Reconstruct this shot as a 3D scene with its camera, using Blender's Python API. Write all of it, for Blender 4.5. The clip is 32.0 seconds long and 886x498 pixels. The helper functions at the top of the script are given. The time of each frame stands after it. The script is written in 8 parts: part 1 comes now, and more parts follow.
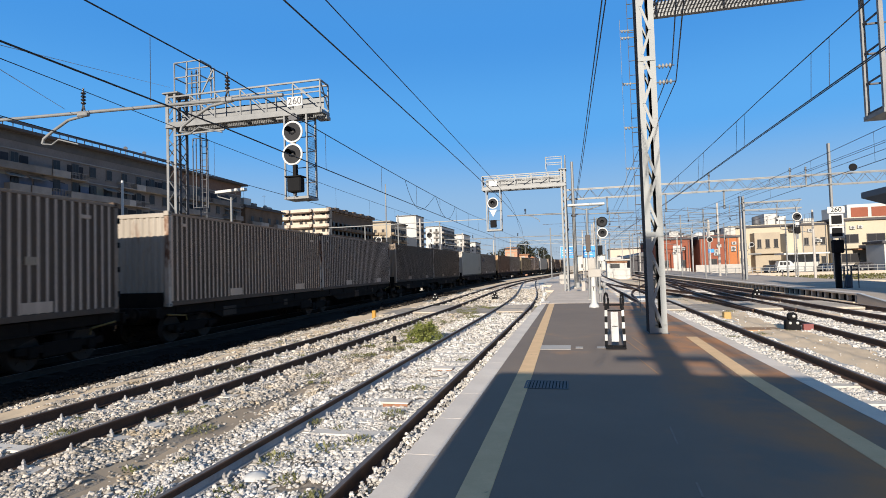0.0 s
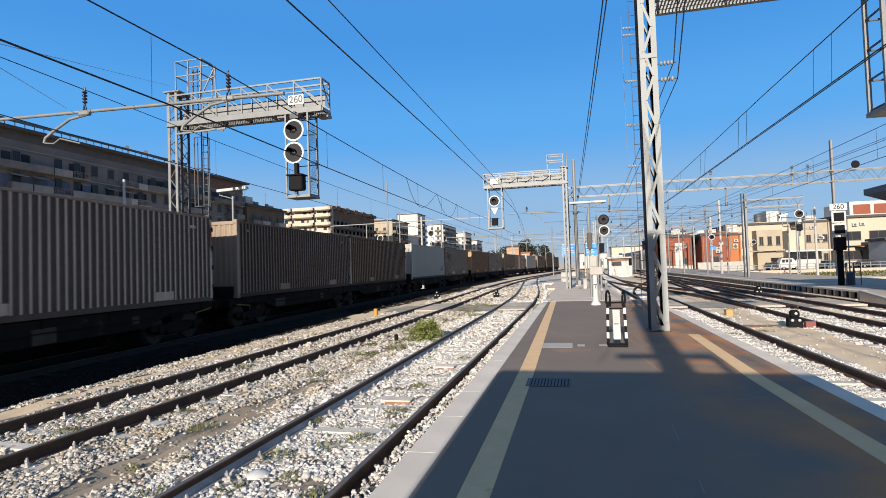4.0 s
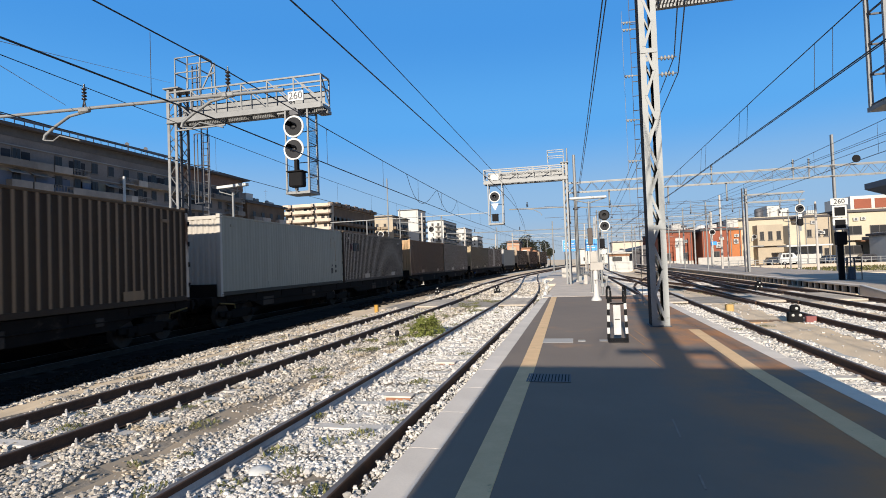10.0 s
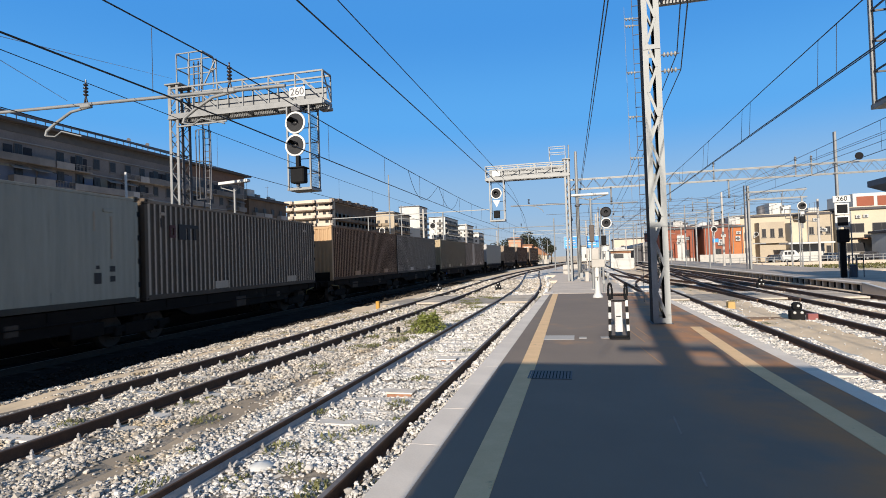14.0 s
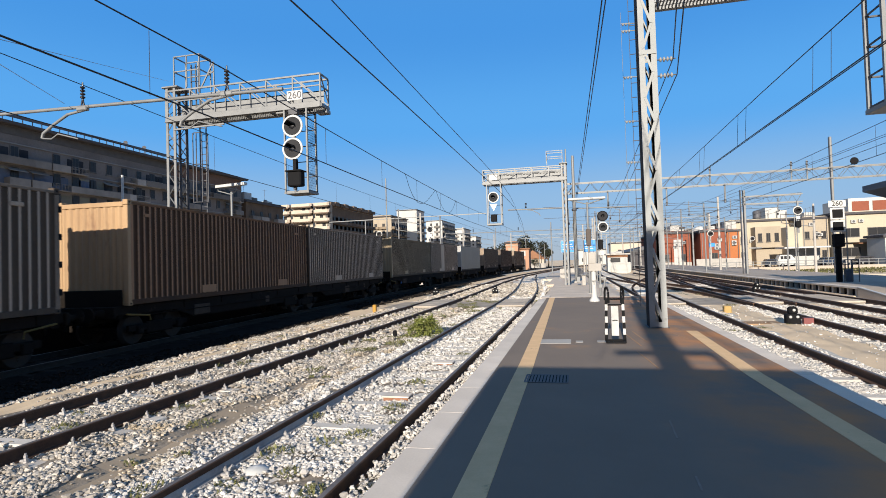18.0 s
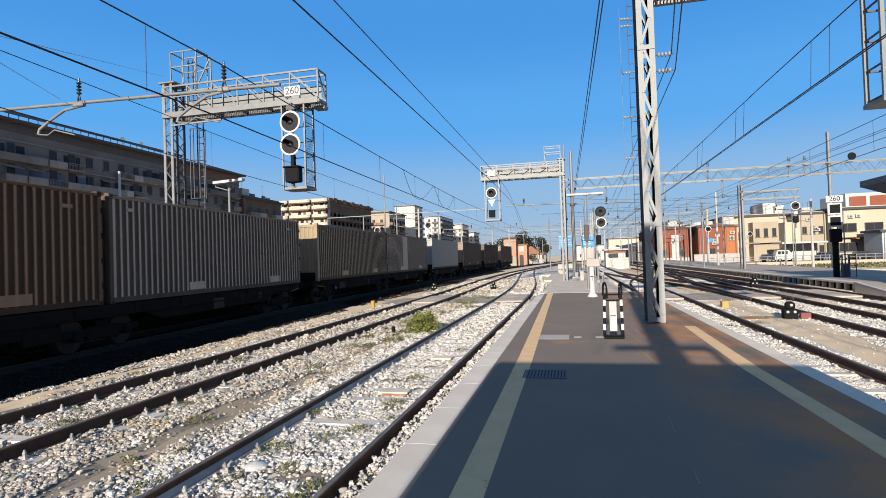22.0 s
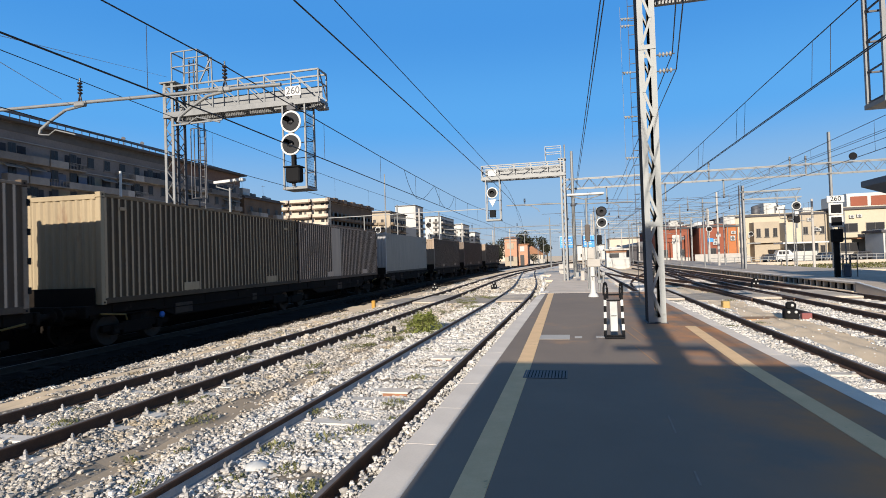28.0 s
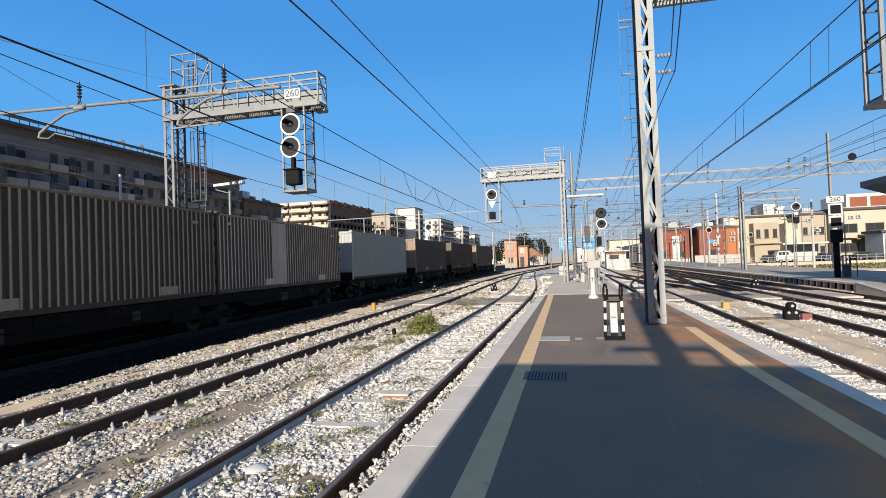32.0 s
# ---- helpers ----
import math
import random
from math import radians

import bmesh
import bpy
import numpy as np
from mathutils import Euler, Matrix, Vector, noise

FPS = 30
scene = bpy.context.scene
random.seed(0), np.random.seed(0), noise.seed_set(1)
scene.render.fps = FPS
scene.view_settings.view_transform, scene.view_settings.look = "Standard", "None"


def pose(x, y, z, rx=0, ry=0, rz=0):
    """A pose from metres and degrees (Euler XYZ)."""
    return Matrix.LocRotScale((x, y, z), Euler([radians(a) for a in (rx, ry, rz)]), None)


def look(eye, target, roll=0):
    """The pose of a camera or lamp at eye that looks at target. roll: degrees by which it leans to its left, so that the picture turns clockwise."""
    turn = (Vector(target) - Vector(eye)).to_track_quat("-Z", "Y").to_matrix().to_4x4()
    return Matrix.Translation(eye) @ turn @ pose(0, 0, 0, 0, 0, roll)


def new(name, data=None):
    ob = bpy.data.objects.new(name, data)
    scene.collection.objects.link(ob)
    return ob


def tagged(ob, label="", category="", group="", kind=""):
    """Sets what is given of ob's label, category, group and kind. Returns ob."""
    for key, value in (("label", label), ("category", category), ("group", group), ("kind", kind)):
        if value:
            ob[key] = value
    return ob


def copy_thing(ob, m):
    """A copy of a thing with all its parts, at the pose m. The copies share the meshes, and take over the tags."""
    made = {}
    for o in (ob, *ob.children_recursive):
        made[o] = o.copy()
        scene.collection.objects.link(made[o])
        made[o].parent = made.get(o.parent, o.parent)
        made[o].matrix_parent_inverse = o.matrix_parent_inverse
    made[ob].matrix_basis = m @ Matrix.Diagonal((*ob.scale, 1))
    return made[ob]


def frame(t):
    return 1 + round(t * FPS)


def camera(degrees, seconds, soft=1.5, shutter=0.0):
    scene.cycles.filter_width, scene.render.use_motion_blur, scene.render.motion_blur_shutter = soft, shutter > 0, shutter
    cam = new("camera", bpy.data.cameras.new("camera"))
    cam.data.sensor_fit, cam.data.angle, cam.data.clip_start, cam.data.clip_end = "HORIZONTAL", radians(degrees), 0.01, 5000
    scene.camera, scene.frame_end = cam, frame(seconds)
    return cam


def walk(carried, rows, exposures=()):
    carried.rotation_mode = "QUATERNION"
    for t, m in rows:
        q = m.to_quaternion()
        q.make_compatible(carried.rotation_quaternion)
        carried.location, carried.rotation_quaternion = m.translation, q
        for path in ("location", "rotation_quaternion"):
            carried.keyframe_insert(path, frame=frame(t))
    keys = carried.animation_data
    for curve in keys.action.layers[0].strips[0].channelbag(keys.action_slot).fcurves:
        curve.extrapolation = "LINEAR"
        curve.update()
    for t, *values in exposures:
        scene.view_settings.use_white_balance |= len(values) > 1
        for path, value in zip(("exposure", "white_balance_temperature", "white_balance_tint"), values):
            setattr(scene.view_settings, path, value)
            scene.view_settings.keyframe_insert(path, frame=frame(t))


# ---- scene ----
# ---- camera ----
cam = camera(78.0, 32.0, soft=0.9, shutter=0.4)
# seconds, eye in metres, then the turn to the left, the tilt upwards and the roll, in degrees
PATH = [
    (0, 0.002, -0.008, 1.939, 13.385, 2.128, -1.738),
    (0.5, 0.005, -0.007, 1.938, 13.449, 2.082, -1.852),
    (1, 0.003, -0.008, 1.935, 13.505, 2.063, -1.922),
    (1.5, 0.002, -0.006, 1.938, 13.512, 1.996, -1.919),
    (2, 0.007, -0.004, 1.943, 13.560, 1.942, -1.995),
    (2.5, 0.007, -0.006, 1.941, 13.568, 1.893, -1.977),
    (3, 0.004, -0.007, 1.942, 13.539, 1.876, -1.997),
    (3.5, 0.002, -0.006, 1.939, 13.538, 1.901, -1.930),
    (5.5, 0.004, -0.007, 1.938, 13.581, 1.962, -1.734),
    (6, 0.008, -0.012, 1.936, 13.557, 1.941, -1.685),
    (6.5, 0.002, -0.007, 1.934, 13.513, 1.753, -1.673),
    (7, 0.001, -0.004, 1.937, 13.492, 1.592, -1.643),
    (7.5, 0.003, -0.005, 1.940, 13.464, 1.535, -1.668),
    (8, 0.002, -0.004, 1.939, 13.462, 1.510, -1.771),
    (8.5, 0.002, -0.001, 1.941, 13.497, 1.523, -1.870),
    (9, 0.004, -0.004, 1.940, 13.569, 1.548, -1.940),
    (9.5, 0.008, -0.006, 1.941, 13.596, 1.515, -2.043),
    (10, 0.002, -0.004, 1.939, 13.615, 1.513, -2.054),
    (10.5, 0.003, -0.005, 1.942, 13.657, 1.456, -2.035),
    (11, 0.001, -0.005, 1.944, 13.731, 1.411, -2.263),
    (11.5, 0.004, -0.005, 1.942, 13.775, 1.438, -2.292),
    (12, 0.006, -0.004, 1.941, 13.833, 1.416, -2.404),
    (12.5, 0.007, -0.001, 1.941, 13.873, 1.345, -2.333),
    (13, 0.000, -0.003, 1.940, 13.824, 1.286, -2.264),
    (13.5, 0.003, -0.001, 1.939, 13.829, 1.187, -2.080),
    (14, -0.000, -0.001, 1.941, 13.772, 1.156, -1.912),
    (14.5, 0.002, -0.006, 1.941, 13.737, 1.139, -2.048),
    (16.5, 0.004, -0.008, 1.941, 13.520, 1.301, -1.958),
    (17, 0.001, -0.002, 1.943, 13.486, 1.355, -1.911),
    (17.5, -0.000, -0.003, 1.944, 13.474, 1.466, -1.832),
    (18, 0.006, -0.003, 1.940, 13.460, 1.529, -1.786),
    (18.5, -0.001, 0.001, 1.940, 13.379, 1.560, -1.714),
    (19, 0.000, -0.002, 1.940, 13.327, 1.561, -1.648),
    (19.5, 0.003, -0.004, 1.941, 13.277, 1.574, -1.756),
    (20, -0.001, -0.002, 1.941, 13.290, 1.525, -1.858),
    (20.5, 0.001, -0.002, 1.940, 13.304, 1.462, -1.881),
    (21, -0.005, -0.001, 1.940, 13.266, 1.376, -1.710),
    (21.5, -0.001, -0.002, 1.937, 13.302, 1.230, -1.843),
    (22, 0.002, -0.003, 1.941, 13.278, 1.082, -1.895),
    (22.5, 0.005, -0.006, 1.938, 13.280, 1.018, -2.060),
    (23, 0.008, -0.005, 1.940, 13.273, 0.982, -2.242),
    (23.5, 0.008, -0.006, 1.937, 13.272, 0.982, -2.230),
    (24, 0.005, 0.000, 1.940, 13.264, 1.028, -2.014),
    (24.5, 0.007, -0.005, 1.942, 13.308, 1.026, -1.956),
    (25, 0.008, -0.002, 1.942, 13.379, 1.014, -1.931),
    (25.5, 0.006, -0.004, 1.937, 13.401, 1.055, -1.888),
    (27.5, 0.006, -0.005, 1.940, 13.410, 1.065, -1.869),
    (28, 0.003, -0.001, 1.943, 13.353, 1.073, -1.868),
    (28.5, 0.006, -0.003, 1.940, 13.336, 1.097, -1.839),
    (29, 0.008, -0.003, 1.937, 13.348, 1.161, -1.877),
    (29.5, 0.014, -0.004, 1.942, 13.353, 1.198, -2.022),
    (30, 0.012, -0.006, 1.942, 13.342, 1.273, -1.937),
    (30.5, 0.010, -0.006, 1.939, 13.335, 1.323, -1.873),
    (31, 0.013, -0.002, 1.936, 13.332, 1.364, -2.050),
    (31.5, 0.009, -0.006, 1.939, 13.361, 1.312, -2.106),
    (32, 0.007, 0.000, 1.940, 13.334, 1.286, -2.085),
]


def aimed(x, y, z, left, up, roll):
    a, b = radians(left), radians(up)
    ahead = Vector((-math.sin(a) * math.cos(b), math.cos(a) * math.cos(b), math.sin(b)))
    return look((x, y, z), Vector((x, y, z)) + ahead * 10, roll)


walk(cam, [(t, aimed(x, y, z, a, b, c)) for t, x, y, z, a, b, c in PATH])
scene.view_settings.exposure = 0.62

# ---- light: a clear low morning sun behind the camera, a little to its left ----
SUN_UP, SUN_SIDE = 17.5, 3.3
world = bpy.data.worlds.new("clear_sky")
scene.world = world
world.use_nodes = True
wn = world.node_tree.nodes
wl = world.node_tree.links
sky = wn.new("ShaderNodeTexSky")
sky.sky_type = "NISHITA"
sky.sun_disc = False
sky.sun_elevation = radians(SUN_UP)
sky.sun_rotation = radians(180 + SUN_SIDE)
sky.air_density, sky.dust_density, sky.ozone_density = 0.8, 0.4, 3.0
tone = wn.new("ShaderNodeHueSaturation")
tone.inputs["Saturation"].default_value = 1.0
wl.new(sky.outputs["Color"], tone.inputs["Color"])
wn["Background"].inputs["Strength"].default_value = 0.085
tint = wn.new("ShaderNodeMix")
tint.data_type, tint.blend_type = "RGBA", "MULTIPLY"
tint.inputs["Factor"].default_value = 1.0
tint.inputs["B"].default_value = (0.95, 0.66, 0.42, 1)
wl.new(tone.outputs["Color"], tint.inputs["A"])
# thin haze: deep blue overhead, paling to grey towards the horizon and to white round the sun
haze = wn.new("ShaderNodeMix")
haze.data_type = "RGBA"
haze.inputs["Factor"].default_value = 0.95
wl.new(tint.outputs["Result"], haze.inputs["A"])
toward = wn.new("ShaderNodeTexCoord")
height = wn.new("ShaderNodeSeparateXYZ")
wl.new(toward.outputs["Generated"], height.inputs[0])
fade = wn.new("ShaderNodeValToRGB")
fade.color_ramp.interpolation = "EASE"
HAZE = [(0.0, 3.15, 3.95, 4.85), (0.1, 2.2, 3.85, 6.0), (0.242, 0.80, 3.15, 6.9), (0.40, 0.50, 2.45, 6.2), (0.72, 0.84, 1.78, 3.56), (1.0, 0.84, 1.54, 2.85)]
while len(fade.color_ramp.elements) < len(HAZE):
    fade.color_ramp.elements.new(0.5)
for stop, (at, r, g, b) in zip(fade.color_ramp.elements, HAZE):
    stop.position, stop.color = at, (r / 13, g / 13, b / 13, 1)
wl.new(height.outputs["Z"], fade.inputs["Fac"])
gain = wn.new("ShaderNodeMix")
gain.data_type, gain.blend_type = "RGBA", "MULTIPLY"
gain.inputs["Factor"].default_value = 1.0
gain.inputs["B"].default_value = (13, 13, 13, 1)
wl.new(fade.outputs["Color"], gain.inputs["A"])
sunward = wn.new("ShaderNodeVectorMath")
sunward.operation = "DOT_PRODUCT"
sunward.inputs[1].default_value = (-math.sin(radians(SUN_SIDE)), -math.cos(radians(SUN_SIDE)), math.tan(radians(SUN_UP)))
wl.new(toward.outputs["Generated"], sunward.inputs[0])
near_sun = wn.new("ShaderNodeMapRange")
near_sun.interpolation_type = "SMOOTHSTEP"
near_sun.inputs["From Min"].default_value, near_sun.inputs["From Max"].default_value = 0.0, 1.0
wl.new(sunward.outputs["Value"], near_sun.inputs["Value"])
pale = wn.new("ShaderNodeMix")
pale.data_type = "RGBA"
wl.new(near_sun.outputs[0], pale.inputs["Factor"])
wl.new(gain.outputs["Result"], pale.inputs["A"])
pale.inputs["B"].default_value = (1.3, 2.1, 3.8, 1)
wl.new(pale.outputs["Result"], haze.inputs["B"])
wl.new(haze.outputs["Result"], wn["Background"].inputs["Color"])
lamp = bpy.data.lights.new("sun", "SUN")
lamp.energy, lamp.angle, lamp.color = 5.0, radians(0.53), (1.0, 0.91, 0.79)
ray = Vector((math.sin(radians(SUN_SIDE)), math.cos(radians(SUN_SIDE)), -math.tan(radians(SUN_UP))))
sun = new("sun", lamp)
sun.matrix_world = look((0, -40, 30), Vector((0, -40, 30)) + ray)


# ---- materials ----
TONE_SCALE = 0.87  # scales every base colour down, to balance raised exposure against the shade


def mat(name, a, b=None, rough=0.75, metal=0.0, scale=1.5, fine=30.0, bump=0.1, amount=0.6, streak=0.0, spread=0.0,
        island=0.0, dirt=None, dirt_at=0.62, coat=0.0, coords="Object"):
    """A surface of two tones mixed by a coarse and a fine noise, with relief, streaks and dirt patches of real size."""
    m = bpy.data.materials.new(name)
    m.use_nodes = True
    n, l = m.node_tree.nodes, m.node_tree.links
    out = n["Principled BSDF"]
    b = b or tuple(c * 0.72 for c in a)
    if rough >= 0.85:
        out.inputs["Specular IOR Level"].default_value = 0.12
    a, b = tuple(c * TONE_SCALE for c in a), tuple(c * TONE_SCALE for c in b)
    tc = n.new("ShaderNodeTexCoord")
    src = tc.outputs[coords]
    if streak:
        mp = n.new("ShaderNodeMapping")
        mp.inputs["Scale"].default_value = (1, 1, streak)
        l.new(src, mp.inputs["Vector"])
        src2 = mp.outputs["Vector"]
    else:
        src2 = src

    def noise_at(s, vec, detail=5.0, rg=0.6):
        t = n.new("ShaderNodeTexNoise")
        t.inputs["Scale"].default_value = s
        t.inputs["Detail"].default_value = detail
        t.inputs["Roughness"].default_value = rg
        l.new(vec, t.inputs["Vector"])
        return t.outputs["Fac"]

    big, small = noise_at(scale, src2), noise_at(fine, src2, 3.0)
    mix = n.new("ShaderNodeMath")
    mix.operation = "MULTIPLY_ADD"
    l.new(small, mix.inputs[0])
    mix.inputs[1].default_value = 0.45
    l.new(big, mix.inputs[2])
    ramp = n.new("ShaderNodeMapRange")
    ramp.inputs["From Min"].default_value, ramp.inputs["From Max"].default_value = 0.72 - 0.4 * amount, 0.72 + 0.4 * amount
    l.new(mix.outputs[0], ramp.inputs["Value"])
    col = n.new("ShaderNodeMix")
    col.data_type = "RGBA"
    l.new(ramp.outputs[0], col.inputs["Factor"])
    col.inputs["A"].default_value, col.inputs["B"].default_value = (*b, 1), (*a, 1)
    colour = col.outputs["Result"]
    if dirt:
        ds = noise_at(scale * 0.6, src2, 6.0, 0.7)
        dr = n.new("ShaderNodeMapRange")
        dr.inputs["From Min"].default_value, dr.inputs["From Max"].default_value = dirt_at, dirt_at + 0.12
        l.new(ds, dr.inputs["Value"])
        dm = n.new("ShaderNodeMix")
        dm.data_type = "RGBA"
        l.new(dr.outputs[0], dm.inputs["Factor"])
        l.new(colour, dm.inputs["A"])
        dm.inputs["B"].default_value = (*dirt, 1)
        colour = dm.outputs["Result"]
    if spread or island:
        hv = n.new("ShaderNodeHueSaturation")
        if island:
            g = n.new("ShaderNodeNewGeometry")
            rnd = g.outputs["Random Per Island"]
        else:
            oi = n.new("ShaderNodeObjectInfo")
            rnd = oi.outputs["Random"]
        vr = n.new("ShaderNodeMapRange")
        k = island or spread
        vr.inputs["To Min"].default_value, vr.inputs["To Max"].default_value = 1 - k, 1 + k * 0.6
        l.new(rnd, vr.inputs["Value"])
        l.new(vr.outputs[0], hv.inputs["Value"])
        l.new(colour, hv.inputs["Color"])
        colour = hv.outputs["Color"]
    l.new(colour, out.inputs["Base Color"])
    rr = n.new("ShaderNodeMapRange")
    rr.inputs["To Min"].default_value, rr.inputs["To Max"].default_value = max(0.05, rough - 0.12), min(1.0, rough + 0.12)
    l.new(big, rr.inputs["Value"])
    l.new(rr.outputs[0], out.inputs["Roughness"])
    out.inputs["Metallic"].default_value = metal
    out.inputs["Coat Weight"].default_value = coat
    out.inputs["Specular IOR Level"].default_value = 0.12 if rough > 0.8 else 0.35
    if bump:
        bp = n.new("ShaderNodeBump")
        bp.inputs["Strength"].default_value = min(1.0, bump * 4)
        bp.inputs["Distance"].default_value = 0.01
        l.new(mix.outputs[0], bp.inputs["Height"])
        l.new(bp.outputs["Normal"], out.inputs["Normal"])
    return m


def glass(name, colour=(0.03, 0.035, 0.04), rough=0.08):
    m = bpy.data.materials.new(name)
    m.use_nodes = True
    p = m.node_tree.nodes["Principled BSDF"]
    p.inputs["Base Color"].default_value = (*colour, 1)
    p.inputs["Roughness"].default_value = rough
    p.inputs["Specular IOR Level"].default_value = 0.25
    return m


GREY_PAINT = mat("grey_mast_paint", (0.36, 0.37, 0.36), (0.27, 0.28, 0.275), rough=0.6, scale=2.0, fine=40, bump=0.05, dirt=(0.14, 0.12, 0.10), dirt_at=0.64)
GALV = mat("galvanised_steel", (0.265, 0.268, 0.265), (0.195, 0.198, 0.197), rough=0.55, metal=0.25, scale=2.5, fine=45, bump=0.04, dirt=(0.15, 0.14, 0.12), dirt_at=0.66)
# also used where shade is put into the steel's colour
GALV_DARK = mat("weathered_and_shaded_steel", (0.13, 0.13, 0.14), (0.08, 0.08, 0.085), rough=0.6, metal=0.3, bump=0.04)
WHITE = mat("white_enamel", (0.60, 0.595, 0.57), (0.50, 0.495, 0.47), rough=0.45, scale=3, bump=0.02)
BLACK = mat("black_enamel", (0.014, 0.014, 0.015), (0.009, 0.009, 0.010), rough=0.82, bump=0.02)
RED = mat("red_enamel", (0.27, 0.085, 0.08), rough=0.5, bump=0.03)
BLUE = mat("blue_sign_enamel", (0.03, 0.29, 0.74), (0.025, 0.25, 0.65), rough=0.4, bump=0.01)
PALE_YELLOW = mat("faded_yellow_paint", (0.48, 0.32, 0.12), (0.38, 0.25, 0.09), rough=0.7)
LENS = glass("dark_signal_lens", (0.012, 0.012, 0.014), 0.4)
FACE = mat("weathered_target_face", (0.045, 0.045, 0.047), (0.03, 0.03, 0.032), rough=0.85, scale=4, bump=0.02)
# near black: shade under and beside the train is put into this ballast
OILY_SHADE = mat("oily_shaded_ballast", (0.014, 0.0115, 0.0095), (0.008, 0.0065, 0.0055), rough=0.95, scale=6, fine=30, bump=0.5, amount=0.7)
WIRE = mat("copper_wire_dark", (0.045, 0.043, 0.042), rough=0.5, metal=0.5, bump=0)
INSUL = mat("brown_porcelain", (0.028, 0.024, 0.026), rough=0.25, bump=0)
INSUL_W = mat("grey_porcelain", (0.34, 0.34, 0.33), rough=0.3, bump=0)
CONC = mat("pale_concrete", (0.50, 0.47, 0.43), (0.38, 0.355, 0.32), rough=0.9, scale=1.2, fine=40, bump=0.1, dirt=(0.24, 0.22, 0.19))
COPING = mat("coping_stone", (0.84, 0.74, 0.62), (0.70, 0.61, 0.51), rough=0.85, scale=2.0, fine=60, bump=0.06, spread=0.08, dirt=(0.36, 0.33, 0.29), dirt_at=0.66)
# goods track sleepers and rails, with the train's shade in their colour
SLEEPER_DARK = mat("shaded_sleeper", (0.05, 0.042, 0.035), (0.03, 0.025, 0.02), rough=0.95, scale=3, fine=50, bump=0.12)
SLEEPER = mat("sleeper_concrete", (0.74, 0.68, 0.60), (0.56, 0.51, 0.445), rough=0.92, scale=3, fine=50, bump=0.12, spread=0.15)
STONE = mat("limestone_ballast", (0.61, 0.56, 0.495), (0.39, 0.345, 0.29), rough=0.95, scale=2.0, fine=90, bump=0.1, island=0.55, dirt=(0.42, 0.335, 0.225), dirt_at=0.54)
CLEAN_STONE = mat("clean_limestone_ballast", (0.70, 0.665, 0.62), (0.52, 0.485, 0.44), rough=0.95, scale=2.0, fine=90, bump=0.1, island=0.4, dirt=(0.50, 0.43, 0.34), dirt_at=0.62)
# ballast with the shade beside the goods train put into its colour
SHADED_STONE = mat("shaded_ballast", (0.03, 0.025, 0.021), (0.016, 0.013, 0.011), rough=0.95, scale=2.0, fine=90, bump=0.1, island=0.55)
BED = mat("ballast_bed", (0.38, 0.325, 0.26), (0.17, 0.143, 0.112), rough=0.97, scale=14.0, fine=45, bump=0.5, amount=0.6, dirt=(0.30, 0.235, 0.16), dirt_at=0.58)
BED_FAR = mat("white_ballast_bed", (0.74, 0.71, 0.66), (0.42, 0.385, 0.33), rough=0.97, scale=7.0, fine=20, bump=0.6, amount=0.7, dirt=(0.40, 0.32, 0.23), dirt_at=0.66)
RUST_BED = mat("rusty_brown_ballast", (0.46, 0.33, 0.23), (0.27, 0.19, 0.135), rough=0.97, scale=5.0, fine=20, bump=0.5, amount=0.8, dirt=(0.50, 0.43, 0.34), dirt_at=0.6)
PATH_EARTH = mat("trodden_brown_earth", (0.46, 0.365, 0.26), (0.33, 0.26, 0.185), rough=0.97, scale=1.1, fine=30, bump=0.06, amount=0.8, dirt=(0.42, 0.36, 0.29), dirt_at=0.6)
SAND = mat("sandy_ground", (0.90, 0.70, 0.475), (0.68, 0.525, 0.355), rough=0.97, scale=1.1, fine=30, bump=0.06, amount=0.8, dirt=(0.62, 0.56, 0.47), dirt_at=0.58)
ASPHALT = mat("platform_asphalt", (0.275, 0.222, 0.176), (0.215, 0.172, 0.138), rough=0.85, scale=0.9, fine=180, bump=0.05, amount=0.8, dirt=(0.30, 0.20, 0.13), dirt_at=0.60)


def rust_stain(m, x0, x1, colour):
    """Rust washed over the paving beside the mast, in uneven patches."""
    n, l = m.node_tree.nodes, m.node_tree.links
    base = n["Principled BSDF"].inputs["Base Color"]
    src = base.links[0].from_socket
    tc, sep, spot = n.new("ShaderNodeTexCoord"), n.new("ShaderNodeSeparateXYZ"), n.new("ShaderNodeTexNoise")
    spot.inputs["Scale"].default_value, spot.inputs["Detail"].default_value = 1.3, 6.0
    l.new(tc.outputs["Object"], sep.inputs[0])
    l.new(tc.outputs["Object"], spot.inputs["Vector"])
    side, blot, both, mix = n.new("ShaderNodeMapRange"), n.new("ShaderNodeMapRange"), n.new("ShaderNodeMath"), n.new("ShaderNodeMix")
    side.inputs["From Min"].default_value, side.inputs["From Max"].default_value = x0, x1
    blot.inputs["From Min"].default_value, blot.inputs["From Max"].default_value = 0.36, 0.62
    l.new(sep.outputs[0], side.inputs["Value"])
    l.new(spot.outputs["Fac"], blot.inputs["Value"])
    both.operation = "MULTIPLY"
    l.new(side.outputs[0], both.inputs[0])
    l.new(blot.outputs[0], both.inputs[1])
    mix.data_type = "RGBA"
    l.new(both.outputs[0], mix.inputs[0])
    l.new(src, mix.inputs[6])
    mix.inputs[7].default_value = (*colour, 1)
    l.new(mix.outputs[2], base)


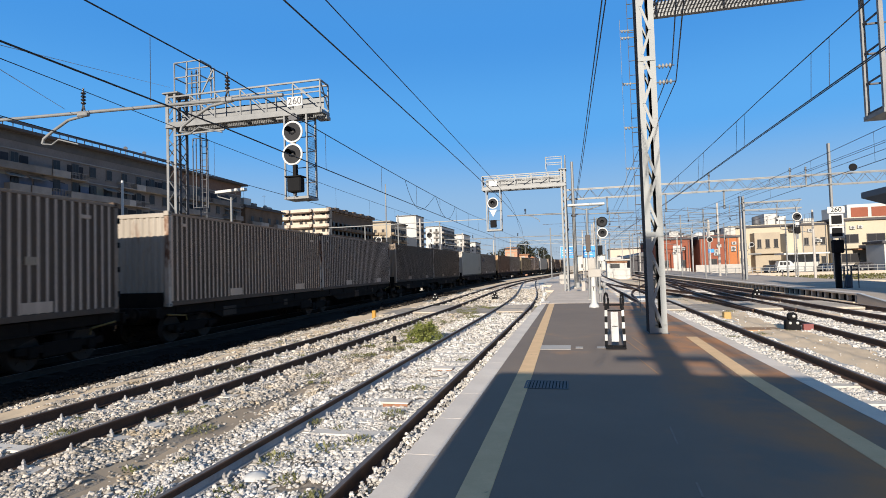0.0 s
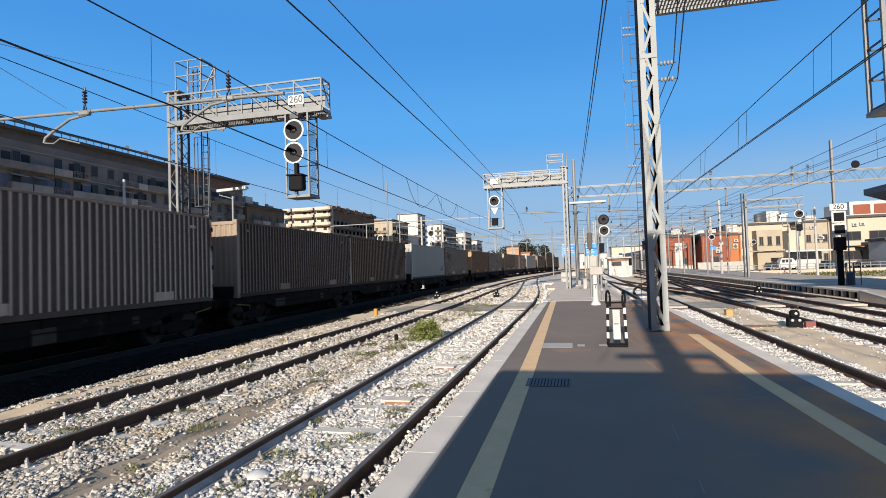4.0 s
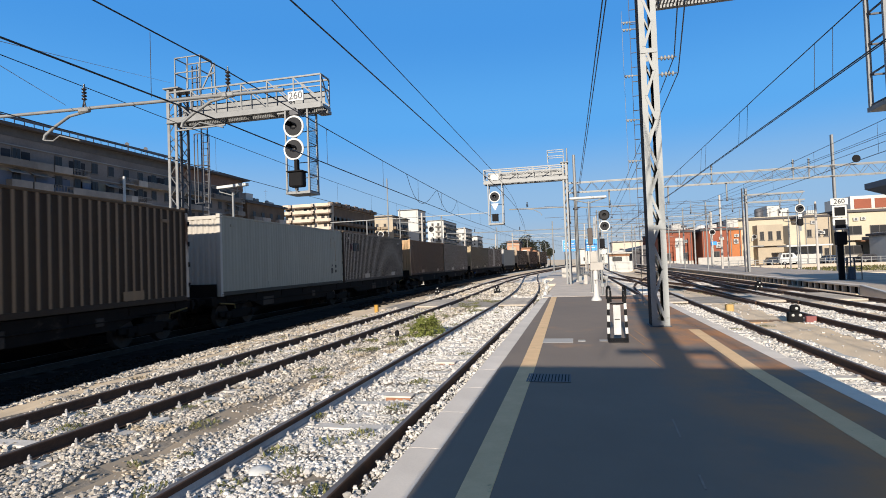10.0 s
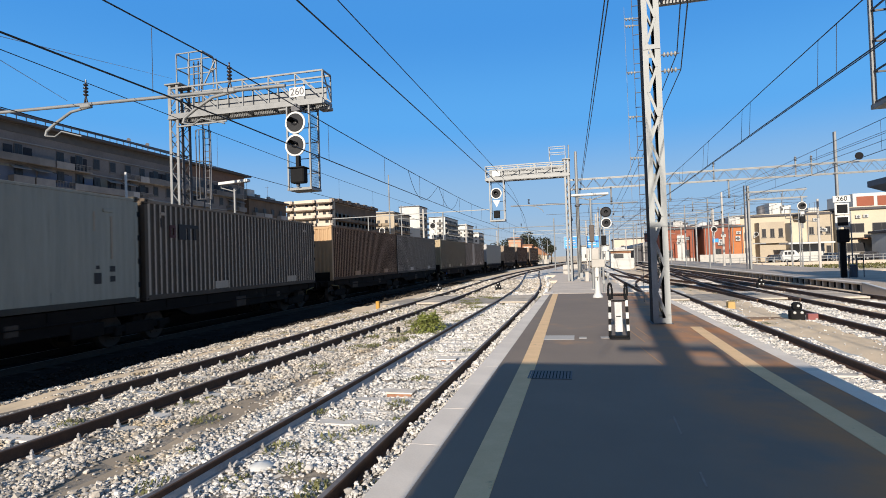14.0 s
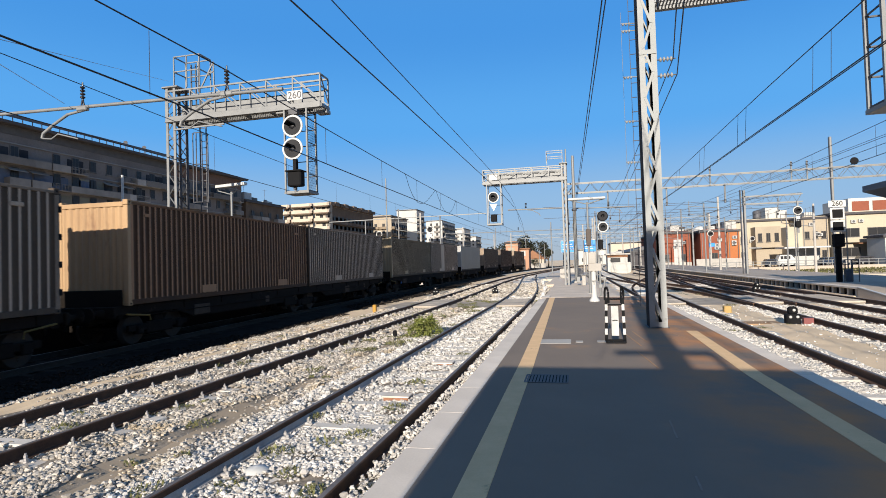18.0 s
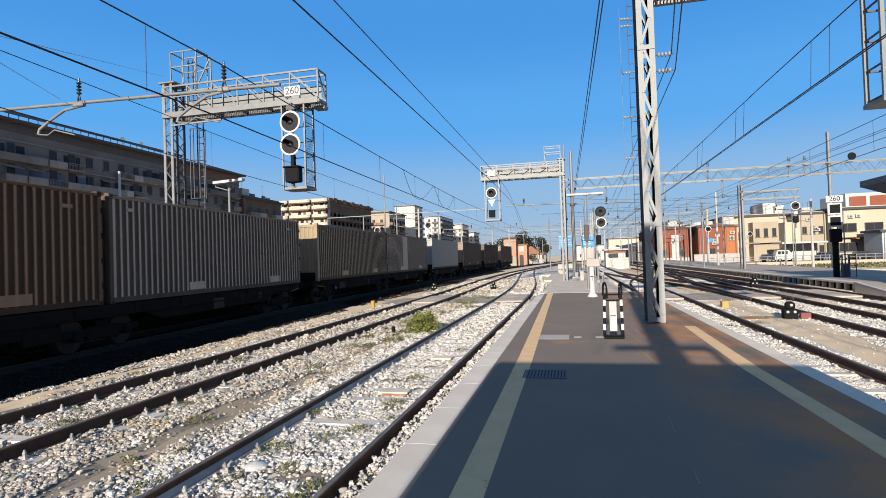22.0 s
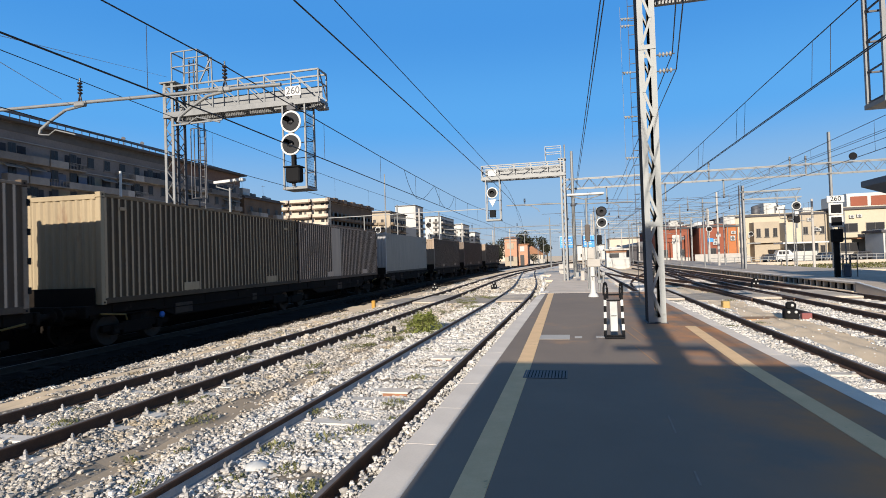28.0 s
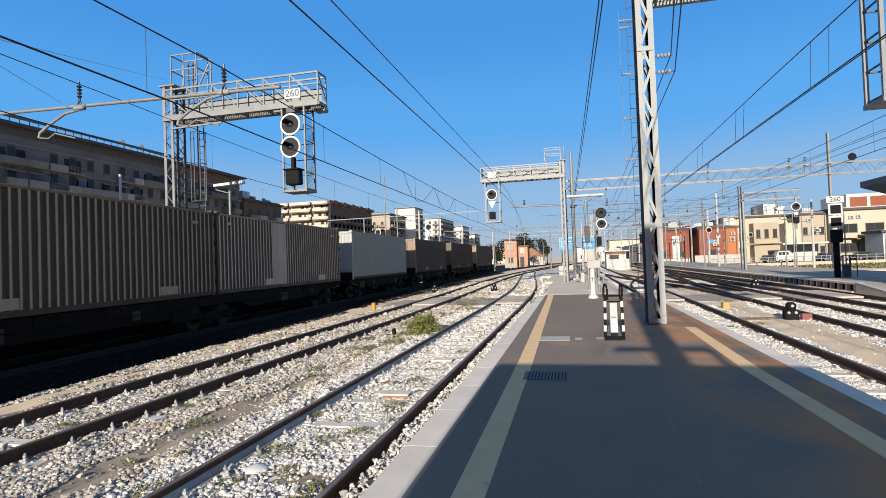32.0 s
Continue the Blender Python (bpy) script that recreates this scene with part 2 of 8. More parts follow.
rust_stain(ASPHALT, 0.75, 1.9, (0.46, 0.22, 0.10))
TACTILE = mat("yellow_line", (0.92, 0.62, 0.345), (0.78, 0.52, 0.28), rough=0.85, scale=4, fine=80, bump=0.05, dirt=(0.22, 0.17, 0.12), dirt_at=0.66)
RAIL = mat("rusty_rail", (0.135, 0.072, 0.043), (0.065, 0.037, 0.025), rough=0.8, metal=0.0, scale=6, fine=60, bump=0.06)
RAILTOP = mat("worn_rail_head", (0.27, 0.235, 0.21), (0.12, 0.10, 0.088), rough=0.55, metal=0.35, scale=2, fine=20, bump=0.02)
CLIP = mat("rail_clip", (0.56, 0.54, 0.52), (0.34, 0.32, 0.31), rough=0.6, metal=0.3, island=0.3)
LEAF = mat("weed_leaf", (0.23, 0.22, 0.085), (0.13, 0.135, 0.05), rough=0.7, scale=12, island=0.4, bump=0)
BUSHLEAF = mat("bush_leaf", (0.22, 0.235, 0.05), (0.10, 0.125, 0.028), rough=0.65, scale=8, island=0.45, bump=0)
WOODLEAF = mat("woodland_leaf", (0.038, 0.041, 0.022), (0.02, 0.023, 0.013), rough=0.8, scale=1, island=0.4, bump=0)
BARK = mat("bark", (0.12, 0.09, 0.065), rough=0.95, bump=0.3)
# near black: wagon shade is put into this colour, besides the dirt
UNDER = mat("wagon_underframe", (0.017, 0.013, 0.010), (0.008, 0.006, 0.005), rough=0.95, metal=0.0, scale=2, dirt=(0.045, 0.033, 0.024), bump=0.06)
WHEEL = mat("wheel_steel", (0.05, 0.04, 0.033), rough=0.7, metal=0.4, bump=0.03)
PLATE_RED = mat("brick_red_plate", (0.36, 0.18, 0.11), rough=0.85, bump=0.1)


# ---- mesh building ----
class Shape:
    """Vertices and faces gathered for one mesh."""

    def __init__(self):
        self.v, self.f, self.s = [], [], []

    def add(self, verts, faces, smooth=False):
        k = len(self.v)
        self.v += [tuple(p) for p in verts]
        self.f += [tuple(i + k for i in q) for q in faces]
        self.s += [smooth] * len(faces)
        return self

    def box(self, x0, x1, y0, y1, z0, z1, ch=0.0):
        x0, x1, y0, y1, z0, z1 = min(x0, x1), max(x0, x1), min(y0, y1), max(y0, y1), min(z0, z1), max(z0, z1)
        if not ch:
            v = [(x, y, z) for z in (z0, z1) for y in (y0, y1) for x in (x0, x1)]
            return self.add(v, [(0, 2, 3, 1), (4, 5, 7, 6), (0, 1, 5, 4), (2, 6, 7, 3), (0, 4, 6, 2), (1, 3, 7, 5)])
        ch = min(ch, (x1 - x0) / 3, (y1 - y0) / 3, (z1 - z0) / 3)
        v, at = [], {}
        for k in range(8):
            sx, sy, sz = k & 1, k >> 1 & 1, k >> 2 & 1
            px, py, pz = (x0, x1)[sx], (y0, y1)[sy], (z0, z1)[sz]
            ix, iy, iz = (x0 + ch, x1 - ch)[sx], (y0 + ch, y1 - ch)[sy], (z0 + ch, z1 - ch)[sz]
            for a, p in (("x", (px, iy, iz)), ("y", (ix, py, iz)), ("z", (ix, iy, pz))):
                at[a, k] = len(v)
                v.append(p)
        f = []
        for a, bit in (("x", 1), ("y", 2), ("z", 4)):
            o1, o2 = [b for b in (1, 2, 4) if b != bit]
            for side in (0, bit):
                q = [side, side | o1, side | o1 | o2, side | o2]
                f.append([at[a, k] for k in q])
        axes = {"x": 1, "y": 2, "z": 4}
        for a, b in (("x", "y"), ("x", "z"), ("y", "z")):
            along = 7 - axes[a] - axes[b]
            for s1 in (0, axes[a]):
                for s2 in (0, axes[b]):
                    k0, k1 = s1 | s2, s1 | s2 | along
                    f.append([at[a, k0], at[b, k0], at[b, k1], at[a, k1]])
        f += [[at["x", k], at["y", k], at["z", k]] for k in range(8)]
        mid = Vector(((x0 + x1) / 2, (y0 + y1) / 2, (z0 + z1) / 2))
        g = []
        for q in f:
            p = [Vector(v[i]) for i in q]
            c = sum(p, Vector()) / len(p)
            g.append(q if (p[1] - p[0]).cross(p[2] - p[0]).dot(c - mid) > 0 else q[::-1])
        return self.add(v, g)

    def bar(self, p, q, w, h=None, up=(0, 0, 1)):
        """A bar of rectangular section from p to q."""
        p, q = Vector(p), Vector(q)
        h = h or w
        d = (q - p).normalized()
        u = Vector(up)
        if abs(d.dot(u)) > 0.98:
            u = Vector((0, 1, 0))
        s = d.cross(u).normalized() * w / 2
        t = s.cross(d).normalized() * h / 2
        v = [e + a * s + b * t for e in (p, q) for a, b in ((-1, -1), (1, -1), (1, 1), (-1, 1))]
        return self.add(v, [(0, 1, 2, 3), (7, 6, 5, 4), (0, 4, 5, 1), (1, 5, 6, 2), (2, 6, 7, 3), (3, 7, 4, 0)])

    def tube(self, pts, r, n=8, caps=True, r2=None, smooth=True):
        pts = [Vector(p) for p in pts]
        rings = []
        for i, p in enumerate(pts):
            d = (pts[min(i + 1, len(pts) - 1)] - pts[max(i - 1, 0)]).normalized()
            u = Vector((0, 0, 1)) if abs(d.z) < 0.95 else Vector((0, 1, 0))
            s = d.cross(u).normalized()
            t = s.cross(d)
            k = r if r2 is None else r + (r2 - r) * i / (len(pts) - 1)
            rings.append([p + (s * math.cos(6.28319 * j / n) + t * math.sin(6.28319 * j / n)) * k for j in range(n)])
        v = [q for ring in rings for q in ring]
        f = [(i * n + j, i * n + (j + 1) % n, (i + 1) * n + (j + 1) % n, (i + 1) * n + j) for i in range(len(pts) - 1) for j in range(n)]
        self.add(v, f, smooth)
        if caps:
            self.add(rings[0], [tuple(range(n))[::-1]])
            self.add(rings[-1], [tuple(range(n))])
        return self

    def lathe(self, c, axis, prof, n=20):
        """A turned body: prof holds (distance along the axis, radius)."""
        c, a = Vector(c), Vector(axis).normalized()
        u = Vector((0, 0, 1)) if abs(a.z) < 0.9 else Vector((1, 0, 0))
        s = a.cross(u).normalized()
        t = a.cross(s)
        v = [c + a * d + (s * math.cos(6.28319 * j / n) + t * math.sin(6.28319 * j / n)) * r for d, r in prof for j in range(n)]
        f = [(i * n + j, (i + 1) * n + j, (i + 1) * n + (j + 1) % n, i * n + (j + 1) % n) for i in range(len(prof) - 1) for j in range(n)]
        self.add(v, f, True)
        return self.add(v[:n], [tuple(range(n))]).add(v[-n:], [tuple(range(n))[::-1]])

    def sweep(self, prof, path, closed=True):
        """A profile of (sideways, up) carried along a level path of points."""
        path = [Vector(p) for p in path]
        v = []
        for i, p in enumerate(path):
            d = path[min(i + 1, len(path) - 1)] - path[max(i - 1, 0)]
            d.z = 0
            d.normalize()
            s = Vector((d.y, -d.x, 0))
            v += [p + s * a + Vector((0, 0, b)) for a, b in prof]
        n = len(prof)
        m = n if closed else n - 1
        f = [(i * n + j, (i + 1) * n + j, (i + 1) * n + (j + 1) % n, i * n + (j + 1) % n) for i in range(len(path) - 1) for j in range(m)]
        self.add(v, f)
        if closed:
            self.add(v[:n], [tuple(range(n))]).add(v[-n:], [tuple(range(n))[::-1]])
        return self

    def mesh(self, name, material):
        me = bpy.data.meshes.new(name)
        me.from_pydata(self.v, [], self.f)
        me.polygons.foreach_set("use_smooth", self.s)
        if material:
            me.materials.append(material)
        me.update()
        return me


def part(name, shape, material, parent, label="", kind=""):
    """One mesh object under a thing or a part, in its parent's space."""
    me = shape if isinstance(shape, bpy.types.Mesh) else shape.mesh(name, material)
    ob = new(name, me)
    ob.parent = parent
    return tagged(ob, label, kind=kind)


def thing(name, at, label, category, group="", kind=""):
    ob = new(name)
    ob.empty_display_size = 0.3
    ob.matrix_basis = at if isinstance(at, Matrix) else Matrix.Translation(at)
    return tagged(ob, label, category, group, kind)


def solid(name, shape, material, label, category="", kind="", at=None, group=""):
    """A thing that is one mesh."""
    ob = new(name, shape.mesh(name, material))
    if at is not None:
        ob.matrix_basis = at if isinstance(at, Matrix) else Matrix.Translation(at)
    return tagged(ob, label, category, group, kind)


def fast_mesh(name, verts, tris, material, smooth=False):
    """A large triangle mesh from numpy arrays."""
    me = bpy.data.meshes.new(name)
    me.vertices.add(len(verts))
    me.vertices.foreach_set("co", np.asarray(verts, np.float32).ravel())
    me.loops.add(len(tris) * 3)
    me.loops.foreach_set("vertex_index", np.asarray(tris, np.int32).ravel())
    me.polygons.add(len(tris))
    me.polygons.foreach_set("loop_start", np.arange(0, len(tris) * 3, 3, dtype=np.int32))
    me.polygons.foreach_set("use_smooth", np.full(len(tris), smooth))
    me.materials.append(material)
    me.update(calc_edges=True)
    me.validate()
    return me


def spline(points, step=1.0):
    """A smooth level line x(y) through (y, x) knots, sampled every step metres."""
    ky, kx = np.array(points, float).T
    slope = np.gradient(kx, ky)
    ys = np.arange(ky[0], ky[-1] + step * 0.5, step)
    i = np.clip(np.searchsorted(ky, ys) - 1, 0, len(ky) - 2)
    h = ky[i + 1] - ky[i]
    u = (ys - ky[i]) / h
    xs = (2 * u**3 - 3 * u**2 + 1) * kx[i] + (u**3 - 2 * u**2 + u) * h * slope[i] + (3 * u**2 - 2 * u**3) * kx[i + 1] + (u**3 - u**2) * h * slope[i + 1]
    return ys, xs


# ---- the plan: x to the right of the platform, y along it, z = 0 at the rail heads ----
TRACKS = {
    "platform_track": [(-60, -2.907), (-20, -2.907), (0, -2.907), (20, -2.907), (27, -2.93), (35, -3.15), (45, -3.75), (61, -4.95), (80, -6.0), (100, -5.3), (130, -2.9), (170, 2.2), (230, 13)],
    "second_track": [(-60, -7.03), (-20, -7.03), (0, -7.03), (20, -6.9), (30, -6.95), (45, -7.3), (60, -7.5), (80, -6.9), (100, -5.6), (130, -3.0), (170, 2.1), (230, 13)],
    "right_track": [(-60, 3.75), (-20, 3.75), (0, 3.75), (15, 3.8), (30, 3.95), (45, 3.9), (70, 3.95), (100, 4.2), (140, 6.0), (200, 12)],
    "yard_track": [(-60, 7.6), (-20, 7.6), (0, 7.6), (20, 7.6), (35, 8.0), (50, 8.8), (63, 9.6), (80, 10.2), (110, 10.8), (160, 14.5), (210, 22)],
    "far_platform_track": [(-60, 10.55), (-20, 10.55), (0, 10.55), (20, 10.55), (40, 10.6), (70, 10.4), (100, 10.6), (150, 14), (210, 22)],
}
CURVE = (13.5342, 0.03369, -0.00080513, 2.1281e-06)


def train_side(y):
    u = np.maximum(np.asarray(y, float) - 30, -90)
    bend = np.clip(np.asarray(y, float) - 105, 0, None)
    bend = np.where(bend < 25, 0.0006 * bend * bend, 0.375 + 0.03 * (bend - 25))
    return bend - (CURVE[0] + CURVE[1] * u + CURVE[2] * u * u + CURVE[3] * u**3)


TRAIN_Y = np.linspace(-90, 300, 3901)
TRAIN_X = train_side(TRAIN_Y) - 1.219
TRAIN_S = np.r_[0, np.cumsum(np.hypot(np.diff(train_side(TRAIN_Y)), np.diff(TRAIN_Y)))]
TRAIN_S -= np.interp(0, TRAIN_Y, TRAIN_S)
GOODS_Z = -0.25  # the goods track is set lower to fit the camera's view
LINES = {k: spline(v) for k, v in TRACKS.items()}
LINES["goods_track"] = (TRAIN_Y[::10], TRAIN_X[::10])


def bed_height(x, y):
    """The level of the ballast: high beside the tracks, low on the paths between them."""
    d = np.full(np.shape(x), 99.0)
    for ys, xs in LINES.values():
        d = np.minimum(d, np.abs(x - np.interp(y, ys, xs)))
    rise = np.clip((d - 1.75) / 0.9, 0, 1)
    rough = 0.035 * np.sin(x * 3.1 + 1.7 * np.sin(y * 1.3)) * np.cos(y * 2.3 + x) + 0.02 * np.sin(y * 5.7 + 3 * np.sin(x * 4.1))
    low = np.clip((np.interp(y, TRAIN_Y, TRAIN_X) + 3.3 - x) / 0.9, 0, 1)
    z = -0.172 - 0.24 * rise * rise * (3 - 2 * rise) + 0.6 * rough + GOODS_Z * low * low * (3 - 2 * low)
    return np.maximum(z, -0.535), d


# ---- ground ----
g = Shape()
g.add([(-3500, -3500, -0.56), (3500, -3500, -0.56), (3500, 3500, -0.56), (-3500, 3500, -0.56)], [(0, 1, 2, 3)])
solid("ground", g, SAND, "sandy station ground reaching to the horizon", "ground", "structure")


def bed(name, x0, x1, label, strip=1.84):
    xs = np.arange(x0, x1 + 0.01, 0.2)
    ys = np.r_[np.arange(-40, 0, 2.0), np.arange(0, 34, 0.25), np.arange(34, 220, 1.5)]
    gx, gy = np.meshgrid(xs, ys)
    z, d = bed_height(gx, gy)
    wob = 0.10 * np.sin(gy * 0.9 + 2 * np.sin(gy * 0.23)) + 0.06 * np.sin(gy * 2.7 + gx)
    me = bpy.data.meshes.new(name)
    n, m = gx.shape
    idx = np.arange(n * m).reshape(n, m)
    quads = np.stack([idx[:-1, :-1], idx[:-1, 1:], idx[1:, 1:], idx[1:, :-1]], -1).reshape(-1, 4)
    me.from_pydata(np.stack([gx, gy, z], -1).reshape(-1, 3).tolist(), [], quads.tolist())
    me.materials.append(BED)
    me.materials.append(SAND)
    me.materials.append(OILY_SHADE)
    me.materials.append(BED_FAR)
    me.materials.append(PATH_EARTH)
    me.materials.append(RUST_BED)
    sandy = (((d + wob) > strip) & ((gx < np.interp(gy, *LINES["platform_track"])) | (gx > 0)))[:-1, :-1].ravel()
    far = (gy + wob * 8 > (36 if x0 < 0 else -60))[:-1, :-1].ravel()
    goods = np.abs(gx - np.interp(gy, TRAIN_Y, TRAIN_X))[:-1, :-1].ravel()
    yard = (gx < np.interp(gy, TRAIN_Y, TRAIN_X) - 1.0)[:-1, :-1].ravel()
    # slot 2 paints the ground dark where train and yard lie in shade
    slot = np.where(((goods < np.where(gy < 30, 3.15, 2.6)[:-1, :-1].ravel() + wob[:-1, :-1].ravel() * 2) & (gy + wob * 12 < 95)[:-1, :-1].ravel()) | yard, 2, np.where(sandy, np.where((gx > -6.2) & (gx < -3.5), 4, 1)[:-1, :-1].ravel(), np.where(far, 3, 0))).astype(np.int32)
    rusty = np.abs(gx - np.interp(gy, *LINES["second_track"])) + wob * 1.5 < 1.25
    for line in ("yard_track", "far_platform_track"):
        rusty |= (np.abs(gx - np.interp(gy, *LINES[line])) + wob * 2 < 1.1) & (gy > 31)
    slot = np.where((rusty & (gy > 29))[:-1, :-1].ravel(), 5, slot).astype(np.int32)
    me.polygons.foreach_set("material_index", slot)
    me.polygons.foreach_set("use_smooth", np.ones(len(quads), bool))
    me.update()
    return tagged(new(name, me), label, "ballast", kind="structure")


bed("ballast_bed", -34.0, -1.2, "pale limestone ballast with tan sandy strips between the tracks", 1.84)
bed("ballast_bed", 2.6, 12.6, "white ballast and sandy paths between the station tracks", 1.25)

# ---- stones, scattered where the camera can tell them apart ----
rng = np.random.default_rng(7)
PHI = (1 + 5**0.5) / 2
ICO_V = np.array([(-1, PHI, 0), (1, PHI, 0), (-1, -PHI, 0), (1, -PHI, 0), (0, -1, PHI), (0, 1, PHI), (0, -1, -PHI), (0, 1, -PHI), (PHI, 0, -1), (PHI, 0, 1), (-PHI, 0, -1), (-PHI, 0, 1)]) / 1.9
ICO_F = np.array([(0, 11, 5), (0, 5, 1), (0, 1, 7), (0, 7, 10), (0, 10, 11), (1, 5, 9), (5, 11, 4), (11, 10, 2), (10, 7, 6), (7, 1, 8), (3, 9, 4), (3, 4, 2), (3, 2, 6), (3, 6, 8), (3, 8, 9), (4, 9, 5), (2, 4, 11), (6, 2, 10), (8, 6, 7), (9, 8, 1)])


CUBE_V = np.array([(x, y, z) for z in (-1, 1) for y in (-1, 1) for x in (-1, 1)]) * 0.68
CUBE_F = np.array([(0, 2, 3), (0, 3, 1), (4, 5, 7), (4, 7, 6), (0, 1, 5), (0, 5, 4), (2, 6, 7), (2, 7, 3), (0, 4, 6), (0, 6, 2), (1, 3, 7), (1, 7, 5)])


def stones(name, x0, x1, y0, y1, density, size, label, strip=1.84, bare=0.05, fine=True, material=None, heap=0.0):
    n = int((x1 - x0) * (y1 - y0) * density)
    x, y = rng.uniform(x0, x1, n), rng.uniform(y0, y1, n)
    z, d = bed_height(x, y)
    z = z + heap * rng.random(n)
    wob = 0.10 * np.sin(y * 0.9 + 2 * np.sin(y * 0.23)) + 0.06 * np.sin(y * 2.7 + x)
    keep = rng.random(n) < np.where(d + wob > strip, bare, 1.0)
    keep &= np.abs(d - 0.7535) > 0.06
    keep &= ~((d < 1.25) & (((y - 4.844) % 0.6 < 0.24)) & (rng.random(n) < np.where(d > 0.8, 0.95, 0.8)))
    keep &= ~((y > 25.0) & (y < 29.4))
    x, y, z = x[keep], y[keep], z[keep]
    n = len(x)
    r = size * rng.lognormal(0, 0.32, n)
    base, faces = (ICO_V, ICO_F) if fine else (CUBE_V, CUBE_F)
    m = len(base)
    a, b = rng.uniform(0, 6.283, n), rng.uniform(-0.6, 0.6, n)
    v = base[None] * rng.uniform(0.68, 1.25, (n, m, 1)) * (np.stack([r * rng.uniform(0.8, 1.4, n), r, r * rng.uniform(0.5, 0.9, n)], -1)[:, None])
    c, s = np.cos(b)[:, None], np.sin(b)[:, None]
    v = np.stack([v[..., 0] * c - v[..., 2] * s, v[..., 1], v[..., 0] * s + v[..., 2] * c], -1)
    c, s = np.cos(a)[:, None], np.sin(a)[:, None]
    v = np.stack([v[..., 0] * c - v[..., 1] * s + x[:, None], v[..., 0] * s + v[..., 1] * c + y[:, None], v[..., 2] + (z + r * rng.uniform(-0.1, 0.7, n))[:, None]], -1)
    f = faces[None] + (np.arange(n) * m)[:, None, None]
    return tagged(new(name, fast_mesh(name, v.reshape(-1, 3), f.reshape(-1, 3), material or STONE)), label, "ballast", kind="stuff")


stones("ballast_stones", -8.4, -4.4, 2.2, 7.5, 1700, 0.0175, "loose dusty limestone ballast stones between the tracks")
stones("ballast_stones", -4.4, -1.36, 2.2, 7.5, 2000, 0.0165, "loose clean white limestone ballast stones between the rails", material=CLEAN_STONE)
stones("ballast_stones", -8.4, -1.36, -7.0, 2.2, 420, 0.026, "loose pale ballast stones behind along the tracks", 1.84, 0.1, False)
stones("ballast_stones", -9.4, -4.4, 7.5, 14.0, 800, 0.0215, "loose dusty limestone ballast stones along the tracks", 1.84, 0.14)
stones("ballast_stones", -4.4, -1.36, 7.5, 14.0, 950, 0.020, "loose clean white limestone ballast stones along the platform", 1.84, 0.14, material=CLEAN_STONE)
stones("ballast_stones", -2.06, -1.345, 2.2, 9.0, 1700, 0.0185, "clean white ballast heaped between the rail and the platform edge", 9.0, 1.0, True, CLEAN_STONE, 0.09)
stones("ballast_stones", -2.06, -1.345, 9.0, 20.0, 800, 0.023, "clean white ballast heaped along the platform edge", 9.0, 1.0, False, CLEAN_STONE, 0.08)
stones("ballast_stones", -9.8, -4.6, 14.0, 32.0, 260, 0.032, "loose dusty limestone ballast stones farther along the tracks", 1.84, 0.35, False)
stones("ballast_stones", -4.6, -1.4, 14.0, 32.0, 300, 0.030, "loose clean white ballast stones farther along the platform", 1.84, 0.35, False, CLEAN_STONE)
stones("ballast_stones", -9.4, -1.8, 32.0, 52.0, 60, 0.05, "pale ballast stones near the platform end", 1.84, 0.5, False)
stones("ballast_stones", 2.75, 9.2, 5.0, 13.0, 1500, 0.013, "loose white ballast stones beside the platform", 1.25, 0.004, False, CLEAN_STONE)
stones("ballast_stones", 2.75, 9.6, 13.0, 30.0, 420, 0.0205, "loose white ballast stones among the station tracks", 1.25, 0.015, False, CLEAN_STONE)
stones("ballast_stones", -13.2, -11.0, 26.0, 60.0, 45, 0.045, "ballast stones darkened for shade beside the goods track farther out", 9.0, 1.0, False, SHADED_STONE)
stones("ballast_stones", -12.2, -10.75, 2.5, 26.0, 170, 0.026, "ballast stones darkened for shade on the shoulder of the goods track", 9.0, 1.0, False, SHADED_STONE)
stones("ballast_stones", -10.85, -10.15, 4.0, 24.0, 420, 0.022, "pale ballast stones on the sandy strip before the goods track", 9.0, 1.0, False)

# low black wall added close behind the goods track's curve, hiding lit ground
SCREEN_BLACK = mat("near_black_wall", (0.016, 0.014, 0.013), rough=0.9, scale=0.5)
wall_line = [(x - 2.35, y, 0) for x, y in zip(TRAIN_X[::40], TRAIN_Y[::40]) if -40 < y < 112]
solid("yard_wall", Shape().sweep([(-0.12, -0.6), (0.12, -0.6), (0.12, 0.95), (-0.12, 0.95)], wall_line), SCREEN_BLACK, "low near-black wall added to hide the lit yard", "wall", "structure")

# ---- tracks ----
RAIL_PROFILE = [(-0.07, -0.158), (0.07, -0.158), (0.07, -0.146), (0.012, -0.13), (0.010, -0.042), (0.036, -0.034), (0.036, -0.006), (0.029, 0), (-0.029, 0), (-0.036, -0.006), (-0.036, -0.034), (-0.010, -0.042), (-0.012, -0.13), (-0.07, -0.146)]
sleeper_shape = Shape().box(-1.15, 1.15, -0.12, 0.12, -0.34, -0.162, 0.02)
sleeper_shape.box(-0.93, -0.58, -0.1, 0.1, -0.166, -0.156).box(0.58, 0.93, -0.1, 0.1, -0.166, -0.156)
SLEEPER_MESH = sleeper_shape.mesh("sleeper", SLEEPER)
DARK_SLEEPER_MESH = sleeper_shape.mesh("sleeper", SLEEPER_DARK)
CLIP_BITS, CLIP_LOW = Shape(), Shape()
